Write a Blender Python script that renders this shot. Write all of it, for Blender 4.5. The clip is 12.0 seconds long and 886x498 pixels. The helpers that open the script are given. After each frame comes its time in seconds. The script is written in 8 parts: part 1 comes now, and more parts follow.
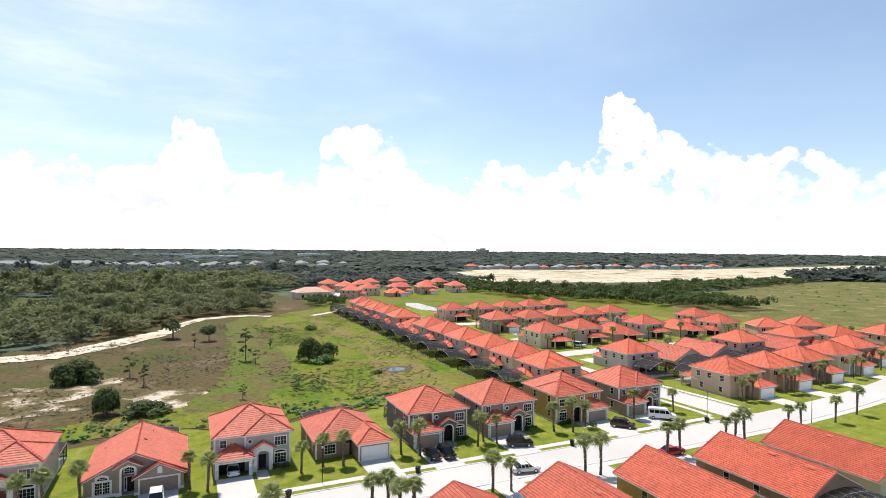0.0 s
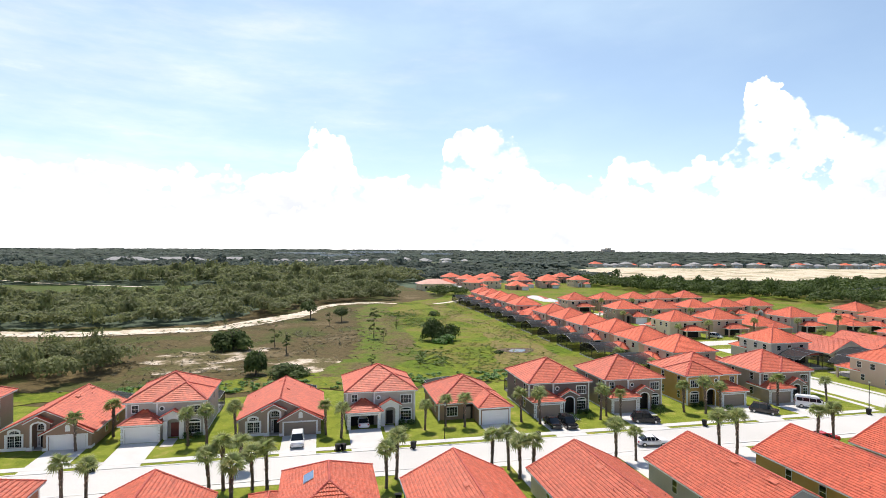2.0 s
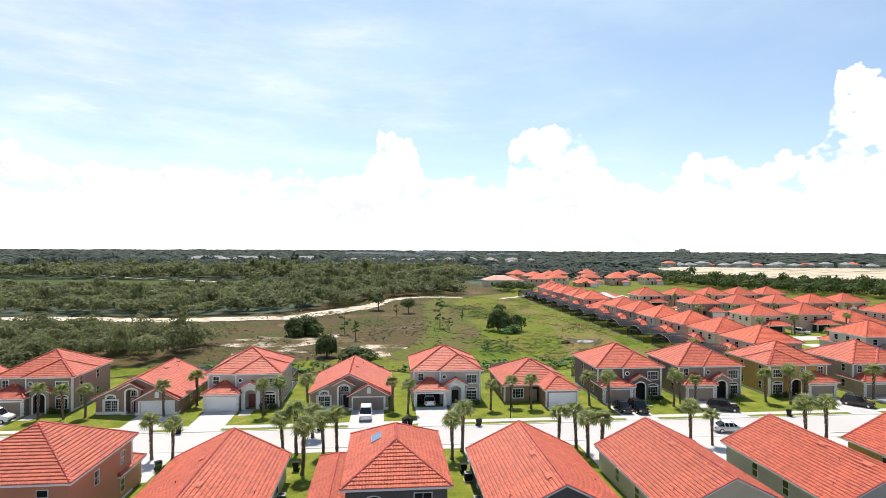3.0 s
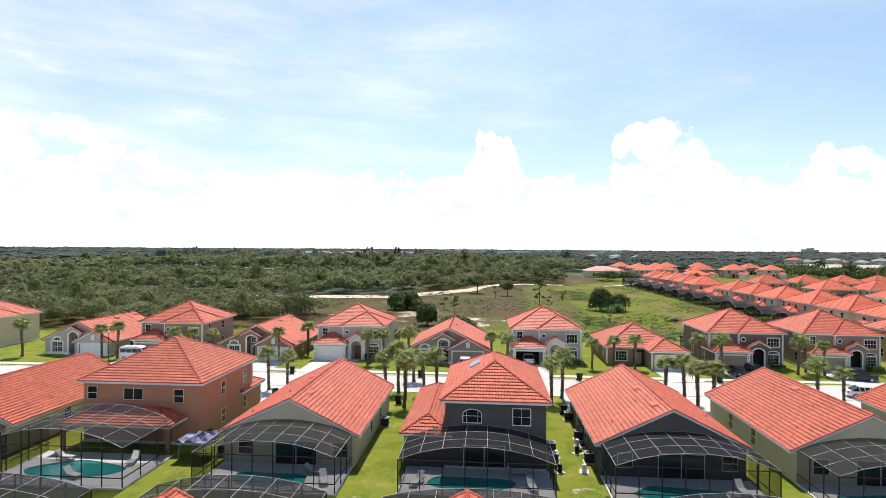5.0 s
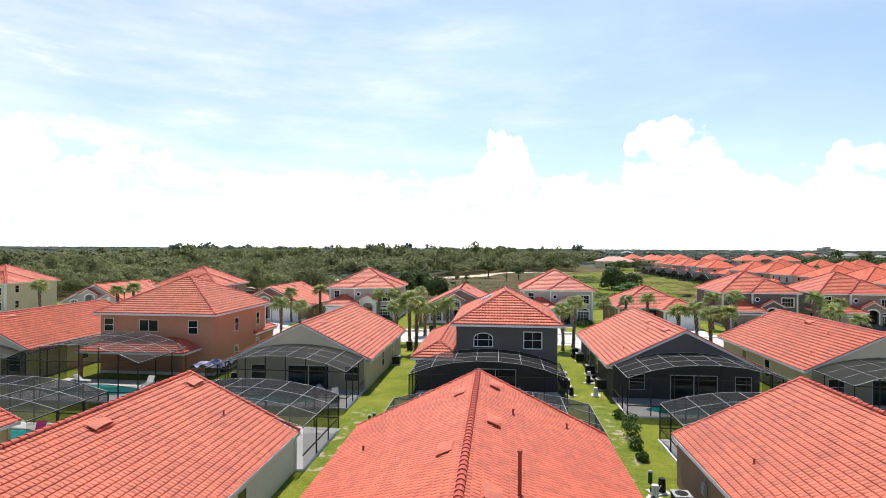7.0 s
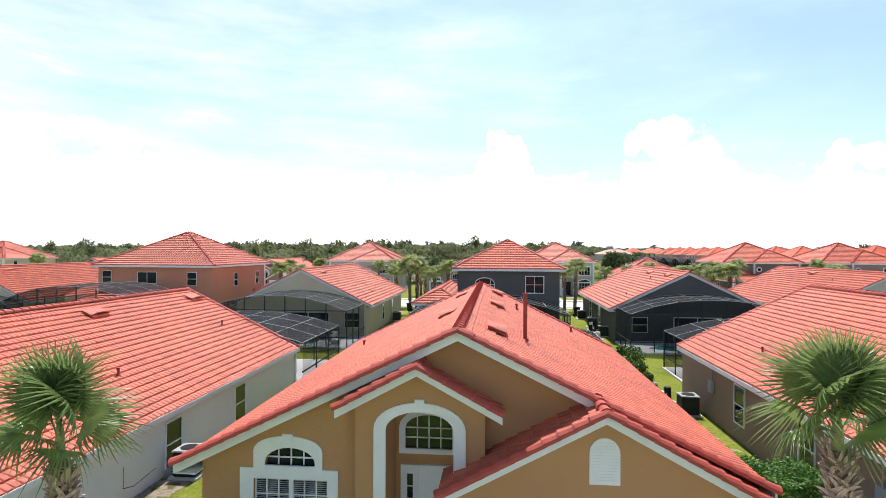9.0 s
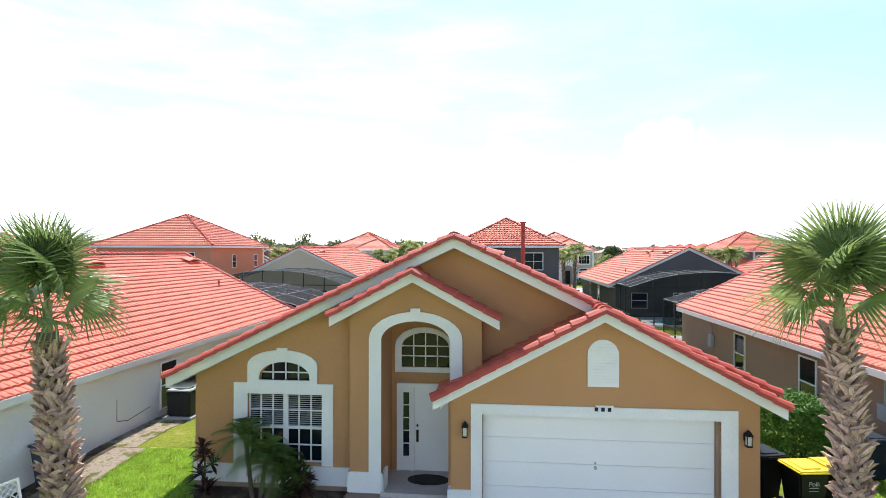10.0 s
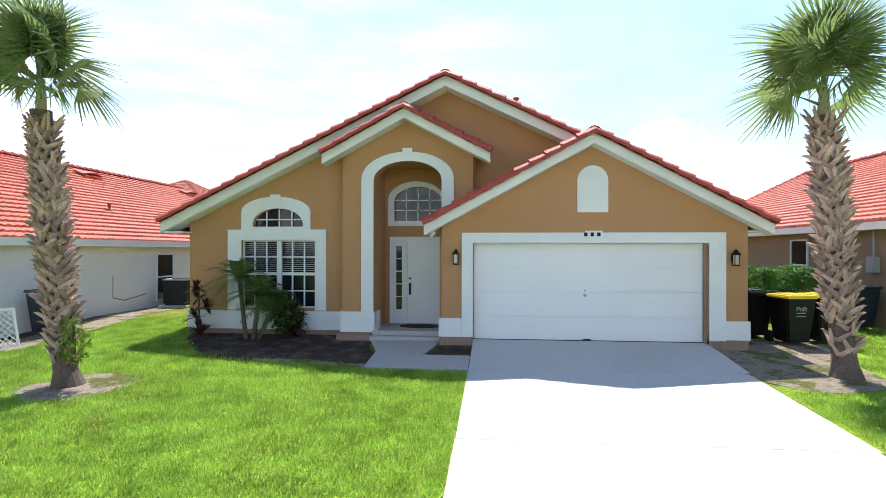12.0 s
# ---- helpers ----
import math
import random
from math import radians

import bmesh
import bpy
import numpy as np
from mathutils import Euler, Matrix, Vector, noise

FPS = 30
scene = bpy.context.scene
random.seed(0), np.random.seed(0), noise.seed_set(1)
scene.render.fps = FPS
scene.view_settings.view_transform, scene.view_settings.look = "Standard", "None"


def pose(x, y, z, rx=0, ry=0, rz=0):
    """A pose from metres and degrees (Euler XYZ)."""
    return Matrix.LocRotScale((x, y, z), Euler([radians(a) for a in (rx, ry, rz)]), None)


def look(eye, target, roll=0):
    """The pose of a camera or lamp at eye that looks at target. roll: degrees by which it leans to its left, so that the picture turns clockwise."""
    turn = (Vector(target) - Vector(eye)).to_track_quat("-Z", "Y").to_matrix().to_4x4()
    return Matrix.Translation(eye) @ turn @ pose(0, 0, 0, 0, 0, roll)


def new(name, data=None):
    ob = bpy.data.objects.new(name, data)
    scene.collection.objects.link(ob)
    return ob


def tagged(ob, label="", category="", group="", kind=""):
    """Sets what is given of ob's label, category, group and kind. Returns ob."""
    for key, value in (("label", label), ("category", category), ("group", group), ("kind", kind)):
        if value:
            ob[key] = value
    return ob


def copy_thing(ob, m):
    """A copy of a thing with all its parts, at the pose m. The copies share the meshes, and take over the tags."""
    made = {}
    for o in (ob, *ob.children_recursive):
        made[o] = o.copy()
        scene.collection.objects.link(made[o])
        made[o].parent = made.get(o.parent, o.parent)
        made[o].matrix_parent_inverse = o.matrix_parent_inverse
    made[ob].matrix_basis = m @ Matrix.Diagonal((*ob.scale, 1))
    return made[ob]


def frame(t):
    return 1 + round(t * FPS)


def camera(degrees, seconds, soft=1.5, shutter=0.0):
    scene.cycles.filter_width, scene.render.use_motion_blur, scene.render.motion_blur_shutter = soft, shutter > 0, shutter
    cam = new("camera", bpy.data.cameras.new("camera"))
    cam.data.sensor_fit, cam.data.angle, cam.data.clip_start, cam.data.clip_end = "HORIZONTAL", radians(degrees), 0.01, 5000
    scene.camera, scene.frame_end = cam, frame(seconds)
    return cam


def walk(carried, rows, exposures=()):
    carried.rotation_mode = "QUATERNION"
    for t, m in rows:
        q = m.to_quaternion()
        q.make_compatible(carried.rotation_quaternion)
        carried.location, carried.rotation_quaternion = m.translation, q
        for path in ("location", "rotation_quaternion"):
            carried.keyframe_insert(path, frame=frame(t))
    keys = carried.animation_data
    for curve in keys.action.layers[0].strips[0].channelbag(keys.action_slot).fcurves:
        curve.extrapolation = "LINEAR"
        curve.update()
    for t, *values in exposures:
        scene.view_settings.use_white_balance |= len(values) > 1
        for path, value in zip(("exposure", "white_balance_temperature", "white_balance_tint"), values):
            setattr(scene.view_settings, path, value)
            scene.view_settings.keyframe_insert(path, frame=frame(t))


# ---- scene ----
cam = camera(76.9, 12.0, soft=0.5)
PATH = [
    (0, (1.003, -10.297, 35.576), (1.842, -8.482, 35.571), 0.5),
    (0.5, (1.088, -10.59, 34.332), (1.835, -8.734, 34.326), 0.5),
    (1, (0.861, -10.987, 32.751), (1.499, -9.091, 32.746), 0.5),
    (1.5, (0.996, -11.216, 31.398), (1.52, -9.286, 31.394), 0.5),
    (2, (0.8, -11.665, 29.972), (1.23, -9.711, 29.967), 0.4),
    (2.5, (0.887, -11.664, 28.414), (1.202, -9.689, 28.409), 0.4),
    (3, (0.87, -11.896, 26.42), (1.067, -9.906, 26.418), 0.3),
    (3.5, (0.8, -11.991, 24.345), (0.885, -9.993, 24.344), 0.3),
    (3.7, (0.871, -12.084, 23.747), (0.919, -10.085, 23.744), 0.3),
    (5.5, (0.909, -12.525, 17.391), (0.718, -10.534, 17.388), 0.4),
    (6, (0.932, -12.645, 15.72), (0.736, -10.654, 15.717), 0.4),
    (6.5, (0.97, -12.642, 14.143), (0.775, -10.651, 14.141), 0.4),
    (7, (0.973, -12.59, 12.587), (0.777, -10.6, 12.585), 0.3),
    (9, (0.849, -12.155, 7.753), (0.654, -10.165, 7.752), 0.2),
    (9.5, (0.845, -12.046, 6.613), (0.65, -10.056, 6.616), 0.2),
    (10, (0.921, -11.982, 5.594), (0.727, -9.992, 5.6), 0.1),
    (10.5, (0.958, -11.922, 4.52), (0.764, -9.932, 4.529), 0.1),
    (11, (1.0, -11.881, 3.482), (0.805, -9.89, 3.492), 0.0),
    (11.5, (1.093, -11.907, 2.639), (0.898, -9.917, 2.644), 0.1),
    (12, (1.126, -12.071, 1.937), (0.932, -10.08, 1.942), 0.1),
]
walk(cam, [(t, look(eye, target, roll)) for t, eye, target, roll in PATH], [(0.0, 0.42, 6650, 13), (5.5, 0.43, 6650, 13), (7.2, 0.46, 6600, 13), (9.0, 0.66, 6400, 12), (10.0, 0.98, 6300, 12), (11.0, 1.23, 6250, 12), (11.5, 1.16, 6250, 12), (12.0, 0.97, 6200, 11)])

# ---------------------------------------------------------------- sky, sun, exposure
SUN_EL, SUN_AZ = 63.0, -5.0      # degrees up, and clockwise from +y
world = bpy.data.worlds.new("sky")
scene.world = world
world.use_nodes = True
sky = world.node_tree.nodes.new("ShaderNodeTexSky")
sky.sky_type = "NISHITA"
sky.sun_disc = False
sky.sun_elevation = radians(SUN_EL)
sky.sun_rotation = radians(SUN_AZ)
sky.dust_density = 0.1
sky.ozone_density = 1.2
world.node_tree.links.new(sky.outputs["Color"], world.node_tree.nodes["Background"].inputs["Color"])
world.node_tree.nodes["Background"].inputs["Strength"].default_value = 0.112
sun = new("sun", bpy.data.lights.new("sun", "SUN"))
sun.data.energy = 4.15
sun.data.angle = radians(0.53)
sun.data.color = (1.0, 0.958, 0.88)
to_sun = Vector((math.sin(radians(SUN_AZ)) * math.cos(radians(SUN_EL)), math.cos(radians(SUN_AZ)) * math.cos(radians(SUN_EL)), math.sin(radians(SUN_EL))))
sun.matrix_basis = look(to_sun * 100, (0, 0, 0))

# ---------------------------------------------------------------- helpers
def mat(name, base, rough=0.8, other=None, scale=1.0, mix=0.6, fine=None, fine_scale=30.0, bump=0.0, bump_scale=40.0, metal=0.0, spec=0.5):
    """A surface with a broad and a fine colour variation and a fine relief."""
    m = bpy.data.materials.new(name)
    m.use_nodes = True
    nt = m.node_tree
    b = nt.nodes["Principled BSDF"]
    b.inputs["Roughness"].default_value = rough
    b.inputs["Metallic"].default_value = metal
    b.inputs["Specular IOR Level"].default_value = spec
    b.inputs["Base Color"].default_value = (*base, 1)
    tc = nt.nodes.new("ShaderNodeTexCoord")
    col = None
    if other:
        n = nt.nodes.new("ShaderNodeTexNoise")
        n.inputs["Scale"].default_value = scale
        n.inputs["Detail"].default_value = 5
        nt.links.new(tc.outputs["Object"], n.inputs["Vector"])
        r = nt.nodes.new("ShaderNodeValToRGB")
        r.color_ramp.elements[0].position, r.color_ramp.elements[1].position = 0.5 - 0.25 * mix, 0.5 + 0.25 * mix
        r.color_ramp.elements[0].color, r.color_ramp.elements[1].color = (*base, 1), (*other, 1)
        nt.links.new(n.outputs["Fac"], r.inputs["Fac"])
        col = r.outputs["Color"]
    if fine:
        n2 = nt.nodes.new("ShaderNodeTexNoise")
        n2.inputs["Scale"].default_value = fine_scale
        n2.inputs["Detail"].default_value = 4
        nt.links.new(tc.outputs["Object"], n2.inputs["Vector"])
        mr = nt.nodes.new("ShaderNodeMapRange")
        mr.inputs["From Min"].default_value, mr.inputs["From Max"].default_value = 0.3, 0.7
        mr.inputs["To Min"].default_value, mr.inputs["To Max"].default_value = 1 - fine, 1 + fine
        nt.links.new(n2.outputs["Fac"], mr.inputs["Value"])
        mx = nt.nodes.new("ShaderNodeMix")
        mx.data_type, mx.blend_type = "RGBA", "MULTIPLY"
        mx.inputs["Factor"].default_value = 1.0
        if col:
            nt.links.new(col, mx.inputs["A"])
        else:
            mx.inputs["A"].default_value = (*base, 1)
        nt.links.new(mr.outputs["Result"], mx.inputs["B"])
        col = mx.outputs["Result"]
    if col:
        nt.links.new(col, b.inputs["Base Color"])
    if bump:
        n3 = nt.nodes.new("ShaderNodeTexNoise")
        n3.inputs["Scale"].default_value = bump_scale
        n3.inputs["Detail"].default_value = 6
        nt.links.new(tc.outputs["Object"], n3.inputs["Vector"])
        bp = nt.nodes.new("ShaderNodeBump")
        bp.inputs["Strength"].default_value = bump
        bp.inputs["Distance"].default_value = 0.02
        nt.links.new(n3.outputs["Fac"], bp.inputs["Height"])
        nt.links.new(bp.outputs["Normal"], b.inputs["Normal"])
    return m


def vary_by_piece(m, lo, hi):
    """Let the tone change from piece to piece."""
    nt = m.node_tree
    b = nt.nodes["Principled BSDF"]
    src = b.inputs["Base Color"].links[0].from_socket
    info = nt.nodes.new("ShaderNodeObjectInfo")
    mr = nt.nodes.new("ShaderNodeMapRange")
    mr.inputs["To Min"].default_value, mr.inputs["To Max"].default_value = lo, hi
    nt.links.new(info.outputs["Random"], mr.inputs["Value"])
    mx = nt.nodes.new("ShaderNodeMix")
    mx.data_type, mx.blend_type = "RGBA", "MULTIPLY"
    mx.inputs["Factor"].default_value = 1.0
    nt.links.new(src, mx.inputs["A"])
    nt.links.new(mr.outputs["Result"], mx.inputs["B"])
    nt.links.new(mx.outputs["Result"], b.inputs["Base Color"])


def blend_material(name, colours, scale, scale2, rough=0.95, thresholds=(0.42, 0.55), bump=0.5):
    """Three ground covers broken into one another by two noises."""
    m = bpy.data.materials.new(name)
    m.use_nodes = True
    nt = m.node_tree
    b = nt.nodes["Principled BSDF"]
    b.inputs["Roughness"].default_value = rough
    b.inputs["Specular IOR Level"].default_value = 0.15
    tc = nt.nodes.new("ShaderNodeTexCoord")
    n = nt.nodes.new("ShaderNodeTexNoise")
    n.inputs["Scale"].default_value, n.inputs["Detail"].default_value, n.inputs["Roughness"].default_value = scale, 8, 0.62
    n2 = nt.nodes.new("ShaderNodeTexNoise")
    n2.inputs["Scale"].default_value, n2.inputs["Detail"].default_value, n2.inputs["Roughness"].default_value = scale2, 6, 0.7
    nt.links.new(tc.outputs["Object"], n.inputs["Vector"])
    nt.links.new(tc.outputs["Object"], n2.inputs["Vector"])
    r = nt.nodes.new("ShaderNodeValToRGB")
    e = r.color_ramp.elements
    e[0].position, e[0].color = thresholds[0] - 0.04, (*colours[0], 1)
    e[1].position, e[1].color = thresholds[0] + 0.04, (*colours[1], 1)
    x = e.new(thresholds[1] - 0.03)
    x.color = (*colours[1], 1)
    y = e.new(thresholds[1] + 0.03)
    y.color = (*colours[2], 1)
    nt.links.new(n.outputs["Fac"], r.inputs["Fac"])
    mr = nt.nodes.new("ShaderNodeMapRange")
    mr.inputs["From Min"].default_value, mr.inputs["From Max"].default_value = 0.25, 0.75
    mr.inputs["To Min"].default_value, mr.inputs["To Max"].default_value = 0.55, 1.45
    nt.links.new(n2.outputs["Fac"], mr.inputs["Value"])
    mx = nt.nodes.new("ShaderNodeMix")
    mx.data_type, mx.blend_type = "RGBA", "MULTIPLY"
    mx.inputs["Factor"].default_value = 1.0
    nt.links.new(r.outputs["Color"], mx.inputs["A"])
    nt.links.new(mr.outputs["Result"], mx.inputs["B"])
    nt.links.new(mx.outputs["Result"], b.inputs["Base Color"])
    if bump:
        bp = nt.nodes.new("ShaderNodeBump")
        bp.inputs["Strength"].default_value = bump
        bp.inputs["Distance"].default_value = 0.15
        nt.links.new(n2.outputs["Fac"], bp.inputs["Height"])
        nt.links.new(bp.outputs["Normal"], b.inputs["Normal"])
    return m


def roof_material(name, base, other, rough=0.6, dust=0.0):
    """Clay-coloured concrete tile: tone changes tile by tile, with broad weathering."""
    m = mat(name, base, rough, other, 0.35, 0.9, 0.12, 60.0, 0.25, 90.0, spec=0.40)
    nt = m.node_tree
    b = nt.nodes["Principled BSDF"]
    src = b.inputs["Base Color"].links[0].from_socket
    b.inputs["Sheen Weight"].default_value = dust
    b.inputs["Sheen Roughness"].default_value = 0.45
    b.inputs["Sheen Tint"].default_value = (1.0, 0.80, 0.66, 1)
    tc = nt.nodes.new("ShaderNodeTexCoord")
    v = nt.nodes.new("ShaderNodeTexVoronoi")
    v.inputs["Scale"].default_value = 2.9
    nt.links.new(tc.outputs["Object"], v.inputs["Vector"])
    sep = nt.nodes.new("ShaderNodeSeparateColor")
    nt.links.new(v.outputs["Color"], sep.inputs["Color"])
    mr = nt.nodes.new("ShaderNodeMapRange")
    mr.inputs["To Min"].default_value, mr.inputs["To Max"].default_value = 0.80, 1.16
    nt.links.new(sep.outputs["Red"], mr.inputs["Value"])
    mx = nt.nodes.new("ShaderNodeMix")
    mx.data_type, mx.blend_type = "RGBA", "MULTIPLY"
    mx.inputs["Factor"].default_value = 1.0
    nt.links.new(src, mx.inputs["A"])
    nt.links.new(mr.outputs["Result"], mx.inputs["B"])
    nt.links.new(mx.outputs["Result"], b.inputs["Base Color"])
    return m


def leaf_material(name, base, other, scale=0.6, trans=0.25, rough=0.55):
    """Foliage: tone changes leaf by leaf and some light passes through."""
    m = bpy.data.materials.new(name)
    m.use_nodes = True
    nt = m.node_tree
    b = nt.nodes["Principled BSDF"]
    b.inputs["Roughness"].default_value = rough
    b.inputs["Specular IOR Level"].default_value = 0.3
    g = nt.nodes.new("ShaderNodeNewGeometry")
    r = nt.nodes.new("ShaderNodeValToRGB")
    r.color_ramp.elements[0].color, r.color_ramp.elements[1].color = (*base, 1), (*other, 1)
    nt.links.new(g.outputs["Random Per Island"], r.inputs["Fac"])
    tc = nt.nodes.new("ShaderNodeTexCoord")
    n = nt.nodes.new("ShaderNodeTexNoise")
    n.inputs["Scale"].default_value = scale
    nt.links.new(tc.outputs["Object"], n.inputs["Vector"])
    mr = nt.nodes.new("ShaderNodeMapRange")
    mr.inputs["From Min"].default_value, mr.inputs["From Max"].default_value = 0.3, 0.7
    mr.inputs["To Min"].default_value, mr.inputs["To Max"].default_value = 0.65, 1.3
    nt.links.new(n.outputs["Fac"], mr.inputs["Value"])
    mx = nt.nodes.new("ShaderNodeMix")
    mx.data_type, mx.blend_type = "RGBA", "MULTIPLY"
    mx.inputs["Factor"].default_value = 1.0
    nt.links.new(r.outputs["Color"], mx.inputs["A"])
    nt.links.new(mr.outputs["Result"], mx.inputs["B"])
    nt.links.new(mx.outputs["Result"], b.inputs["Base Color"])
    t = nt.nodes.new("ShaderNodeBsdfTranslucent")
    nt.links.new(mx.outputs["Result"], t.inputs["Color"])
    ms = nt.nodes.new("ShaderNodeMixShader")
    ms.inputs["Fac"].default_value = trans
    nt.links.new(b.outputs["BSDF"], ms.inputs[1])
    nt.links.new(t.outputs["BSDF"], ms.inputs[2])
    nt.links.new(ms.outputs["Shader"], nt.nodes["Material Output"].inputs["Surface"])
    return m


def screen_material(name, base, clear):
    """Fine insect mesh: part of the light passes straight through."""
    m = bpy.data.materials.new(name)
    m.use_nodes = True
    nt = m.node_tree
    b = nt.nodes["Principled BSDF"]
    b.inputs["Base Color"].default_value = (*base, 1)
    b.inputs["Roughness"].default_value = 0.7
    b.inputs["Specular IOR Level"].default_value = 0.12
    t = nt.nodes.new("ShaderNodeBsdfTransparent")
    ms = nt.nodes.new("ShaderNodeMixShader")
    ms.inputs["Fac"].default_value = clear
    nt.links.new(b.outputs["BSDF"], ms.inputs[1])
    nt.links.new(t.outputs["BSDF"], ms.inputs[2])
    nt.links.new(ms.outputs["Shader"], nt.nodes["Material Output"].inputs["Surface"])
    return m


TILE = roof_material("red_roof_tile", (0.585, 0.128, 0.062), (0.475, 0.098, 0.050), dust=0.14)
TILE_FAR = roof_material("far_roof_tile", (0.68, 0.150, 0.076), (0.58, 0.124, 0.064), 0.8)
vary_by_piece(TILE, 0.92, 1.06)
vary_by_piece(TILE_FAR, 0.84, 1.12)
CAP_FAR = roof_material("far_ridge_tile", (0.46, 0.085, 0.05), (0.38, 0.07, 0.045))
CAP = roof_material("ridge_tile", (0.50, 0.085, 0.05), (0.38, 0.06, 0.04))
WHITE = mat("white_paint", (0.80, 0.80, 0.79), 0.6, (0.74, 0.74, 0.72), 1.5, 0.8, 0.04, 50, 0.08, 120)
TRIM = mat("white_stucco_trim", (0.82, 0.82, 0.81), 0.85, (0.76, 0.76, 0.74), 1.2, 0.8, 0.05, 40, 0.35, 110)
STUCCO = {
    "tan": mat("tan_stucco", (0.51, 0.28, 0.135), 0.92, (0.455, 0.245, 0.115), 0.5, 0.9, 0.06, 35, 0.5, 100, spec=0.2),
    "grey": mat("pale_grey_stucco", (0.50, 0.46, 0.42), 0.92, (0.44, 0.41, 0.37), 0.4, 0.9, 0.06, 35, 0.5, 100, spec=0.2),
    "pale": mat("off_white_stucco", (0.80, 0.775, 0.745), 0.92, (0.73, 0.705, 0.675), 0.4, 0.9, 0.06, 35, 0.5, 100, spec=0.2),
    "slate": mat("slate_grey_stucco", (0.125, 0.12, 0.115), 0.92, (0.105, 0.10, 0.095), 0.4, 0.9, 0.06, 35, 0.5, 100, spec=0.2),
    "cream": mat("cream_stucco", (0.66, 0.57, 0.41), 0.92, (0.59, 0.51, 0.37), 0.4, 0.9, 0.06, 35, 0.5, 100, spec=0.2),
    "orange": mat("orange_stucco", (0.53, 0.265, 0.165), 0.92, (0.47, 0.235, 0.145), 0.4, 0.9, 0.06, 35, 0.5, 100, spec=0.2),
    "brown": mat("brown_stucco", (0.34, 0.235, 0.17), 0.92, (0.30, 0.20, 0.145), 0.4, 0.9, 0.06, 35, 0.5, 100, spec=0.2),
    "taupe": mat("taupe_stucco", (0.36, 0.28, 0.23), 0.92, (0.31, 0.24, 0.20), 0.4, 0.9, 0.06, 35, 0.5, 100, spec=0.2),
    "yellow": mat("yellow_stucco", (0.52, 0.33, 0.12), 0.92, (0.46, 0.29, 0.10), 0.4, 0.9, 0.06, 35, 0.5, 100, spec=0.2),
    "salmon": mat("salmon_stucco", (0.55, 0.36, 0.27), 0.92, (0.49, 0.32, 0.24), 0.4, 0.9, 0.06, 35, 0.5, 100, spec=0.2),
    "dark": mat("dark_grey_stucco", (0.20, 0.16, 0.145), 0.92, (0.17, 0.14, 0.125), 0.4, 0.9, 0.06, 35, 0.5, 100, spec=0.2),
    "pink": mat("pink_beige_stucco", (0.58, 0.43, 0.34), 0.92, (0.52, 0.38, 0.30), 0.4, 0.9, 0.06, 35, 0.5, 100, spec=0.2),
}
FOOTING = mat("bare_footing", (0.36, 0.24, 0.17), 0.95, (0.28, 0.19, 0.14), 2, 0.9, 0.1, 30, 0.4, 60)
GLASS = mat("window_glass", (0.012, 0.016, 0.02), 0.04, spec=0.45)
BLIND = mat("white_blinds", (0.62, 0.62, 0.6), 0.6)
# Near black for shade in porches, verandas and the open garage; also doors.
DARK = mat("dark_shade_and_door", (0.02, 0.018, 0.016), 0.9)
DOORWHITE = mat("white_door_paint", (0.80, 0.80, 0.79), 0.45, (0.77, 0.77, 0.76), 0.9, 0.8, 0.02, 30)
DOORTAUPE = mat("taupe_door_paint", (0.30, 0.24, 0.19), 0.5)
DOORRED = mat("red_door_paint", (0.16, 0.02, 0.02), 0.4)
BLACKMETAL = mat("black_metal", (0.015, 0.014, 0.013), 0.45, metal=0.6)
CONCRETE = mat("pale_concrete", (0.60, 0.58, 0.55), 0.9, (0.53, 0.51, 0.48), 0.35, 0.9, 0.06, 14, 0.3, 60, spec=0.2)
# Concrete made paler to offset sunlight lost through the cage screens.
DECK = mat("brightened_pool_deck", (0.80, 0.78, 0.74), 0.8, (0.72, 0.70, 0.66), 0.5, 0.9, 0.05, 14, 0.2, 60, spec=0.25)
WALK = mat("walkway_concrete", (0.50, 0.47, 0.43), 0.9, (0.43, 0.40, 0.37), 0.5, 0.9, 0.07, 14, 0.3, 60, spec=0.2)
STREET = mat("sunlit_street_paving", (0.57, 0.55, 0.515), 0.92, (0.51, 0.49, 0.455), 0.08, 0.9, 0.05, 5, 0.2, 30, spec=0.2)
LAWN = blend_material("mown_lawn", ((0.145, 0.185, 0.020), (0.20, 0.232, 0.028), (0.28, 0.265, 0.06)), 0.35, 9.0, thresholds=(0.45, 0.60), bump=0.8)
LAWN_NEAR = blend_material("front_lawn_soil", ((0.20, 0.33, 0.024), (0.30, 0.43, 0.035), (0.42, 0.46, 0.10)), 0.6, 14.0, thresholds=(0.45, 0.62), bump=0.8)
BLADE = leaf_material("grass_blades", (0.21, 0.39, 0.03), (0.47, 0.60, 0.12), 2.2, 0.5, 0.5)
MULCH = blend_material("mulch_bed", ((0.085, 0.062, 0.045), (0.13, 0.095, 0.07), (0.20, 0.15, 0.105)), 2.5, 25.0, bump=1.0)
BARE = blend_material("bare_soil_patch", ((0.36, 0.27, 0.19), (0.50, 0.41, 0.31), (0.22, 0.22, 0.07)), 1.6, 20.0, bump=1.0)
MEADOW = blend_material("rough_meadow", ((0.245, 0.205, 0.095), (0.145, 0.134, 0.043), (0.104, 0.118, 0.026)), 0.06, 0.5, thresholds=(0.40, 0.54), bump=1.0)
GREEN = blend_material("green_meadow", ((0.096, 0.142, 0.010), (0.142, 0.170, 0.016), (0.168, 0.148, 0.036)), 0.06, 0.8, thresholds=(0.44, 0.54), bump=1.0)
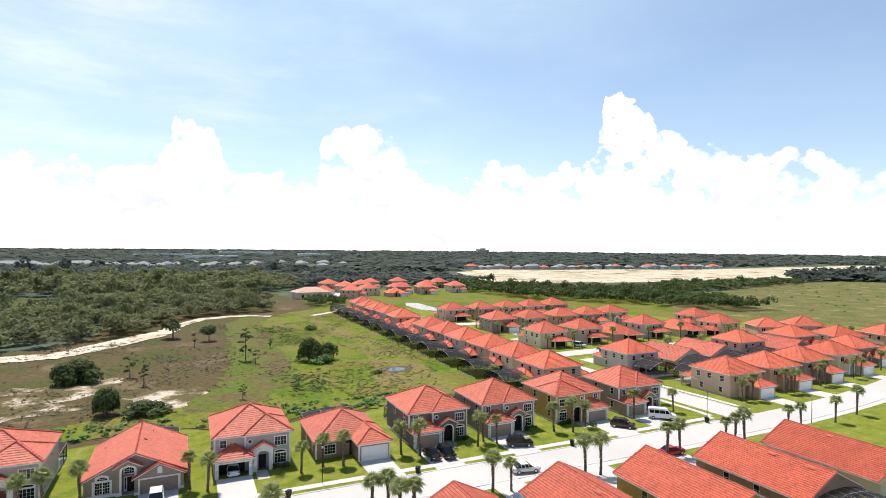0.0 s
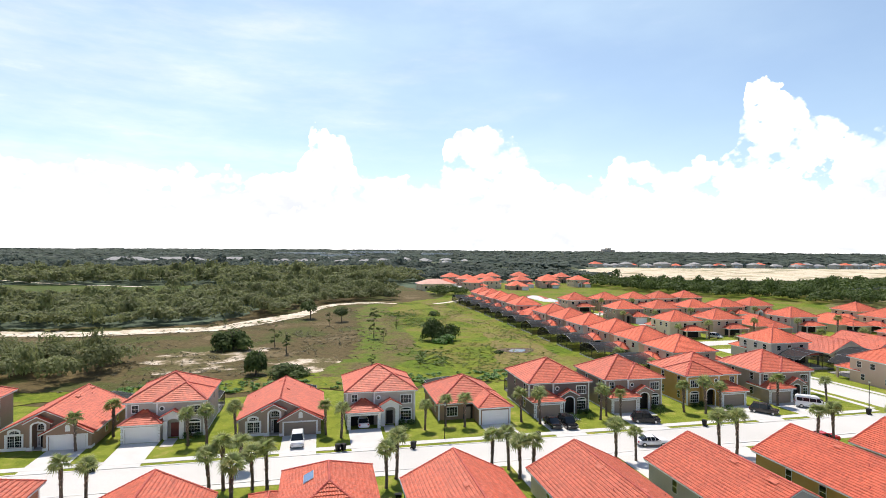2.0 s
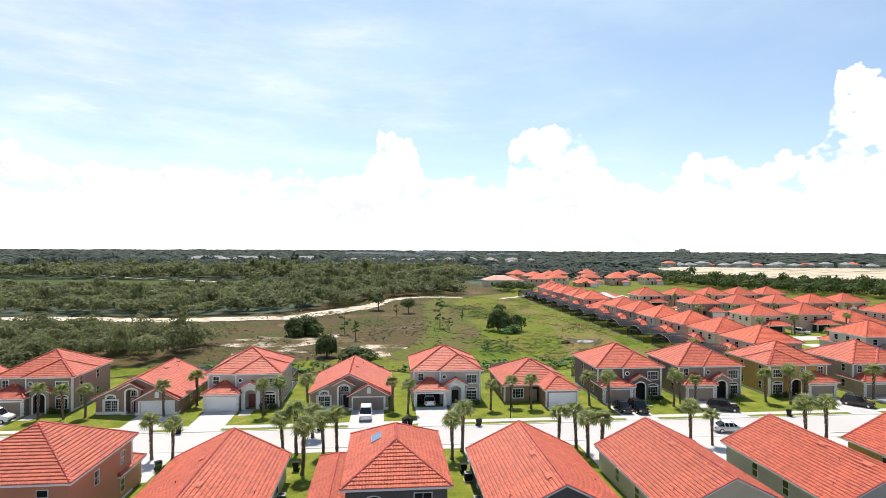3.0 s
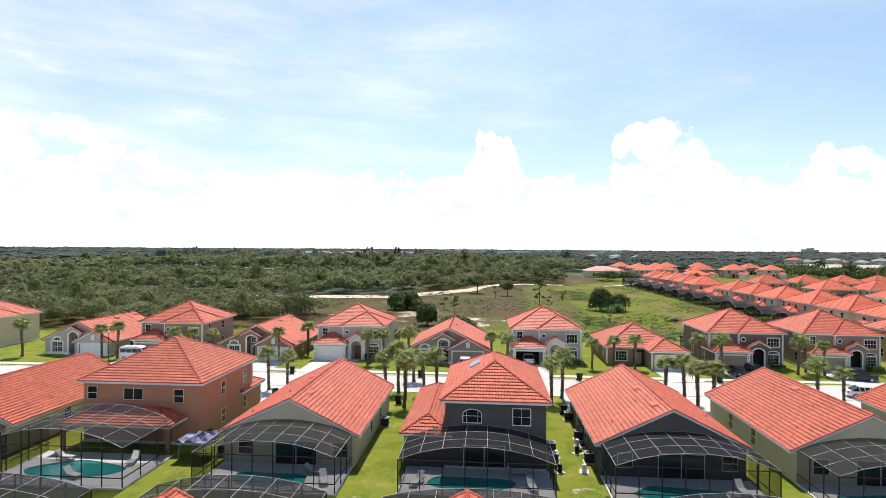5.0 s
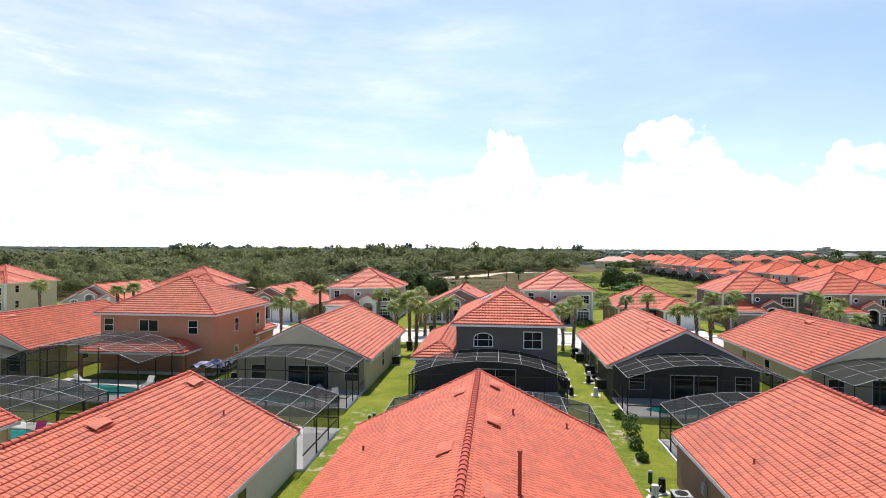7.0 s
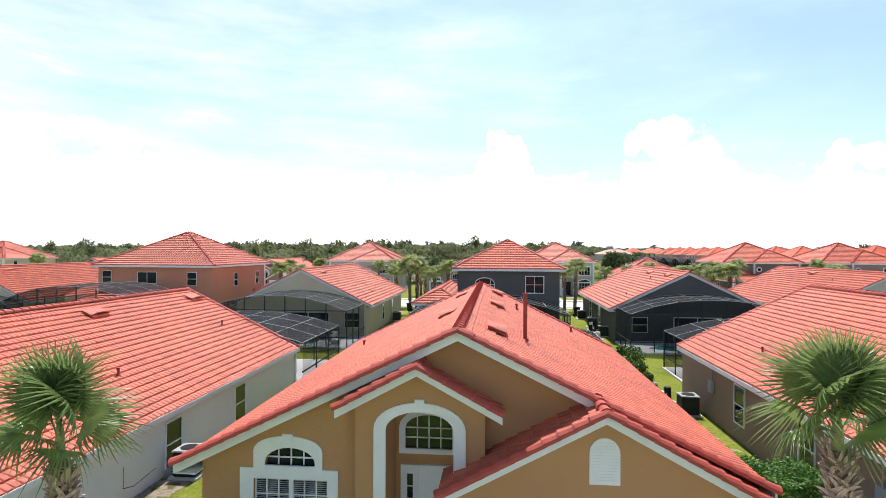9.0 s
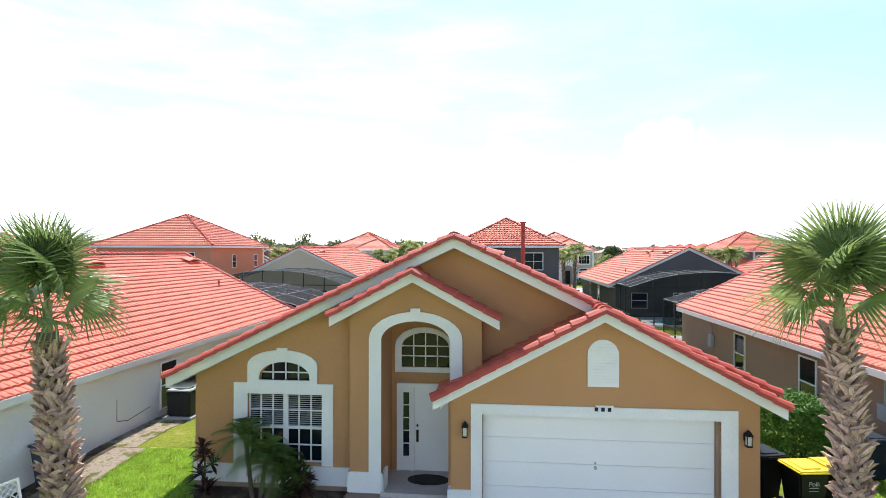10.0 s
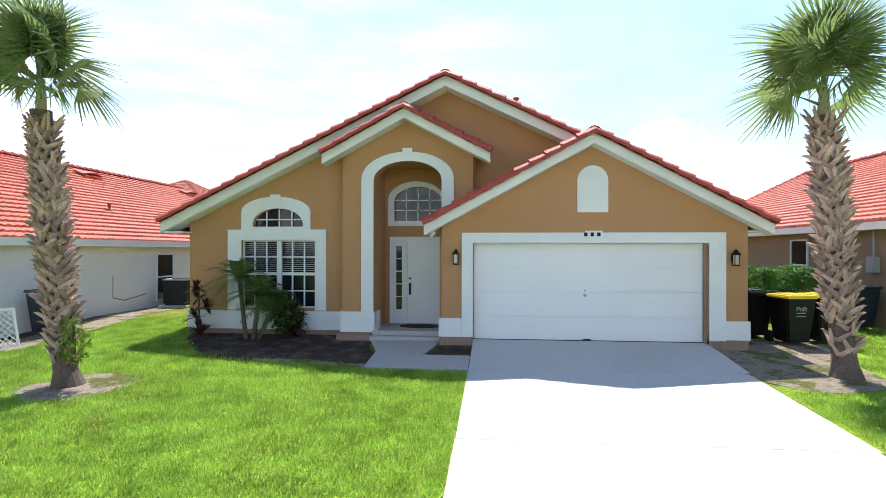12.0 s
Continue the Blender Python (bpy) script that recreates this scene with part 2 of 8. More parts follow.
MIX = blend_material("grass_and_scrub", ((0.095, 0.135, 0.014), (0.12, 0.115, 0.03), (0.125, 0.095, 0.04)), 0.09, 0.8, thresholds=(0.46, 0.55), bump=1.0)
SCRUB = blend_material("dry_scrub", ((0.072, 0.078, 0.020), (0.100, 0.074, 0.031), (0.150, 0.113, 0.058)), 0.045, 0.7, thresholds=(0.46, 0.60), bump=1.0)
SWALE = blend_material("swale_grass", ((0.165, 0.175, 0.028), (0.19, 0.15, 0.052), (0.145, 0.18, 0.02)), 0.045, 0.7, thresholds=(0.47, 0.58), bump=1.0)
SAND = blend_material("pale_sand", ((0.62, 0.53, 0.41), (0.68, 0.60, 0.48), (0.50, 0.42, 0.31)), 0.05, 1.0, thresholds=(0.40, 0.60), bump=0.5)
SANDFIELD = blend_material("graded_sand", ((0.20, 0.18, 0.09), (0.58, 0.49, 0.36), (0.40, 0.33, 0.21)), 0.02, 0.3, thresholds=(0.42, 0.56), bump=0.3)
MARSH = blend_material("marsh_grass", ((0.05, 0.075, 0.018), (0.065, 0.09, 0.02), (0.09, 0.10, 0.03)), 0.02, 0.3, bump=0.6)
# Distance haze is put into this land's lifted, greyer colour.
FARLAND = blend_material("hazed_far_land", ((0.062, 0.086, 0.060), (0.08, 0.105, 0.068), (0.11, 0.125, 0.07)), 0.004, 0.05, bump=0.6)
POOL = mat("pool_water", (0.02, 0.36, 0.34), 0.08, (0.03, 0.43, 0.40), 0.6, 0.8, bump=0.15, bump_scale=6)
POND = mat("pond_water", (0.10, 0.12, 0.13), 0.03)
# Pale metal, also for bronze cage bars with their sunlit tone painted in.
FRAME_PALE = mat("pale_metal_and_sunlit_bronze", (0.34, 0.34, 0.335), 0.5)
FRAME_D = mat("bronze_aluminium", (0.02, 0.018, 0.015), 0.5)
SCREEN = screen_material("insect_screen", (0.012, 0.012, 0.013), 0.60)
SCREEN_FAR = screen_material("far_insect_screen", (0.022, 0.023, 0.025), 0.18)
SCREEN_TOP = screen_material("roof_insect_screen", (0.016, 0.016, 0.017), 0.38)
TRUNK = mat("palm_trunk_bark", (0.17, 0.125, 0.095), 0.95, (0.095, 0.066, 0.05), 3, 0.9, 0.25, 25, 0.8, 40)
BOOT = mat("palm_boot", (0.60, 0.42, 0.335), 0.9, (0.40, 0.255, 0.19), 6.5, 0.9, 0.2, 30, 0.6, 50)
vary_by_piece(BOOT, 0.55, 1.25)
SHEATH = mat("palm_leaf_sheath", (0.30, 0.36, 0.11), 0.8, (0.34, 0.27, 0.14), 6, 0.9, 0.2, 30, 0.6, 50)
BARK = mat("grey_bark", (0.12, 0.095, 0.075), 0.95, (0.08, 0.065, 0.05), 3, 0.9, 0.2, 20, 0.6, 30)
FROND = leaf_material("palm_frond", (0.115, 0.19, 0.055), (0.25, 0.33, 0.11), 1.5, 0.5, 0.32)
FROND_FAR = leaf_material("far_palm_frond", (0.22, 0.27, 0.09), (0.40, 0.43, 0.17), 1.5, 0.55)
DATEFROND = leaf_material("date_palm_frond", (0.09, 0.16, 0.035), (0.20, 0.29, 0.07), 1.5, 0.5, 0.4)
DEADFROND = leaf_material("dry_frond", (0.25, 0.17, 0.08), (0.36, 0.26, 0.13), 1.5, 0.2)
LEAF = leaf_material("broad_leaf", (0.035, 0.075, 0.012), (0.075, 0.14, 0.022), 1.2, 0.25)
HEDGE = leaf_material("hedge_leaf", (0.06, 0.14, 0.018), (0.12, 0.25, 0.04), 2.0, 0.25)
DARKLEAF = leaf_material("dark_red_leaf", (0.045, 0.018, 0.016), (0.10, 0.045, 0.03), 2.0, 0.15)
FOREST = leaf_material("oak_foliage", (0.135, 0.158, 0.058), (0.225, 0.238, 0.105), 0.11, 0.45, 0.7)
# Paler and bluer than FOREST: haze over the distance painted into the leaves.
FOREST_FAR = leaf_material("hazed_far_foliage", (0.092, 0.118, 0.098), (0.135, 0.160, 0.128), 0.01, 0.5, 0.8)
PINE = leaf_material("pine_needles", (0.075, 0.105, 0.03), (0.13, 0.165, 0.055), 0.3, 0.4, 0.7)
BUSH = leaf_material("bush_foliage", (0.05, 0.082, 0.018), (0.105, 0.145, 0.036), 0.16, 0.36, 0.7)
BINBLACK = mat("black_bin_plastic", (0.006, 0.006, 0.007), 0.45, spec=0.25)
BINYELLOW = mat("yellow_bin_lid", (0.75, 0.55, 0.015), 0.45)
BINBLUE = mat("dark_blue_bin", (0.012, 0.02, 0.035), 0.4)
GREYPLASTIC = mat("grey_plastic", (0.35, 0.36, 0.37), 0.5)
CARWHITE = mat("white_car_paint", (0.75, 0.75, 0.76), 0.2)
CARBLACK = mat("black_car_paint", (0.01, 0.01, 0.012), 0.15)
CARRED = mat("red_car_paint", (0.45, 0.02, 0.02), 0.2)
TYRE = mat("black_rubber", (0.012, 0.012, 0.012), 0.8)
CHROME = mat("alloy", (0.5, 0.5, 0.5), 0.3, metal=1.0)
PIPE = mat("red_vent_pipe", (0.32, 0.05, 0.03), 0.6, (0.26, 0.04, 0.03), 3, 0.8)
NAVY = mat("navy_canvas", (0.03, 0.04, 0.13), 0.7, (0.30, 0.30, 0.42), 1.5, 0.5)
PANEL = mat("solar_glass", (0.10, 0.18, 0.32), 0.15)
LAMPGLASS = mat("lamp_glass", (0.6, 0.58, 0.5), 0.1)
LIGHTGREY = mat("far_grey_roof", (0.30, 0.29, 0.28), 0.8, (0.25, 0.24, 0.23), 0.1, 0.8)
BEIGE = mat("far_beige_wall", (0.55, 0.48, 0.40), 0.9, (0.5, 0.44, 0.36), 0.1, 0.8)


def link(name, data, material, parent=None, label=""):
    ob = new(name, data)
    if not data.materials:
        data.materials.append(material)
    if parent is not None:
        ob.parent = parent
    if label:
        ob["label"] = label
    return ob


def part(name, bm, material, parent, label=""):
    me = bpy.data.meshes.new(name)
    bm.to_mesh(me)
    bm.free()
    return link(name, me, material, parent, label)


def raw(name, verts, faces, material, parent=None, label="", smooth=False, weld=0.0):
    me = bpy.data.meshes.new(name)
    me.from_pydata(verts, [], faces)
    if weld:
        bm = bmesh.new()
        bm.from_mesh(me)
        bmesh.ops.remove_doubles(bm, verts=bm.verts[:], dist=weld)
        bm.to_mesh(me)
        bm.free()
    if smooth:
        me.polygons.foreach_set("use_smooth", [True] * len(me.polygons))
    me.update()
    return link(name, me, material, parent, label)


def arrays(name, verts, faces, material, parent=None, label=""):
    """A mesh from arrays of vertices and of four-cornered faces."""
    me = bpy.data.meshes.new(name)
    n, k = len(faces), faces.shape[1]
    me.vertices.add(len(verts))
    me.vertices.foreach_set("co", np.ascontiguousarray(verts, dtype=np.float32).ravel())
    me.loops.add(n * k)
    me.loops.foreach_set("vertex_index", np.ascontiguousarray(faces, dtype=np.int32).ravel())
    me.polygons.add(n)
    me.polygons.foreach_set("loop_start", np.arange(0, n * k, k, dtype=np.int32))
    me.polygons.foreach_set("loop_total", np.full(n, k, dtype=np.int32))
    me.update(calc_edges=True)
    return link(name, me, material, parent, label)


def thing(name, m, label, category, group=""):
    e = new(name)
    e.empty_display_size = 0.3
    e.matrix_basis = m
    return tagged(e, label, category, group)


def box(bm, x0, x1, y0, y1, z0, z1, bevel=0.0):
    r = bmesh.ops.create_cube(bm, size=1.0, matrix=Matrix.Translation(((x0 + x1) / 2, (y0 + y1) / 2, (z0 + z1) / 2)) @ Matrix.Diagonal((abs(x1 - x0), abs(y1 - y0), abs(z1 - z0), 1)))
    if bevel:
        es = list({e for v in r["verts"] for e in v.link_edges})
        bmesh.ops.bevel(bm, geom=es, offset=bevel, segments=2, affect="EDGES")
    return bm


def each(name, rows, material, parent):
    """One part for every box."""
    for r in rows:
        part(name, box(bmesh.new(), *r), material, parent)


def boxes(*rows, bevel=0.0):
    bm = bmesh.new()
    for r in rows:
        box(bm, *r, bevel=bevel)
    return bm


def rod(bm, a, b, r0, r1=None, n=8):
    a, b = Vector(a), Vector(b)
    d = b - a
    m = Matrix.Translation((a + b) / 2) @ d.to_track_quat("Z", "Y").to_matrix().to_4x4()
    bmesh.ops.create_cone(bm, cap_ends=True, segments=n, radius1=r0, radius2=r0 if r1 is None else r1, depth=d.length, matrix=m)
    return bm


def beam(bm, a, b, w):
    """A square bar from a to b."""
    a, b = Vector(a), Vector(b)
    d = b - a
    m = Matrix.Translation((a + b) / 2) @ d.to_track_quat("Z", "Y").to_matrix().to_4x4() @ Matrix.Diagonal((w, w, d.length, 1))
    bmesh.ops.create_cube(bm, size=1.0, matrix=m)
    return bm


def panel(loops, y, depth):
    """An upright slab, its front at y and its back at y + depth, cut from outlines (x, z): the first is the edge, the rest are holes."""
    bm = bmesh.new()
    edges = []
    for loop in loops:
        vs = [bm.verts.new((p[0], y, p[1])) for p in loop]
        edges += [bm.edges.new((vs[i], vs[(i + 1) % len(vs)])) for i in range(len(vs))]
    bmesh.ops.triangle_fill(bm, use_beauty=True, use_dissolve=False, edges=edges)
    g = bmesh.ops.extrude_face_region(bm, geom=bm.faces[:])
    bmesh.ops.translate(bm, vec=(0, depth, 0), verts=[v for v in g["geom"] if isinstance(v, bmesh.types.BMVert)])
    bmesh.ops.recalc_face_normals(bm, faces=bm.faces[:])
    return bm


def rect(x0, x1, z0, z1):
    return [(x0, z0), (x1, z0), (x1, z1), (x0, z1)]


def arch(x0, x1, z0, z1, rise, n=12):
    """An opening with upright sides to z1 and a curved head of that rise."""
    c, w = (x0 + x1) / 2, (x1 - x0) / 2
    top = [(c + w * math.cos(math.pi * i / n), z1 + rise * math.sin(math.pi * i / n)) for i in range(n + 1)]
    return [(x0, z0), (x1, z0)] + top


# ---------------------------------------------------------------- roofs
def slope_mesh(store, p0, e, h, s, poly, du=0.075, wave=0.022, step=0.035, course=0.30, pitch=0.30):
    """Rows of overlapping barrel tiles on one roof slope. p0: an end of the eave; e, h: the ways along the eave and up the slope;
    s: the rise per metre; poly: the slope's convex outline in metres along the eave and up the slope."""
    P = np.array(poly, float)
    vmin, vmax = P[:, 1].min(), P[:, 1].max()

    def span(v):
        us = []
        for i in range(len(P)):
            (ua, va), (ub, vb) = P[i], P[(i + 1) % len(P)]
            if (va - v) * (vb - v) <= 0 and abs(va - vb) > 1e-9:
                us.append(ua + (ub - ua) * (v - va) / (vb - va))
            elif abs(va - v) < 1e-6:
                us.append(ua)
        return (min(us), max(us)) if us else (0.0, 0.0)

    def barrel(u):
        f = np.abs(((u / pitch) % 1.0) - 0.5) * 2
        return wave * (1 - f ** 4)

    taper = 0.4
    V, F = store
    n = max(1, int(round((vmax - vmin) / course)))
    e, h, p0 = np.array(e, float), np.array(h, float), np.array(p0, float)
    for r in range(n):
        v0, v1 = vmin + (vmax - vmin) * r / n, vmin + (vmax - vmin) * (r + 1) / n
        a0, b0 = span(v0 + 1e-4)
        a1, b1 = span(v1 - 1e-4)
        lo, hi = max(a0, a1), min(b0, b1)
        inner = np.arange(math.ceil((lo + 1e-3) / du), math.floor((hi - 1e-3) / du) + 1) * du if du and hi > lo else np.array([])
        lower = np.concatenate(([a0], inner, [b0]))
        upper = np.concatenate(([a1], inner, [b1]))
        k = len(lower)
        w0 = barrel(lower)
        w1 = barrel(upper)
        base = len(V)
        for us, vv, zz in ((lower, v0, w0 * taper - (0.03 if r == 0 else 0.0)), (lower, v0, step + w0), (upper, v1, w1 * taper)):
            pts = p0 + us[:, None] * e + (vv * h)[None, :]
            pts[:, 2] += s * vv + zz
            V.extend(pts.tolist())
        for i in range(k - 1):
            F.append((base + i, base + i + 1, base + k + i + 1, base + k + i))
            F.append((base + k + i, base + k + i + 1, base + 2 * k + i + 1, base + 2 * k + i))


DETAIL = {3: dict(du=0.0375, wave=0.046, step=0.024, course=0.29, pitch=0.225), 2: dict(du=0.0875, wave=0.06, step=0.055, course=0.36, pitch=0.2625), 1: dict(du=0, wave=0, step=0.05, course=0.40), 0: dict(du=0, wave=0, step=0.0, course=30.0)}


def caps(parent, a, b, r=0.10, length=0.34, material=None, name="ridge_tile", apart=False, lift=0.05):
    """Half-round cap tiles from a to b, each lapping over the next; apart: every tile an object of its own."""
    a, b = Vector(a), Vector(b)
    d = b - a
    n = max(1, int(round(d.length / length)))
    m0 = d.to_track_quat("Y", "Z").to_matrix().to_4x4()
    k = 6
    verts, faces = [], []
    one_v, one_f = [], []
    for j, (y, rr) in enumerate(((0, r), (length * 1.12, r * 0.82))):
        for i in range(k + 1):
            t = math.pi * i / k
            one_v.append((rr * 1.15 * math.cos(t), y, rr * math.sin(t) - 0.03 + (0.0 if j else 0.02)))
    for i in range(k):
        one_f.append((i, i + 1, k + 2 + i, k + 1 + i))
    one_f.append(tuple(range(k, -1, -1)))
    material = material or CAP
    if apart:
        me = bpy.data.meshes.new(name)
        me.from_pydata(one_v, [], one_f)
        me.update()
        for i in range(n):
            ob = link(name, me, material, parent)
            ob.matrix_basis = Matrix.Translation(a + d * (i / n) + Vector((0, 0, lift))) @ m0
        return
    for i in range(n):
        m = Matrix.Translation(a + d * (i / n) + Vector((0, 0, lift))) @ m0
        base = len(verts)
        verts += [tuple(m @ Vector(v)) for v in one_v]
        faces += [tuple(base + q for q in f) for f in one_f]
    tagged(raw("ridge_cap", verts, faces, material, parent), kind="stuff")


def hip_caps(parent, lines, r=0.12, length=0.4, material=None, lift=0.05):
    """The cap tiles of one roof's hips and ridge, lapping up each line."""
    verts, faces = [], []
    k = 5
    for a, b in lines:
        a, b = Vector(a), Vector(b)
        d = b - a
        n = max(1, int(round(d.length / length)))
        m0 = d.to_track_quat("Y", "Z").to_matrix().to_4x4()
        for i in range(n):
            m = Matrix.Translation(a + d * (i / n) + Vector((0, 0, lift))) @ m0
            base = len(verts)
            for j, (y, rr) in enumerate(((0, r), (length * 1.12, r * 0.82))):
                for q in range(k + 1):
                    t = math.pi * q / k
                    verts.append(tuple(m @ Vector((rr * 1.15 * math.cos(t), y, rr * math.sin(t) - 0.03 + (0.0 if j else 0.02)))))
            faces += [(base + q, base + q + 1, base + k + 2 + q, base + k + 1 + q) for q in range(k)]
            faces.append(tuple(base + q for q in range(k, -1, -1)))
    tagged(raw("ridge_cap", verts, faces, material or CAP, parent), kind="stuff")


def hip_roof(parent, x0, x1, y0, y1, ze, s=0.5, detail=1, material=None, fascia=WHITE, axis=None):
    """A hipped roof over the eave rectangle, its fascia and soffit, and the caps on hips and ridge."""
    material = material or TILE
    w, d = x1 - x0, y1 - y0
    along_y = (d >= w) if axis is None else axis == "y"
    half = min(w, d) / 2
    store = ([], [])
    k = DETAIL[detail]
    zr = ze + s * half
    if along_y:
        c = (x0 + x1) / 2
        ra, rb = (c, y0 + half, zr), (c, y1 - half, zr)
        slope_mesh(store, (x0, y1, ze), (0, -1, 0), (1, 0, 0), s, [(0, 0), (d, 0), (d - half, half), (half, half)], **k)
        slope_mesh(store, (x1, y0, ze), (0, 1, 0), (-1, 0, 0), s, [(0, 0), (d, 0), (d - half, half), (half, half)], **k)
        slope_mesh(store, (x0, y0, ze), (1, 0, 0), (0, 1, 0), s, [(0, 0), (w, 0), (half, half)], **k)
        slope_mesh(store, (x1, y1, ze), (-1, 0, 0), (0, -1, 0), s, [(0, 0), (w, 0), (half, half)], **k)
    else:
        c = (y0 + y1) / 2
        ra, rb = (x0 + half, c, zr), (x1 - half, c, zr)
        slope_mesh(store, (x0, y0, ze), (1, 0, 0), (0, 1, 0), s, [(0, 0), (w, 0), (w - half, half), (half, half)], **k)
        slope_mesh(store, (x1, y1, ze), (-1, 0, 0), (0, -1, 0), s, [(0, 0), (w, 0), (w - half, half), (half, half)], **k)
        slope_mesh(store, (x0, y1, ze), (0, -1, 0), (1, 0, 0), s, [(0, 0), (d, 0), (half, half)], **k)
        slope_mesh(store, (x1, y0, ze), (0, 1, 0), (-1, 0, 0), s, [(0, 0), (d, 0), (half, half)], **k)
    roof = raw("roof", store[0], store[1], material, parent, weld=0.004)
    if detail >= 1:
        r = 0.12 if detail > 1 else 0.15
        lines = [((*c, ze), ra if along_y or c[0] == x0 else rb) for c in ((x0, y0), (x1, y0))] + [((*c, ze), rb if along_y or c[0] == x1 else ra) for c in ((x0, y1), (x1, y1))]
        if (Vector(ra) - Vector(rb)).length > 0.5:
            lines.append((ra, rb))
        hip_caps(parent, lines, r, 0.4 if detail > 1 else 0.6, CAP_FAR if material is TILE_FAR else CAP)
    part("fascia", boxes((x0, x1, y0, y0 + 0.04, ze - 0.2, ze), (x0, x1, y1 - 0.04, y1, ze - 0.2, ze), (x0, x0 + 0.04, y0 + 0.04, y1 - 0.04, ze - 0.2, ze), (x1 - 0.04, x1, y0 + 0.04, y1 - 0.04, ze - 0.2, ze), (x0 + 0.04, x1 - 0.04, y0 + 0.04, y1 - 0.04, ze - 0.17, ze - 0.12)), fascia, parent)
    return ra, rb, zr


def gable_roof(parent, xa, x0, x1, y0, y1, za, s, detail=1, material=None, rake=True, apart=False, caps_on=True, back=0.0):
    """Two slopes that meet on a ridge along y at xa, za, down to the eaves at x0 and x1. back: how far the ridge runs on behind y1."""
    material = material or TILE
    store = ([], [])
    k = DETAIL[detail]
    for xe, sgn in ((x0, 1), (x1, -1)):
        half = abs(xa - xe)
        ze = za - s * half
        d = y1 - y0
        if sgn == 1:
            slope_mesh(store, (xe, y1, ze), (0, -1, 0), (1, 0, 0), s, [(0, 0), (d, 0), (d, half), (-back, half)], **k)
        else:
            slope_mesh(store, (xe, y0, ze), (0, 1, 0), (-1, 0, 0), s, [(0, 0), (d, 0), (d + back, half), (0, half)], **k)
    raw("roof", store[0], store[1], material, parent, weld=0.004)
    if detail >= 1 and caps_on:
        caps(parent, (xa, y0 - 0.02, za), (xa, y1 + back, za), 0.13 if apart else 0.12, 0.36, apart=apart)
    if rake:
        for xe in (x0, x1):
            ze = za - s * abs(xa - xe)
            caps(parent, (xe, y0 + 0.02, ze - 0.02), (xa, y0 + 0.02, za - 0.02), 0.16, 0.36, name="rake_tile", apart=apart, lift=0.06)


def rake_board(parent, xa, x0, x1, y, za, s, wide=0.22, thick=0.05, material=WHITE, z_drop=0.0):
    """The pair of sloping boards under a gable's edge."""
    za -= z_drop
    bm = bmesh.new()
    for xe in (x0, x1):
        ze = za - s * abs(xa - xe)
        vs = [bm.verts.new((x, yy, z)) for yy in (y, y + thick) for x, z in ((xa, za), (xe, ze), (xe, ze - wide), (xa, za - wide))]
        for f in ((0, 1, 2, 3), (7, 6, 5, 4), (0, 4, 5, 1), (1, 5, 6, 2), (2, 6, 7, 3), (3, 7, 4, 0)):
            bm.faces.new([vs[i] for i in f])
    bmesh.ops.recalc_face_normals(bm, faces=bm.faces[:])
    part("rake_board", bm, material, parent)


def window(parent, m, w, h, bars=(2, 2), trim=0.12, name="window", material=None):
    """A window on an outside wall: raised trim, sash and glass; m puts it with its lower middle at the origin, looking along -y."""
    e = part(name, boxes((-w / 2 - trim, w / 2 + trim, -0.05, 0.03, -trim, 0), (-w / 2 - trim, w / 2 + trim, -0.05, 0.03, h, h + trim), (-w / 2 - trim, -w / 2, -0.05, 0.03, 0, h), (w / 2, w / 2 + trim, -0.05, 0.03, 0, h)), material or TRIM, parent)
    e.matrix_basis = m
    bm = bmesh.new()
    t = 0.035
    for i in range(bars[0] + 1):
        x = -w / 2 + w * i / bars[0]
        box(bm, max(x - t / 2, -w / 2), min(x + t / 2, w / 2), -0.025, 0.0, 0, h)
    for i in range(bars[1] + 1):
        z = h * i / bars[1]
        box(bm, -w / 2, w / 2, -0.028, -0.003, max(z - t / 2, 0), min(z + t / 2, h))
    part("sash", bm, WHITE, e)
    part("pane", boxes((-w / 2, w / 2, -0.012, 0.028, 0, h)), GLASS, e)
    return e


def pane_on(parent, m, w, h, material=None):
    """A plain far window: frame and glass."""
    k = 0.045
    narrow = w < 1.25
    bar = (-w / 2, w / 2, -0.04, 0.02, h / 2 - 0.025, h / 2 + 0.025) if narrow else (-0.025, 0.025, -0.04, 0.02, 0, h)
    e = part("window", boxes((-w / 2 - k, w / 2 + k, -0.05, 0.02, -k, 0), (-w / 2 - k, w / 2 + k, -0.05, 0.02, h, h + k), (-w / 2 - k, -w / 2, -0.05, 0.02, 0, h), (w / 2, w / 2 + k, -0.05, 0.02, 0, h), bar), material or WHITE, parent)
    e.matrix_basis = m
    if narrow:
        part("pane", boxes((-w / 2, w / 2, -0.02, 0.02, 0, h / 2 - 0.025), (-w / 2, w / 2, -0.02, 0.02, h / 2 + 0.025, h)), GLASS, e)
    else:
        part("pane", boxes((-w / 2, -0.025, -0.02, 0.02, 0, h), (0.025, w / 2, -0.02, 0.02, 0, h)), GLASS, e)
    return e


def garage_door(parent, x0, x1, y, h, material, rows=4):
    door = part("garage_door", boxes((x0, x1, y + 0.02, y + 0.06, 0, h)), material, parent)
    if rows > 1:
        for i in range(rows):
            part("panel", boxes((x0 + 0.01, x1 - 0.01, y, y + 0.05, h * i / rows + 0.007, h * (i + 1) / rows - 0.007), bevel=0.006), material, door)
    return door


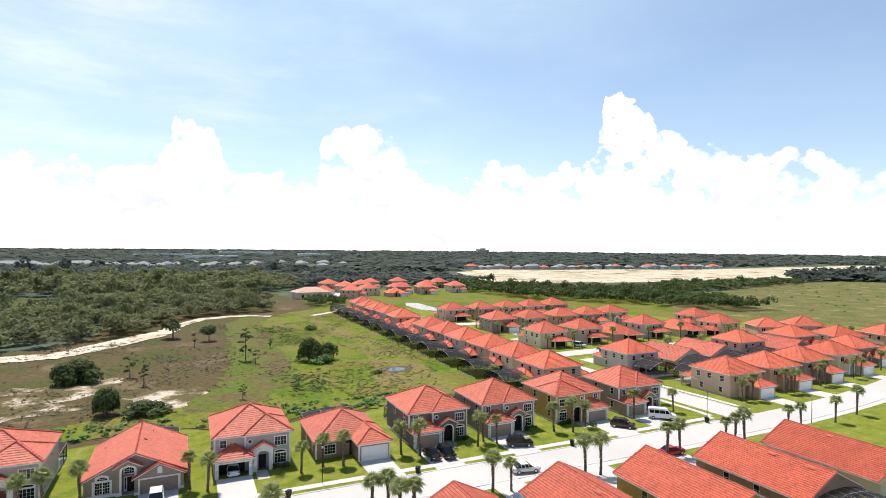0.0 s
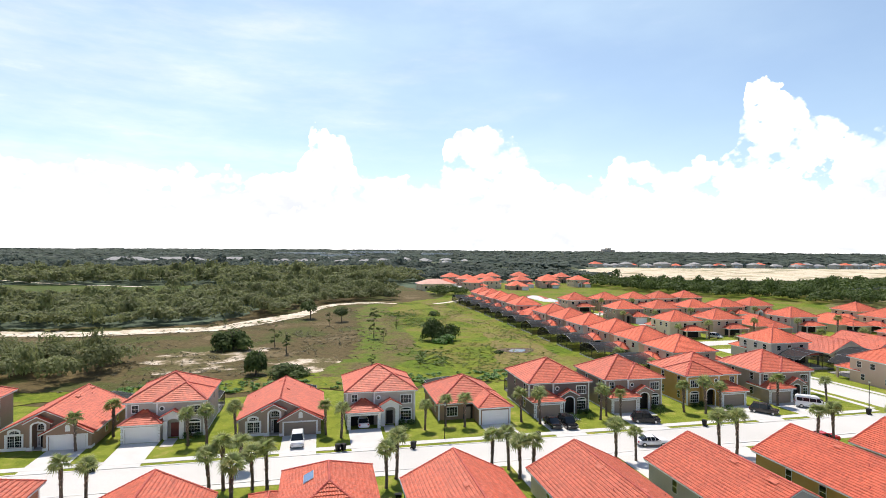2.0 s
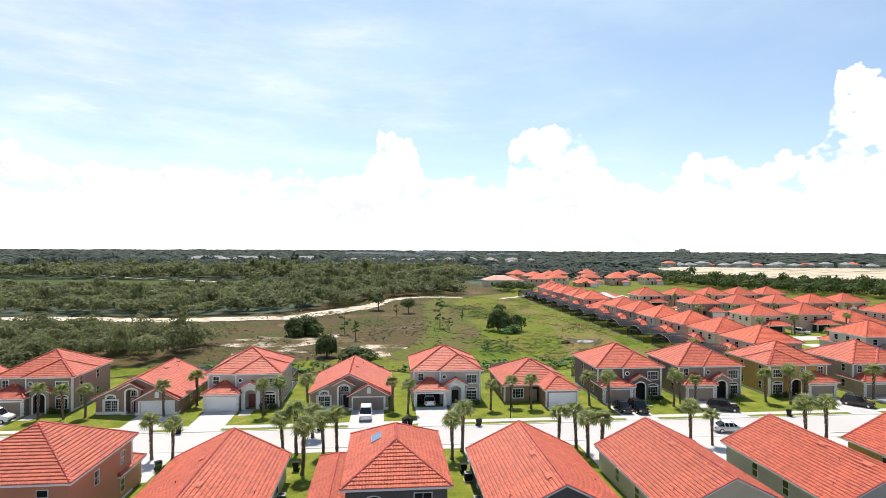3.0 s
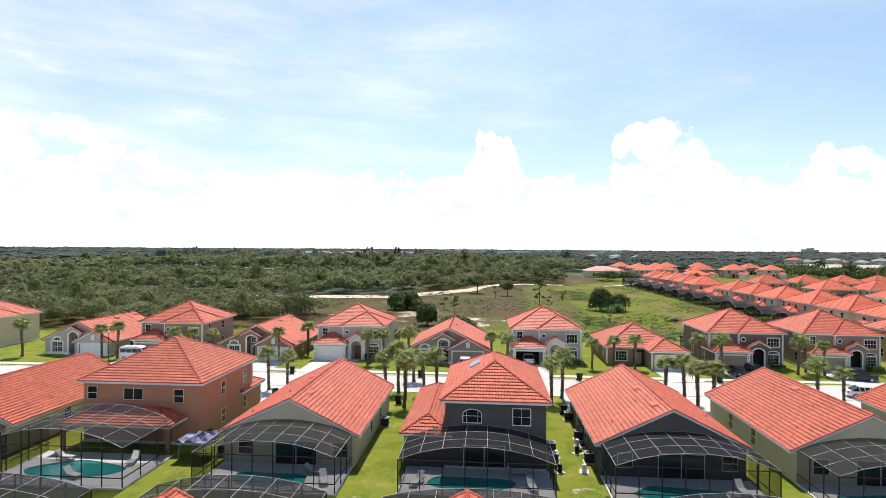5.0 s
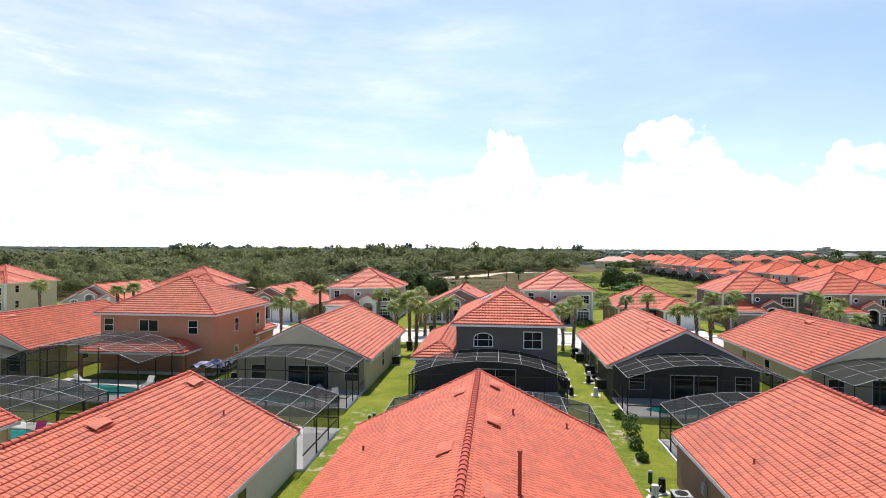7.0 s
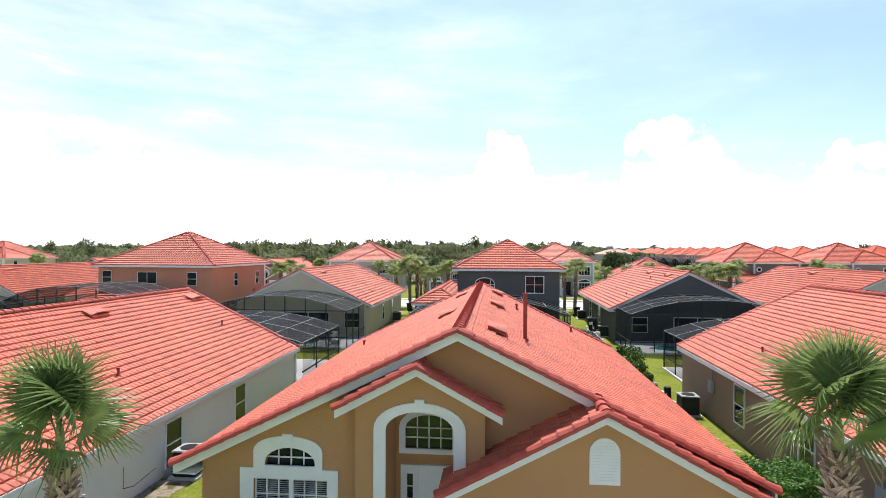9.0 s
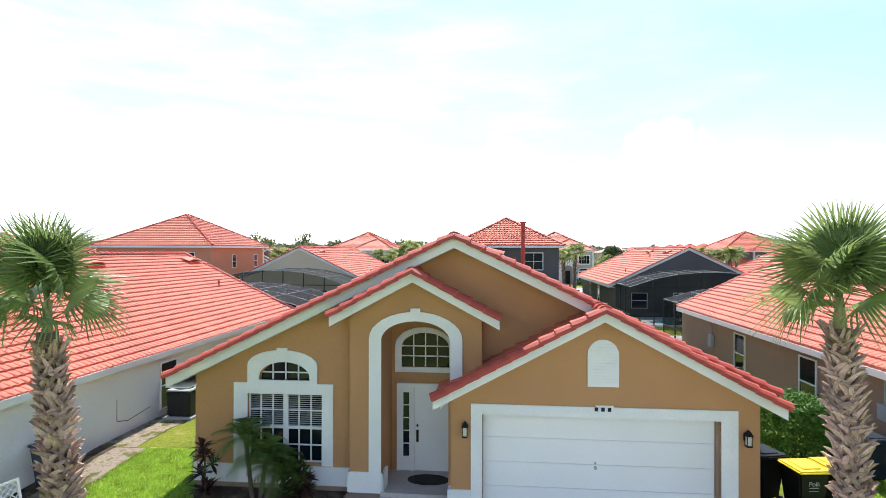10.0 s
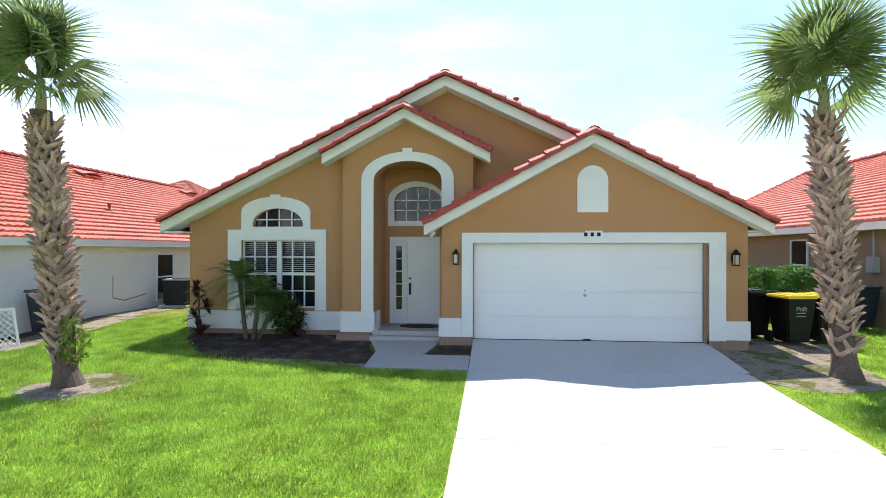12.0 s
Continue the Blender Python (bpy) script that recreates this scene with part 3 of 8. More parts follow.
# ---------------------------------------------------------------- far cloud band
def cloud_band():
    """A distant band of sky: cumulus banks on the horizon and thin high cloud, clear in between; carried on unseen all
    round as fill light.
    """
    # Banks below -50 and above 66 degrees are unseen, added to brighten shaded fronts.
    tops = ((-135, 9.0), (-110, 8.0), (-80, 7.5), (-50, 8.5), (-44, 11.5), (-38, 12.0), (-33, 9.5), (-28, 8.2), (-22, 8.4), (-14, 8.4), (-6, 8.2), (-2.6, 8.4), (-1.6, 9.8), (-1.2, 12.9), (1.8, 12.7), (3.0, 10.8), (3.9, 8.6), (7, 8.0), (10.6, 8.0),
            (12.0, 8.6), (12.6, 12.2), (14, 13.4), (18.6, 13.3), (20.4, 11.4), (21.6, 9.4), (23.0, 7.6), (25.5, 7.0), (28.2, 7.8), (29.2, 9.6), (32.7, 9.6), (33.6, 8.6), (36, 8.7), (39, 9.8), (40.2, 11.4), (40.9, 16.3), (42.4, 16.9),
            (43.4, 16.2), (44.2, 14.6), (46, 13.8), (47.2, 12.5), (49.3, 10.6), (50.3, 10.4), (53.3, 10.2), (56.5, 9.9), (60.0, 8.8), (62, 7.8), (66, 7.0), (90, 8.0), (120, 9.5), (150, 8.0), (180, 10.0), (205, 8.0), (225, 9.0))
    az0, az1, el0, el1, st = -135.0, 225.0, -0.4, 27.0, 0.5
    na, ne = int((az1 - az0) / st) + 1, int((el1 - el0) / st) + 1
    az = np.linspace(az0, az1, na)
    el = np.linspace(el0, el1, ne)
    A, E = np.meshgrid(az, el)
    R = 4600.0
    ra, re_ = np.radians(A), np.radians(E)
    verts = np.stack((R * np.sin(ra), R * np.cos(ra), R * np.tan(re_) + 20), -1).reshape(-1, 3)
    top = np.interp(A, [t[0] for t in tops], [t[1] for t in tops])
    heap = np.clip((top - E) / 2.0 + 0.5, 0, 1.4)
    veil = np.clip(0.54 - np.minimum(np.abs(A - 0) * np.sign(A), 60) / 70.0, 0.12, 0.95) * np.clip(1.15 - np.abs(E - 13) / 24.0, 0, 1)
    i = np.arange(na * ne).reshape(ne, na)
    f = np.stack((i[:-1, :-1], i[:-1, 1:], i[1:, 1:], i[1:, :-1]), -1).reshape(-1, 4)
    m = bpy.data.materials.new("cloud_band")
    m.use_nodes = True
    ob = arrays("backdrop", verts, f, m)
    for name, values in (("heap", heap), ("veil", veil), ("azimuth", A), ("height", E)):
        at = ob.data.attributes.new(name, "FLOAT", "POINT")
        at.data.foreach_set("value", values.astype(np.float32).ravel())
    ob.data.polygons.foreach_set("use_smooth", [True] * len(f))
    nt = m.node_tree
    nt.nodes.clear()
    N, L = nt.nodes.new, nt.links.new

    def attr(name):
        n = N("ShaderNodeAttribute")
        n.attribute_name = name
        return n.outputs["Fac"]

    def math_(op, a, b=None, c=None, clamp=False):
        n = N("ShaderNodeMath")
        n.operation, n.use_clamp = op, clamp
        for k, v in enumerate((a, b, c)):
            if v is None:
                continue
            if isinstance(v, (int, float)):
                n.inputs[k].default_value = v
            else:
                L(v, n.inputs[k])
        return n.outputs[0]

    def ramp(v, a, b, lo=0.0, hi=1.0):
        n = N("ShaderNodeMapRange")
        n.interpolation_type = "SMOOTHSTEP"
        n.inputs["From Min"].default_value, n.inputs["From Max"].default_value = a, b
        n.inputs["To Min"].default_value, n.inputs["To Max"].default_value = lo, hi
        L(v, n.inputs["Value"])
        return n.outputs["Result"]

    def ramp2(v, a, width):
        return math_("DIVIDE", math_("SUBTRACT", v, a), width, clamp=True)

    def noise_(sx, sy, scale, detail=8, rough=0.55, shift=0.0):
        c = N("ShaderNodeCombineXYZ")
        L(math_("MULTIPLY", attr("azimuth"), sx), c.inputs[0])
        L(math_("MULTIPLY", attr("height"), sy), c.inputs[1])
        c.inputs[2].default_value = shift
        n = N("ShaderNodeTexNoise")
        n.inputs["Scale"].default_value, n.inputs["Detail"].default_value, n.inputs["Roughness"].default_value = scale, detail, rough
        L(c.outputs[0], n.inputs["Vector"])
        return n.outputs["Fac"]

    def billow(scale, shift):
        c = N("ShaderNodeCombineXYZ")
        L(attr("azimuth"), c.inputs[0])
        L(math_("MULTIPLY", attr("height"), 1.15), c.inputs[1])
        c.inputs[2].default_value = shift
        n = N("ShaderNodeTexVoronoi")
        n.feature = "SMOOTH_F1"
        n.inputs["Smoothness"].default_value = 0.25
        n.inputs["Scale"].default_value = scale
        n.inputs["Detail"].default_value, n.inputs["Roughness"].default_value = 3.0, 0.5
        L(c.outputs[0], n.inputs["Vector"])
        return n.outputs["Distance"]

    lump = billow(0.42, 2.0)
    puff = math_("ADD", math_("MULTIPLY", math_("SUBTRACT", 0.40, lump), 1.0), math_("MULTIPLY", math_("SUBTRACT", noise_(1, 1, 0.6, 6, 0.5, 4.0), 0.5), 0.75))
    edge = ramp(noise_(1, 1, 0.25, 3, 0.5, 31.0), 0.40, 0.65, 0.12, 0.40)
    heap_a = ramp2(math_("ADD", attr("heap"), puff), 0.45, edge)
    # the foot of the banks dissolves into white haze
    haze = ramp(attr("height"), 7.0, 0.8, 0.0, 0.9)
    streak = ramp(math_("ADD", noise_(0.35, 1.6, 0.22, 9, 0.62, 9.0), math_("MULTIPLY", attr("veil"), 0.40)), 0.56, 1.20)
    broad = math_("MULTIPLY", ramp(noise_(0.6, 1.0, 0.09, 5, 0.5, 15.0), 0.35, 0.65), math_("MULTIPLY", attr("veil"), 0.28))
    pale = math_("MULTIPLY", ramp(noise_(0.5, 1.3, 0.07, 6, 0.55, 40.0), 0.30, 0.70, 0.25, 0.55), ramp(attr("azimuth"), 15.0, 60.0, 1.0, 0.30))
    thin = math_("MAXIMUM", math_("MULTIPLY", math_("MAXIMUM", streak, broad), 0.64), pale)
    alpha = math_("MAXIMUM", math_("MAXIMUM", heap_a, haze), thin)
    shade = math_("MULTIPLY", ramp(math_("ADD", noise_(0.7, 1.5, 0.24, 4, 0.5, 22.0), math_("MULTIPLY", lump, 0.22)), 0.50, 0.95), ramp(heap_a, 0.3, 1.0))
    mx = N("ShaderNodeMix")
    mx.data_type = "RGBA"
    mx.inputs["A"].default_value, mx.inputs["B"].default_value = (1.0, 1.0, 1.0, 1), (0.56, 0.60, 0.64, 1)
    L(math_("MULTIPLY", shade, 0.9), mx.inputs["Factor"])
    em = N("ShaderNodeEmission")
    # thin high cloud takes a little of the sky's colour
    tint = N("ShaderNodeMix")
    tint.data_type = "RGBA"
    tint.inputs["A"].default_value = (0.55, 0.715, 0.79, 1)
    L(mx.outputs["Result"], tint.inputs["B"])
    L(math_("MAXIMUM", math_("MAXIMUM", heap_a, haze), math_("MULTIPLY", streak, 1.0)), tint.inputs["Factor"])
    L(tint.outputs["Result"], em.inputs["Color"])
    em.inputs["Strength"].default_value = 1.12
    tr = N("ShaderNodeBsdfTransparent")
    ms = N("ShaderNodeMixShader")
    L(alpha, ms.inputs["Fac"])
    L(tr.outputs[0], ms.inputs[1])
    L(em.outputs[0], ms.inputs[2])
    out = N("ShaderNodeOutputMaterial")
    L(ms.outputs[0], out.inputs["Surface"])
    tagged(ob, "bright cumulus clouds and thin veils over the horizon", "sky", kind="structure")


cloud_band()


# ---------------------------------------------------------------- ground
from mathutils.geometry import delaunay_2d_cdt


def fall(y):
    """The front gardens fall gently away from the houses towards the camera's street."""
    return -0.05 * (3.0 - max(y, -16.0)) if y < 3.0 else 0.0


def sheet(name, outline, z, material, label="", kind="structure", category="ground"):
    """A level sheet of ground cover with that outline."""
    n = len(outline)
    r = delaunay_2d_cdt([Vector(p) for p in outline], [(i, (i + 1) % n) for i in range(n)], [], 1, 1e-4)
    faces = []
    for f in r[2]:
        p, q, w = (r[0][i] for i in f)
        faces.append(tuple(f) if (q - p).cross(w - p) > 0 else tuple(f)[::-1])
    ob = raw(name, [(v.x, v.y, z + fall(v.y)) for v in r[0]], faces, material)
    return tagged(ob, label, category, kind=kind)


def ragged(outline, step=6.0, jitter=2.0, seed=1):
    """The outline with wandering edges, as ground covers have."""
    rnd = random.Random(seed)
    out = []
    for i in range(len(outline)):
        a, b = Vector(outline[i]), Vector(outline[(i + 1) % len(outline)])
        n = max(1, int((b - a).length / step))
        for k in range(n):
            p = a.lerp(b, k / n)
            out.append((p.x + rnd.uniform(-jitter, jitter), p.y + rnd.uniform(-jitter, jitter)))
    return out


def ribbon(name, line, width, z, material, label, category, thick=0.0):
    """A strip of that width along a centre line; thick: its edge stands up so much."""
    pts = [Vector(p) for p in line]
    smooth = []
    for i in range(len(pts) - 1):
        p0, p1, p2, p3 = pts[max(i - 1, 0)], pts[i], pts[i + 1], pts[min(i + 2, len(pts) - 1)]
        for k in range(6):
            t = k / 6
            smooth.append(0.5 * ((2 * p1) + (p2 - p0) * t + (2 * p0 - 5 * p1 + 4 * p2 - p3) * t * t + (3 * p1 - p0 - 3 * p2 + p3) * t ** 3))
    smooth.append(pts[-1])
    V, F = [], []
    for i, p in enumerate(smooth):
        d = (smooth[min(i + 1, len(smooth) - 1)] - smooth[max(i - 1, 0)]).normalized()
        n = Vector((-d.y, d.x))
        w = width if not callable(width) else width(i)
        for sgn in (1, -1):
            q = p + n * (sgn * w / 2)
            V.append((q.x, q.y, z))
            if thick:
                V.append((q.x, q.y, z - thick))
    k = 4 if thick else 2
    for i in range(len(smooth) - 1):
        a, b = i * k, (i + 1) * k
        if thick:
            F += [(a, a + 2, b + 2, b), (a + 1, a, b, b + 1), (a + 2, a + 3, b + 3, b + 2)]
        else:
            F.append((a, a + 1, b + 1, b))
    ob = raw(name, V, F, material)
    return tagged(ob, label, category, kind="structure")


# one sheet to the horizon, finer near the place
def ground_sheet():
    rings = [0, 60, 120, 200, 300, 450, 700, 1000, 1500, 2200, 3200, 4700]
    V, F = [(0, 0, -1.3)], []
    n = 48
    for r in rings[1:]:
        for i in range(n):
            a = 2 * math.pi * i / n
            V.append((r * math.cos(a), r * math.sin(a), -1.3 if r < 130 else -0.02))
    for i in range(n):
        F.append((0, 1 + i, 1 + (i + 1) % n))
    for k in range(len(rings) - 2):
        for i in range(n):
            a, b = 1 + k * n, 1 + (k + 1) * n
            F.append((a + i, b + i, b + (i + 1) % n, a + (i + 1) % n))
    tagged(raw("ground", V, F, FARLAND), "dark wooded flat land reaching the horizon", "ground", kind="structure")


ground_sheet()
sheet("ground_meadow", ragged([(-330, 106), (74, 106), (76, 330), (60, 430), (-10, 330), (-40, 215), (-330, 205)], 8, 2.5, 3), 0.06, SCRUB, "dry sandy scrub field with patchy brown grass", category="field")
sheet("ground_green", ragged([(-120, 107), (76, 107), (80, 320), (56, 300), (26, 262), (25, 214), (23, 160), (21, 138), (8, 126), (-40, 116), (-90, 118)], 3, 2.2, 5), 0.16, GREEN, "green rough grass behind the houses", category="field")
sheet("ground_mixed", ragged([(-2, 118), (14, 120), (27, 136), (31, 165), (33, 214), (33, 262), (44, 288), (30, 284), (18, 262), (16, 214), (12, 165), (8, 140)], 2.0, 1.8, 27), 0.19, MIX, "green grass breaking into brown scrub", category="field")
sheet("ground_berm", ragged([(70, 107), (80, 107), (82, 330), (78, 332), (66, 300), (68, 200)], 8, 0.8, 6), 0.22, GREEN, "mown green strip along the back fences", category="field")
sheet("ground_lots", [(-160, 3), (240, 3), (300, 60), (290, 150), (240, 190), (200, 262), (110, 300), (76, 300), (76, 109), (-160, 109)], 0.018, LAWN, "mown green lawns between the houses", category="lawn")
sheet("ground_front", [(-160, -60), (240, -60), (240, -16), (240, 3), (-160, 3), (-160, -16)], 0.018, LAWN, "mown green front lawns falling to the street", category="lawn")
sheet("ground_back_lots", [(76, 300), (110, 300), (200, 262), (240, 190), (290, 150), (330, 190), (345, 310), (300, 430), (205, 450), (90, 440), (70, 380)], 0.03, GREEN, "mown green land behind the houses", category="field")
sheet("ground_pasture", ragged([(300, 40), (900, 60), (900, 360), (620, 400), (330, 300), (250, 215), (292, 150)], 25, 6, 8), 0.08, MEADOW, "wide dry green pasture", category="field")
sheet("ground_sandfield", ragged([(250, 560), (330, 470), (620, 400), (900, 430), (1500, 520), (1500, 800), (820, 700), (520, 760), (420, 780)], 40, 12, 9), 0.5, SANDFIELD, "wide graded sand of a building site", category="ground")
sheet("ground_far_pasture", ragged([(-120, 850), (60, 780), (230, 800), (260, 960), (60, 1000), (-100, 980)], 30, 8, 10), 0.5, GREEN, "far bright green pasture", category="field")
sheet("ground_marsh", ragged([(-330, 330), (-90, 330), (-60, 400), (-90, 440), (-330, 470)], 12, 4, 11), 0.1, MARSH, "dark green marsh in the woods", category="field")
TRACK = blend_material("broken_sand", ((0.66, 0.58, 0.46), (0.52, 0.44, 0.33), (0.16, 0.14, 0.07)), 0.16, 1.2, thresholds=(0.50, 0.60), bump=0.8)
sheet("ground_track", ragged([(-330, 192), (-200, 196), (-119, 198), (-76, 190), (-48, 194), (-35, 196), (-24, 206), (-15, 219), (-5, 234), (2, 262), (10, 278), (20, 284), (30, 285), (40, 280), (41, 284), (30, 290), (18, 290), (6, 283), (-3, 266), (-9, 246), (-21, 231), (-29, 219), (-38, 206), (-52, 206), (-76, 201), (-119, 209), (-200, 207), (-330, 202)], 2.2, 0.9, 17), 0.24, TRACK, "pale broken sand along the edge of the woods", category="track")
sheet("ground_swale", ragged([(56, 112), (66, 112), (68, 190), (64, 230), (64, 285), (56, 285), (54, 215), (60, 190), (52, 150), (46, 126)], 4, 1.4, 19), 0.20, SWALE, "shallow brownish swale through the meadow", category="field")
ribbon("ground_trail", [(60, 276), (75, 290), (86, 310)], 3.5, 0.34, SAND, "pale sandy trail", "track")
ribbon("ground_far_track", [(-330, 570), (-260, 520), (-200, 470), (-120, 424)], 4.0, 0.3, SAND, "pale sandy track through the marsh", "track")
SANDY = blend_material("sandy_scrub", ((0.56, 0.48, 0.38), (0.26, 0.205, 0.13), (0.112, 0.094, 0.038)), 0.13, 1.4, thresholds=(0.425, 0.49), bump=0.8)
for k, (x, y, rx, ry) in enumerate(((-30, 147, 14, 10), (-3, 133, 9, 12), (-19, 156, 6, 7), (-28, 133, 10, 6), (-72, 146, 18, 9))):
    rnd = random.Random(k)
    pts = [(x + rx * (1 + rnd.uniform(-0.3, 0.2)) * math.cos(a), y + ry * (1 + rnd.uniform(-0.3, 0.2)) * math.sin(a)) for a in np.linspace(0, 2 * math.pi, 26)[:-1]]
    sheet("ground_sand_patch", ragged(pts, 1.5, 0.8, k), 0.10 + 0.012 * k, SANDY, "bare pale sand breaking through scrub", category="sand")

# streets, kerbs and pavements
MAIN = [(-170, 66.8), (-60, 66.8), (40, 66.8), (100, 67.2), (130, 68.5), (160, 72), (200, 80), (280, 98)]
SIDE = [(110, 69), (109.5, 85), (107, 110), (106, 140), (106, 200), (104, 300)]
ribbon("road", MAIN, 7.6, 0.03, STREET, "sun-bleached pale residential street", "road")
ribbon("road_side", SIDE, 8.0, 0.034, STREET, "sun-bleached pale side street", "road")
ribbon("road_cross", [(106, 142), (130, 144), (170, 143), (210, 128), (250, 110)], 7.0, 0.038, STREET, "sun-bleached pale cross street", "road")
sheet("road_close", [(94, 372), (112, 374), (122, 392), (124, 420), (112, 426), (100, 404)], 0.05, STREET, "sun-bleached paving of the far close", category="road")
ribbon("road_back", [(105, 222), (150, 220), (215, 215)], 7.0, 0.038, STREET, "sun-bleached pale back street", "road")
for off, a, b in ((5.9, -170, 103), (-4.9, -170, 200)):
    line = [(x, y + off) for x, y in ([(-170, 66.8), (-60, 66.8), (40, 66.8), (b, 67.2)] if b < 150 else MAIN[:-1])]
    ribbon("pavement", line, 1.4, 0.06, CONCRETE, "pale concrete pavement beside the street", "pavement", 0.05)
for off in (3.95, -3.95):
    line = [(x, y + off) for x, y in ([(-170, 66.8), (-60, 66.8), (40, 66.8), (102, 67.2)] if off > 0 else MAIN[:-1])]
    ribbon("kerb", line, 0.3, 0.09, CONCRETE, "low pale concrete kerb", "kerb", 0.09)
ribbon("kerb", [(114.2, 74), (113.6, 86), (111.2, 110)], 0.3, 0.09, CONCRETE, "low pale concrete kerb", "kerb", 0.09)
ribbon("pavement", [(115.8, 74), (115.2, 86), (112.8, 110)], 1.3, 0.06, CONCRETE, "pale concrete pavement beside the side street", "pavement", 0.05)
ribbon("pavement", [(103.6, 74), (103.2, 86), (101.2, 110), (100.4, 140), (100, 200)], 1.3, 0.06, CONCRETE, "pale concrete pavement beside the side street", "pavement", 0.05)


def drive(x, w, y0, y1, material=CONCRETE, label="pale concrete driveway"):
    ob = part("driveway", boxes((x - w / 2, x + w / 2, y0, y1, -0.05, 0.05)), material, None)
    return tagged(ob, label, "driveway", kind="structure")


# ---------------------------------------------------------------- houses
def rear_glass(house, x0, x1, y):
    """Sliding doors on a back wall that faces +y in the house's own frame."""
    g = part("sliding_door", boxes((x0, x1, y - 0.02, y + 0.04, 0.05, 0.1), (x0, x1, y - 0.02, y + 0.04, 2.1, 2.18), (x0, x0 + 0.07, y - 0.02, y + 0.04, 0.1, 2.1), (x1 - 0.07, x1, y - 0.02, y + 0.04, 0.1, 2.1), ((x0 + x1) / 2 - 0.04, (x0 + x1) / 2 + 0.04, y - 0.02, y + 0.05, 0.1, 2.1)), WHITE, house)
    part("pane", boxes((x0 + 0.07, x1 - 0.07, y, y + 0.02, 0.1, 2.1)), GLASS, g)


def roof_vent(parent, x, y, z, sgn, s, big=True):
    """A low hooded roof vent lying on a slope that falls away in x by sgn."""
    bm = bmesh.new()
    # a flat flashing, and on it a curved hood that opens down the slope
    w, l, h = (0.30, 0.55, 0.09) if big else (0.28, 0.45, 0.08)
    box(bm, -w * 0.7, w * 1.25, -l * 0.9, l * 0.9, 0.0, 0.07)
    k = 6
    low, high = [], []
    for i in range(k + 1):
        yy = -l + 2 * l * i / k
        zz = 0.075 + h * (1 - abs(2 * i / k - 1) ** 3)
        high.append(bm.verts.new((-w * 0.8, yy, 0.07)))
        low.append(bm.verts.new((w, yy, zz + 0.03)))
    lip = [bm.verts.new((w, v.co.y * 0.93, v.co.z - 0.045)) for v in low]
    deep = [bm.verts.new((w * 0.2, v.co.y, 0.075 + (v.co.z - 0.075) * 0.5)) for v in lip]
    for i in range(k):
        bm.faces.new((high[i], low[i], low[i + 1], high[i + 1]))
        bm.faces.new((low[i], lip[i], lip[i + 1], low[i + 1]))
        bm.faces.new((lip[i], deep[i], deep[i + 1], lip[i + 1]))
    ob = part("roof_vent", bm, TILE, parent)
    ob.matrix_basis = Matrix.Translation((x, y, z + 0.05)) @ Euler((0, sgn * math.atan(s), 0)).to_matrix().to_4x4() @ (Matrix.Identity(4) if sgn > 0 else Euler((0, 0, math.pi)).to_matrix().to_4x4())


def vent_pipe(parent, x, y, z, h, r=0.045):
    bm = rod(bmesh.new(), (0, 0, -0.1), (0, 0, h), r)
    rod(bm, (0, 0, h), (0, 0, h + 0.05), r * 1.5)
    rod(bm, (0, 0, 0.0), (0, 0, 0.06), r * 2.4, r * 1.3)
    ob = part("vent_pipe", bm, PIPE, parent)
    ob.location = (x, y, z)


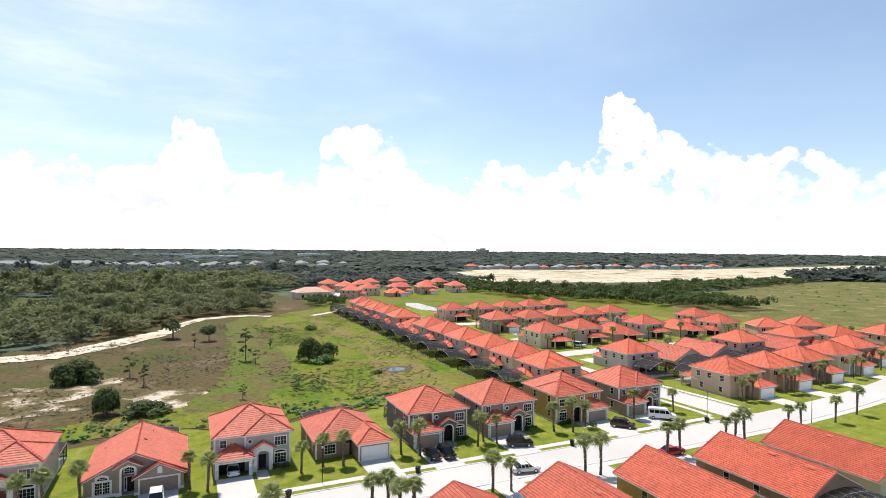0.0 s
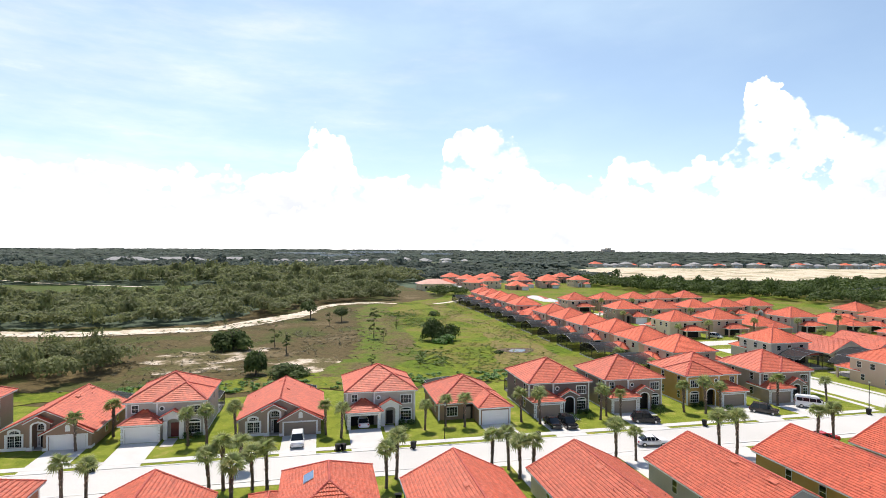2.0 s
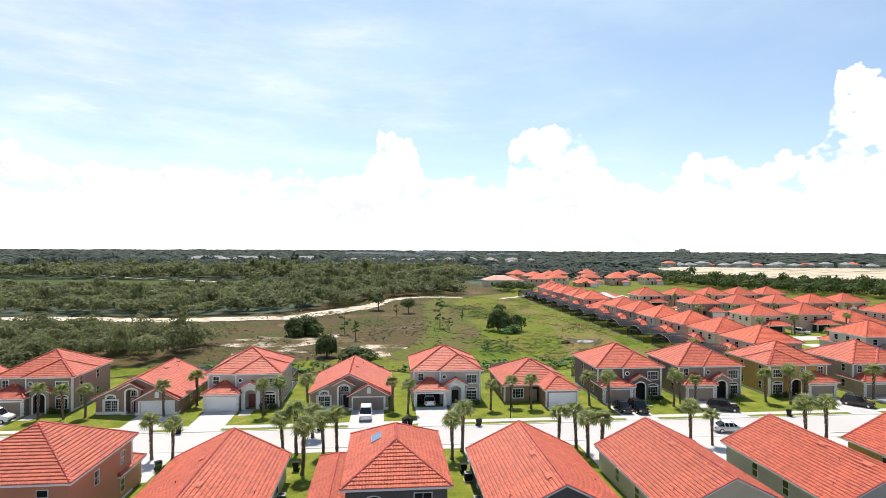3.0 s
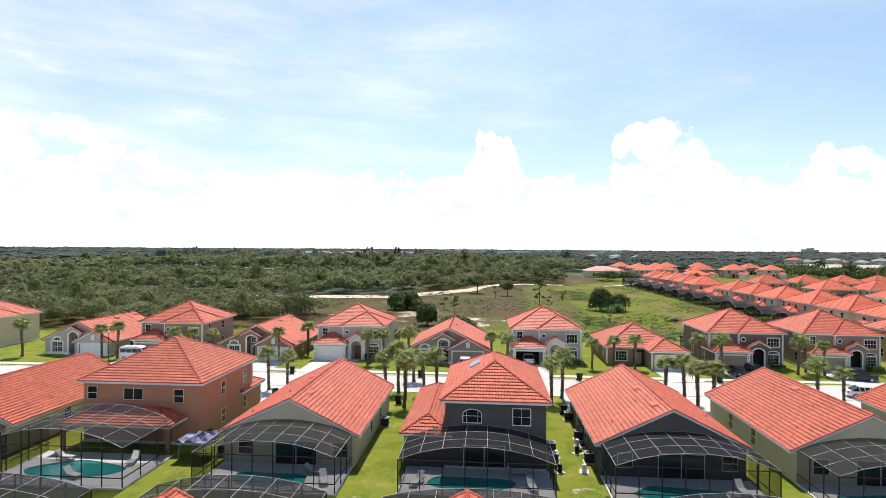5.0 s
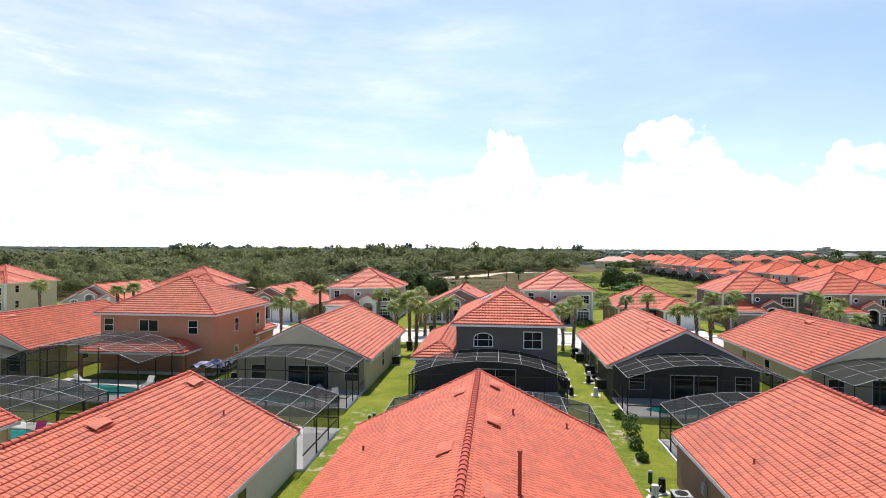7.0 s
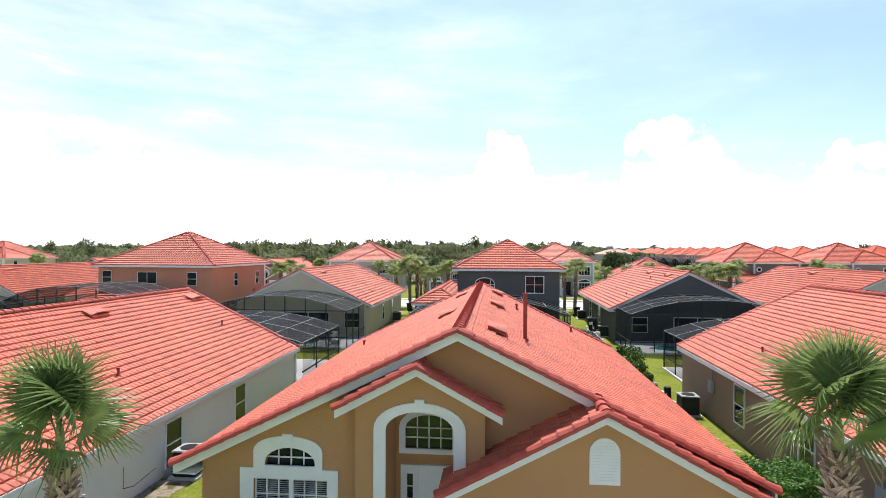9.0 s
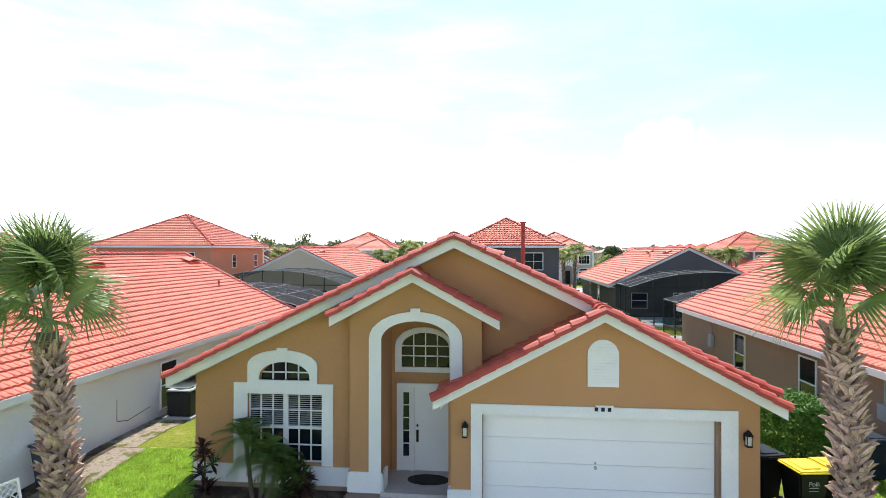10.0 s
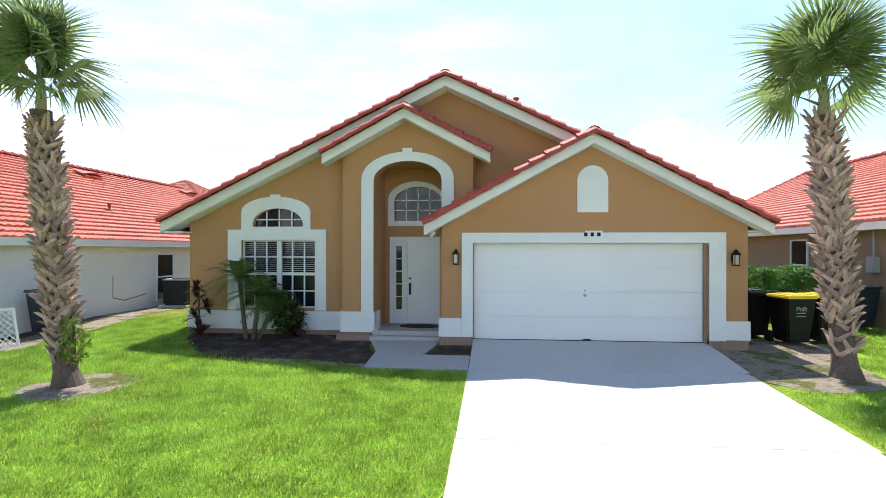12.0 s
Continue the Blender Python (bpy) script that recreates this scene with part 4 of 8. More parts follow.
def gable_house(m, wall, label, length=17.6, detail=1, half=6.85, side_windows=(6.0, 10.9), door=None, front=True, near=False, group="houses in the street", rear_cage=True, body_half=6.35):
    """A one-storey house with its ridge running back from the street: a wide front gable, a gabled porch with an arch, and a garage gable.
    Its front looks along -y; the garage door's plane is y = 0."""
    W = STUCCO[wall]
    h = thing("house", m, label, "house", group)
    s, za = 0.485, 5.86
    ze = za - s * half
    L = length
    apart = near
    bh = body_half
    # shell
    if front:
        top = lambda x: za - s * abs(x) - 0.16
        part("front_wall", panel([[(-bh, 0), (-2.45, 0), (-2.45, top(-2.45)), (-bh, top(-bh))], arch(-4.75, -3.5, 2.42, 2.52, 0.42), rect(-5.03, -3.2, 0.55, 2.18)][:3], 0.9, 0.2), W, h)
        part("gable_wall", panel([[(-2.45, 4.06), (0.45, 4.06), (0.45, 2.8), (bh * 0.5, 2.6), (bh, 2.4), (bh, top(bh)), (0, top(0)), (-2.45, top(-2.45))]], 1.0, 0.15), W, h)
        # porch with its arched opening
        part("porch_wall", panel([[(-2.45, 0), (-1.72, 0), (-1.72, 3.55)] + [(-0.93 + 0.79 * math.cos(math.pi * (1 - i / 14)), 3.55 + 0.44 * math.sin(math.pi * (1 - i / 14))) for i in range(15)][1:-1] + [(-0.14, 3.55), (-0.14, 2.3), (0.58, 2.3), (0.58, 4.15), (-0.95, 4.95), (-2.45, 4.15)]], 0.6, 0.35), W, h)
        each("porch_side", ((-2.45, -2.25, 0.95, 2.0, 0, 4.1), (0.38, 0.58, 0.95, 2.0, 2.3, 4.1), (-1.9, -1.72, 0.95, 2.0, 0.0, 4.0), (-0.14, 0.02, 0.2, 2.0, 0.0, 2.45), (-0.14, 0.02, 0.95, 2.0, 2.45, 4.0), (-1.8, 0.0, 0.95, 2.0, 4.0, 4.1),), W, h)
        part("entry_wall", panel([rect(-1.8, -0.07, 0.1, 4.05), rect(-1.50, -0.14, 0.1, 2.2), arch(-1.47, -0.27, 2.68, 3.18, 0.36)], 1.9, 0.15), W, h)
        # garage front
        part("garage_wall", panel([[(-0.07, 0), (0.6, 0), (0.6, 2.11), (5.5, 2.11), (5.5, 0), (6.27, 0), (6.27, 2.5), (3.1, 4.17), (-0.07, 2.5)]], 0.0, 0.2), W, h)
        each("side_wall", ((-bh, -bh + 0.2, 1.1, L - 0.3, -0.45, ze + 0.1), (bh - 0.28, bh - 0.08, 0.2, L - 0.3, -0.45, ze + 0.1),), W, h)
    else:
        each("side_wall", ((-bh, -bh + 0.2, 0.6, L - 0.3, 0, ze + 0.1), (bh - 0.2, bh, 0.6, L - 0.3, 0, ze + 0.1),), W, h)
        part("front_wall", panel([[(-bh, 0), (bh, 0), (bh, ze + 0.1), (0, za - 0.2), (-bh, ze + 0.1)]], 0.6, 0.2), W, h)
    part("back_wall", panel([[(-bh, 0), (bh, 0), (bh, ze + 0.1), (0, za - 0.2), (-bh, ze + 0.1)]], L - 0.3, 0.2), W, h)
    part("slab", boxes((-bh + 0.1, bh - 0.15, 1.0, L - 0.2, 0.0, 0.07)), FOOTING, h)
    # roofs
    y0 = 0.45 if front else 0.2
    gable_roof(h, -0.05, -half, half, y0, L, za, s, detail, apart=apart)
    for xe in (-half, half):
        part("eave_board", boxes((xe - 0.02 if xe < 0 else xe - 0.04, xe + 0.04 if xe < 0 else xe + 0.02, y0 + 0.05, L, ze - 0.19, ze + 0.0), (min(xe, xe * 0.92), max(xe, xe * 0.92), y0 + 0.05, L, ze - 0.19, ze - 0.16)), WHITE, h)
    caps(h, (-half, L - 0.02, ze), (-0.05, L - 0.02, za), 0.10, 0.36)
    caps(h, (half, L - 0.02, ze), (-0.05, L - 0.02, za), 0.10, 0.36)
    rake_board(h, -0.05, -half, half, L - 0.08, za, s, 0.235, 0.05, z_drop=-0.035)
    rake_board(h, -0.05, -half, half if not front else 3.0, y0 + 0.02, za, s, 0.235, 0.05, z_drop=-0.035)
    if front:
        part("gable_soffit", panel([[(-half, ze - 0.165), (-0.05, za - 0.165), (2.6, za - 0.165 - s * 2.65), (2.6, za - 0.196 - s * 2.65), (-0.05, za - 0.196), (-half, ze - 0.196)]], y0 + 0.07, 0.52), WHITE, h)
        gs, gz = 0.535, 4.33
        gable_roof(h, 3.1, -0.42, 6.62, -0.42, 1.15, gz, gs, detail, apart=apart)
        rake_board(h, 3.1, -0.42, 6.62, -0.40, gz, gs, 0.22, 0.05, z_drop=-0.035)
        part("gable_soffit", panel([[(-0.42, gz - gs * 3.52 - 0.15), (3.1, gz - 0.15), (6.62, gz - gs * 3.52 - 0.15), (6.62, gz - gs * 3.52 - 0.18), (3.1, gz - 0.18), (-0.42, gz - gs * 3.52 - 0.18)]], -0.35, 0.36), WHITE, h)
        ps, pz = 0.535, 5.08
        gable_roof(h, -0.95, -2.83, 0.97, 0.18, 1.9, pz, ps, detail, apart=apart, back=0.6)
        rake_board(h, -0.95, -2.83, 0.97, 0.20, pz, ps, 0.22, 0.05, z_drop=-0.035)
        part("gable_soffit", panel([[(-2.83, pz - ps * 1.88 - 0.15), (-0.95, pz - 0.15), (0.97, pz - ps * 1.92 - 0.15), (0.97, pz - ps * 1.92 - 0.18), (-0.95, pz - 0.18), (-2.83, pz - ps * 1.88 - 0.18)]], 0.25, 0.36), WHITE, h)
        gabled_facade(h, near, door or DOORWHITE)
    # back of the house
    rear_glass(h, -2.6, 1.2, L - 0.1)
    for x in (-4.6, 3.9):
        e = pane_on(h, Matrix.Translation((x, L - 0.1, 0.9)) @ Euler((0, 0, math.pi)).to_matrix().to_4x4(), 1.2, 1.2)
    for y in side_windows:
        pane_on(h, Matrix.Translation((-bh, y, 0.75)) @ Euler((0, 0, -math.pi / 2)).to_matrix().to_4x4(), 0.9, 1.5)
        pane_on(h, Matrix.Translation((bh - (0.08 if front else 0), y, 0.75)) @ Euler((0, 0, math.pi / 2)).to_matrix().to_4x4(), 0.9, 1.5)
    for y, sg in (((3.5, 1), (10.4, 1), (16.4, 1), (7.0, -1), (14.8, -1)) if near else ((11.5, 1), (19.0, 1), (14.6, -1)) if wall == "pale" else ((15.4, 1), (9.6, 1)) if wall in ("grey", "brown", "slate") else ((14.6, -1), (8.2, 1))):
        x = 0.62 * sg + (0.15 if sg > 0 else -0.15)
        roof_vent(h, x, y, za - s * abs(x), sg, s)
    for x, y in ((4.3, 8.1), (3.3, 17.4)) if wall == "pale" else ((4.4, 15.4), (-5.0, 12.0), (1.7, 13.0)):
        vent_pipe(h, x, y, za - s * abs(x), 0.22)
    if near:
        vent_pipe(h, 1.67, 4.55, za - s * 1.67, 1.35, 0.06)
    elif front and detail == 3 and wall != "pale":
        vent_pipe(h, 2.0, 5.6, za - s * 2.0, 0.75, 0.06)
    return h


def two_storey(m, wall, label, x0=-6.2, x1=5.3, y0=1.55, y1=13.4, detail=1, group="houses in the street", garage=None, door=None, lanai=False, front=True, roof=None, quoins=True, wins=True, tall=5.65):
    """A two-storey house with a hipped roof, a garage under a small hipped roof and a gabled porch with an arch; the front looks along -y."""
    W = STUCCO[wall]
    h = thing("house", m, label, "house", group)
    ze, o = tall, 0.45
    part("wall", boxes((x0, x1, y0, y1, 0, ze - 0.05)), W, h)
    hip_roof(h, x0 - o, x1 + o, y0 - o, y1 + o, ze, 0.53, detail, roof)
    each("base_band", ((x0 - 0.03, x1 + 0.03, y0 - 0.03, y1 + 0.03, 0, 0.3),), TRIM, h)
    if front:
        # a projecting bay carries the right half of the front, with its own hip
        part("bay_wall", boxes((-1.7, x1 + 0.02, y0 - 0.4, y0 + 0.1, 0, ze - 0.05)), W, h)
        hip_roof(h, -1.7 - o, x1 + o + 0.02, y0 - 0.4 - o, y0 + 7.0, ze + 0.02, 0.53, detail, roof, axis="y")
        # garage
        gx0, gx1 = x0 + 0.05, -0.75
        part("garage_wall", panel([[(gx0, 0), (gx0 + 0.5, 0), (gx0 + 0.5, 2.2), (gx1 - 0.5, 2.2), (gx1 - 0.5, 0), (gx1, 0), (gx1, 2.75), (gx0, 2.75)]], y0 - 2.35, 0.25), W, h)
        each("garage_side", ((gx0, gx0 + 0.2, y0 - 2.1, y0, 0, 2.75), (gx1 - 0.2, gx1, y0 - 2.1, y0, 0, 2.75),), W, h)
        part("garage_trim", panel([[(gx0 + 0.28, 0), (gx0 + 0.5, 0), (gx0 + 0.5, 2.2), (gx1 - 0.5, 2.2), (gx1 - 0.5, 0), (gx1 - 0.28, 0), (gx1 - 0.28, 2.42), (gx0 + 0.28, 2.42)]], y0 - 2.39, 0.05), TRIM, h)
        if garage == "open":
            # Dark sheet in place of the shade inside the open garage.
            part("garage_shade", boxes((gx0 + 0.2, gx1 - 0.2, y0 - 0.3, y0 - 0.2, 0, 2.7)), DARK, h)
        else:
            garage_door(h, gx0 + 0.5, gx1 - 0.5, y0 - 2.25, 2.2, garage or DOORWHITE)
        hip_roof(h, gx0 - 0.4, gx1 + 0.4, y0 - 2.8, y0 + 3.4, 2.85, 0.53, detail, roof, axis="y")
        if quoins:
            bm = bmesh.new()
            for x in (gx0 + 0.1, gx1 - 0.1):
                for k in range(6):
                    box(bm, x - (0.17 if k % 2 else 0.12), x + (0.17 if k % 2 else 0.12), y0 - 2.41, y0 - 2.33, 0.05 + k * 0.43, 0.42 + k * 0.43)
            tagged(part("quoin_strip", bm, TRIM, h), kind="stuff")
        # porch
        py, c, pw = y0 - 1.5, 0.95, y0 - 0.4
        head = [(c - 0.87 * math.cos(math.pi * i / 10), 2.6 + 0.6 * math.sin(math.pi * i / 10)) for i in range(1, 10)]
        part("porch_wall", panel([[(c - 1.5, 0), (c - 0.87, 0), (c - 0.87, 2.6)] + head + [(c + 0.87, 2.6), (c + 0.87, 0), (c + 1.5, 0), (c + 1.5, 3.5), (c, 4.3), (c - 1.5, 3.5)]], py, 0.3), TRIM if wall in ("grey", "pink") else W, h)
        each("porch_side", ((c - 1.5, c - 1.25, py + 0.3, pw, 0, 3.45), (c + 1.25, c + 1.5, py + 0.3, pw, 0, 3.45),), W, h)
        part("arch_trim", panel([[(c - 1.07, 0), (c - 0.87, 0), (c - 0.87, 2.6)] + head + [(c + 0.87, 2.6), (c + 0.87, 0), (c + 1.07, 0), (c + 1.07, 2.6)] + [(c + 1.07 * math.cos(math.pi * i / 10), 2.6 + 0.82 * math.sin(math.pi * i / 10)) for i in range(1, 10)] + [(c - 1.07, 2.6)]], py - 0.05, 0.07), TRIM, h)
        gable_roof(h, c, c - 1.9, c + 1.9, py - 0.3, pw + 0.05, 4.5, 0.53, detail, roof)
        rake_board(h, c, c - 1.9, c + 1.9, py - 0.28, 4.5, 0.53, 0.26, 0.05, z_drop=-0.035)
        part("door", boxes((c - 0.55, c + 0.55, pw - 0.08, pw, 0.1, 2.3)), door or DARK, h)
        # Shade under the porch painted as a dark sheet, except on grey walls.
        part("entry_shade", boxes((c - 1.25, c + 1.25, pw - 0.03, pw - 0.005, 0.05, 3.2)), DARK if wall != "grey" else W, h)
        # windows
        window(h, Matrix.Translation((3.75, y0 - 0.42, 3.45)), 1.75, 1.35, (4, 2), 0.14)
        window(h, Matrix.Translation((3.75, y0 - 0.42, 0.6)), 1.75, 1.5, (4, 3), 0.14)
        part("arch_head", panel([arch(2.7, 4.8, 2.24, 2.32, 0.45), arch(2.9, 4.6, 2.32, 2.34, 0.27)], y0 - 0.46, 0.05), TRIM, h)
        part("pane", panel([arch(2.88, 4.62, 2.31, 2.34, 0.28)], y0 - 0.43, 0.02), GLASS, h)
        window(h, Matrix.Translation((-4.9, y0 - 0.02, 3.95)), 0.9, 1.15, (2, 2), 0.1)
        bm = bmesh.new()
        bmesh.ops.create_cone(bm, cap_ends=True, segments=20, radius1=0.42, radius2=0.42, depth=0.08, matrix=Matrix.Translation((-0.95, y0 - 0.43, 4.55)) @ Euler((math.pi / 2, 0, 0)).to_matrix().to_4x4())
        o_ = part("round_window", bm, TRIM, h)
        bm = bmesh.new()
        bmesh.ops.create_cone(bm, cap_ends=True, segments=20, radius1=0.26, radius2=0.26, depth=0.03, matrix=Matrix.Translation((-0.95, y0 - 0.48, 4.55)) @ Euler((math.pi / 2, 0, 0)).to_matrix().to_4x4())
        part("pane", bm, GLASS, o_)
        each("corner_trim", ((-1.76, -1.54, y0 - 0.44, y0 - 0.1, 3.3, ze - 0.2), (x1 - 0.2, x1 + 0.06, y0 - 0.44, y0 - 0.1, 0, ze - 0.2), (x0 - 0.04, x0 + 0.2, y0 - 0.04, y0 + 0.25, 2.9, ze - 0.2)), TRIM, h)
    if lanai:
        hip_roof(h, x0 + 1.2, x1 + 0.2, y1 - 1.5, y1 + 3.2, 2.75, 0.42, detail, roof, axis="x")
        part("lanai_post", boxes((x1 - 0.2, x1 + 0.1, y1 + 2.6, y1 + 2.9, 0, 2.7)), W, h)
        part("lanai_post", boxes((x0 + 1.4, x0 + 1.7, y1 + 2.6, y1 + 2.9, 0, 2.7)), W, h)
    if wins:
        back = Euler((0, 0, math.pi)).to_matrix().to_4x4()
        pane_on(h, Matrix.Translation((x1 - 0.9, y1, 4.25)) @ back, 0.9, 1.2)
        pane_on(h, Matrix.Translation((0.7, y1, 4.3)) @ back, 1.9, 1.05)
        pane_on(h, Matrix.Translation((x0 + 2.1, y1, 4.1)) @ back, 0.9, 1.25)
        if not lanai:
            rear_glass(h, -2.0, 1.6, y1)
        left, right = Euler((0, 0, -math.pi / 2)).to_matrix().to_4x4(), Euler((0, 0, math.pi / 2)).to_matrix().to_4x4()
        for y in (y0 + 2.2, y0 + 7.4):
            for z in (3.8, 0.9):
                pane_on(h, Matrix.Translation((x0, y, z)) @ left, 0.8, 1.3)
                pane_on(h, Matrix.Translation((x1, y, z)) @ right, 0.8, 1.3)
    return h


def gabled_facade(h, near, door):
    """The trim, windows, doors and lamps of the gabled front."""
    # skirting band and footing
    each("base_band", ((-6.38, -2.42, 0.87, 0.92, 0.04, 0.48), (-2.5, -1.64, 0.56, 0.62, 0.05, 0.52), (-2.5, -2.44, 0.6, 0.92, 0.05, 0.52), (-1.70, -1.64, 0.56, 1.0, 0.05, 0.52), (-0.06, 0.358, -0.04, 0.02, 0.07, 0.47), (5.832, 6.31, -0.04, 0.02, 0.09, 0.48), (6.25, 6.31, 0.02, 1.2, 0.09, 0.48), (-0.14, -0.06, -0.04, 1.0, 0.07, 0.47),), TRIM, h)
    each("footing", ((-6.36, -2.45, 0.885, 1.05, -0.45, 0.04), (-2.47, -1.66, 0.585, 0.95, -0.45, 0.05), (-0.08, 0.6, -0.015, 0.15, -0.45, 0.07), (5.5, 6.28, -0.015, 0.15, -0.45, 0.09), (-0.13, -0.07, 0.0, 0.6, -0.45, 0.0), (6.2, 6.285, 0.15, 1.1, -0.45, 0.09)), FOOTING, h)
    # garage door and its trim
    part("garage_trim", panel([[(0.36, 0.07), (0.6, 0.07), (0.6, 2.10), (5.5, 2.10), (5.5, 0.07), (5.83, 0.07), (5.83, 2.32), (3.34, 2.32), (3.34, 2.36), (2.98, 2.36), (2.98, 2.32), (0.36, 2.32)]], -0.04, 0.06), TRIM, h)
    g = garage_door(h, 0.61, 5.44, 0.16, 2.10, door)
    each("jamb", ((5.44, 5.5, 0.1, 0.24, 0, 2.1), (0.56, 0.61, 0.1, 0.24, 0, 2.1),), FOOTING, h)
    if near:
        part("handle", boxes((2.95, 3.12, 0.12, 0.16, 0.02, 0.045)), BLACKMETAL, g)
        part("lock", rod(bmesh.new(), (3.0, 0.13, 0.98), (3.0, 0.165, 0.98), 0.035, n=12), GREYPLASTIC, g)
        part("lock", rod(bmesh.new(), (3.0, 0.14, 1.08), (3.0, 0.165, 1.08), 0.022, n=12), GREYPLASTIC, g)
        part("weather_seal", boxes((0.61, 5.44, 0.15, 0.19, 0.0, 0.012)), BLACKMETAL, g)
        # plain bars where the house number stands
        for x in (2.985, 3.12, 3.255):
            part("number_bar", boxes((x - 0.035, x + 0.035, -0.055, -0.038, 2.24, 2.32)), BLACKMETAL, h)
    # arched louvre in the garage gable
    v = part("louvre", panel([arch(2.81, 3.45, 2.75, 3.42, 0.32)], -0.045, 0.06), WHITE, h)
    if near:
        bm = bmesh.new()
        for k in range(13):
            z = 2.82 + k * 0.066
            wz = 0.27 if z < 3.42 else 0.27 * math.sqrt(max(0.05, 1 - ((z - 3.42) / 0.3) ** 2))
            box(bm, 3.13 - wz, 3.13 + wz, -0.06, -0.044, z, z + 0.03)
        part("slat", bm, WHITE, v)
    # porch arch trim
    c = -0.93
    ot = [(c + 1.07 * math.cos(math.pi * (1 - i / 16)), 3.58 + 0.62 * math.sin(math.pi * (1 - i / 16))) for i in range(17)]
    it = [(c + 0.79 * math.cos(math.pi * i / 16), 3.55 + 0.44 * math.sin(math.pi * i / 16)) for i in range(17)]
    part("arch_trim", panel([[(c - 1.07, 0.5)] + ot + [(c + 1.07, 2.4), (c + 0.79, 2.4)] + it + [(c - 0.79, 0.5)]], 0.55, 0.06), TRIM, h)
    part("keystone", boxes((c - 0.11, c + 0.11, 0.54, 0.62, 4.1, 4.28)), TRIM, h)
    # front window: arched head over a pair of sashes
    t = part("window_trim", panel([[(-5.37, 0.5), (-5.03, 0.5), (-5.03, 2.18), (-3.2, 2.18), (-3.2, 0.5), (-2.93, 0.5), (-2.93, 2.43), (-3.32, 2.43)] + [(-4.175 + 0.855 * math.cos(math.pi * i / 14), 2.86 + 0.36 * math.sin(math.pi * i / 14)) for i in range(0, 15)] + [(-5.03, 2.43), (-5.37, 2.43)], arch(-4.75, -3.5, 2.5, 2.58, 0.36)], 0.86, 0.06), TRIM, h)
    part("keystone", boxes((-4.3, -4.05, 0.84, 0.92, 3.1, 3.27)), TRIM, h)
    part("pane", boxes((-5.06, -3.17, 1.10, 1.12, 0.5, 2.22)), GLASS, t)
    part("pane", boxes((-4.78, -3.47, 1.02, 1.04, 2.45, 3.0)), GLASS, t)
    bm = bmesh.new()
    for x0, x1 in ((-5.03, -4.14), (-4.09, -3.2)):
        for i in range(4):
            x = x0 + (x1 - x0) * i / 3
            w = 0.035 if i in (0, 3) else 0.014
            box(bm, x - w, x + w, 0.965, 1.0, 0.55, 2.18)
        for i in range(5):
            z = 0.55 + 1.63 * i / 4
            w = 0.035 if i in (0, 2, 4) else 0.014
            box(bm, x0, x1, 0.962, 0.998, max(z - w, 0.55), min(z + w, 2.18))
    box(bm, -4.17, -4.06, 0.94, 1.0, 0.55, 2.18)
    for x in (-4.44, -4.125, -3.81):
        box(bm, x - 0.014, x + 0.014, 0.965, 1.0, 2.5, 2.94)
    box(bm, -4.75, -3.5, 0.965, 1.0, 2.66, 2.69)
    part("sash", bm, WHITE, t)
    if near:
        bm = bmesh.new()
        for x0, x1 in ((-5.0, -4.15), (-4.08, -3.23)):
            for k in range(16):
                z = 2.14 - k * 0.05
                box(bm, x0, x1, 1.03, 1.075, z, z + 0.008)
        b = part("blind", bm, BLIND, t, "white slatted blinds half lowered")
    # front door with sidelight, and the arched window over it
    d = part("door_frame", boxes((-1.58, -1.50, 1.82, 1.98, 0.1, 2.18), (-1.23, -1.13, 1.82, 1.98, 0.1, 2.18), (-1.58, -0.12, 1.82, 1.98, 2.18, 2.28), (-0.2, -0.12, 1.82, 1.98, 0.1, 2.18)), WHITE, h)
    part("door", boxes((-1.13, -0.2, 1.86, 1.92, 0.1, 2.18)), DOORWHITE if near else DARK, d)
    part("sidelight", boxes((-1.5, -1.42, 1.84, 1.9, 0.1, 2.18), (-1.27, -1.23, 1.84, 1.9, 0.1, 2.18), (-1.42, -1.27, 1.84, 1.9, 0.1, 0.45), (-1.42, -1.27, 1.84, 1.9, 2.05, 2.18), *((-1.42, -1.27, 1.85, 1.9, 0.45 + 0.32 * k - 0.012, 0.45 + 0.32 * k + 0.012) for k in range(1, 5))), WHITE, d)
    part("pane", boxes((-1.42, -1.27, 1.875, 1.89, 0.45, 2.05)), GLASS, d)
    if near:
        part("door_handle", boxes((-1.085, -1.03, 1.80, 1.86, 0.82, 1.12), (-1.08, -1.035, 1.80, 1.86, 1.2, 1.26), bevel=0.012), BLACKMETAL, d, "black lever handle and lock")
    u = part("window_trim", panel([arch(-1.63, -0.2, 2.55, 3.22, 0.46), arch(-1.47, -0.27, 2.68, 3.18, 0.36)], 1.86, 0.05), TRIM, h)
    part("pane", boxes((-1.47, -0.27, 1.95, 1.97, 2.68, 3.55)), GLASS, u)
    bm = bmesh.new()
    for x in (-1.17, -0.87, -0.57):
        box(bm, x - 0.014, x + 0.014, 1.91, 1.945, 2.68, 3.53)
    for z in (2.95, 3.2):
        box(bm, -1.47, -0.27, 1.91, 1.945, z - 0.014, z + 0.014)
    part("sash", bm, WHITE, u)
    part("porch_floor", boxes((-1.72, -0.14, 0.5, 1.95, -0.3, 0.1)), WALK, h)
    part("porch_step", boxes((-1.74, -0.1, 0.28, 0.5, -0.4, 0.0)), WALK, h)
    part("porch_plinth", boxes((-2.52, -1.745, 0.34, 0.58, -0.4, 0.02)), FOOTING, h)
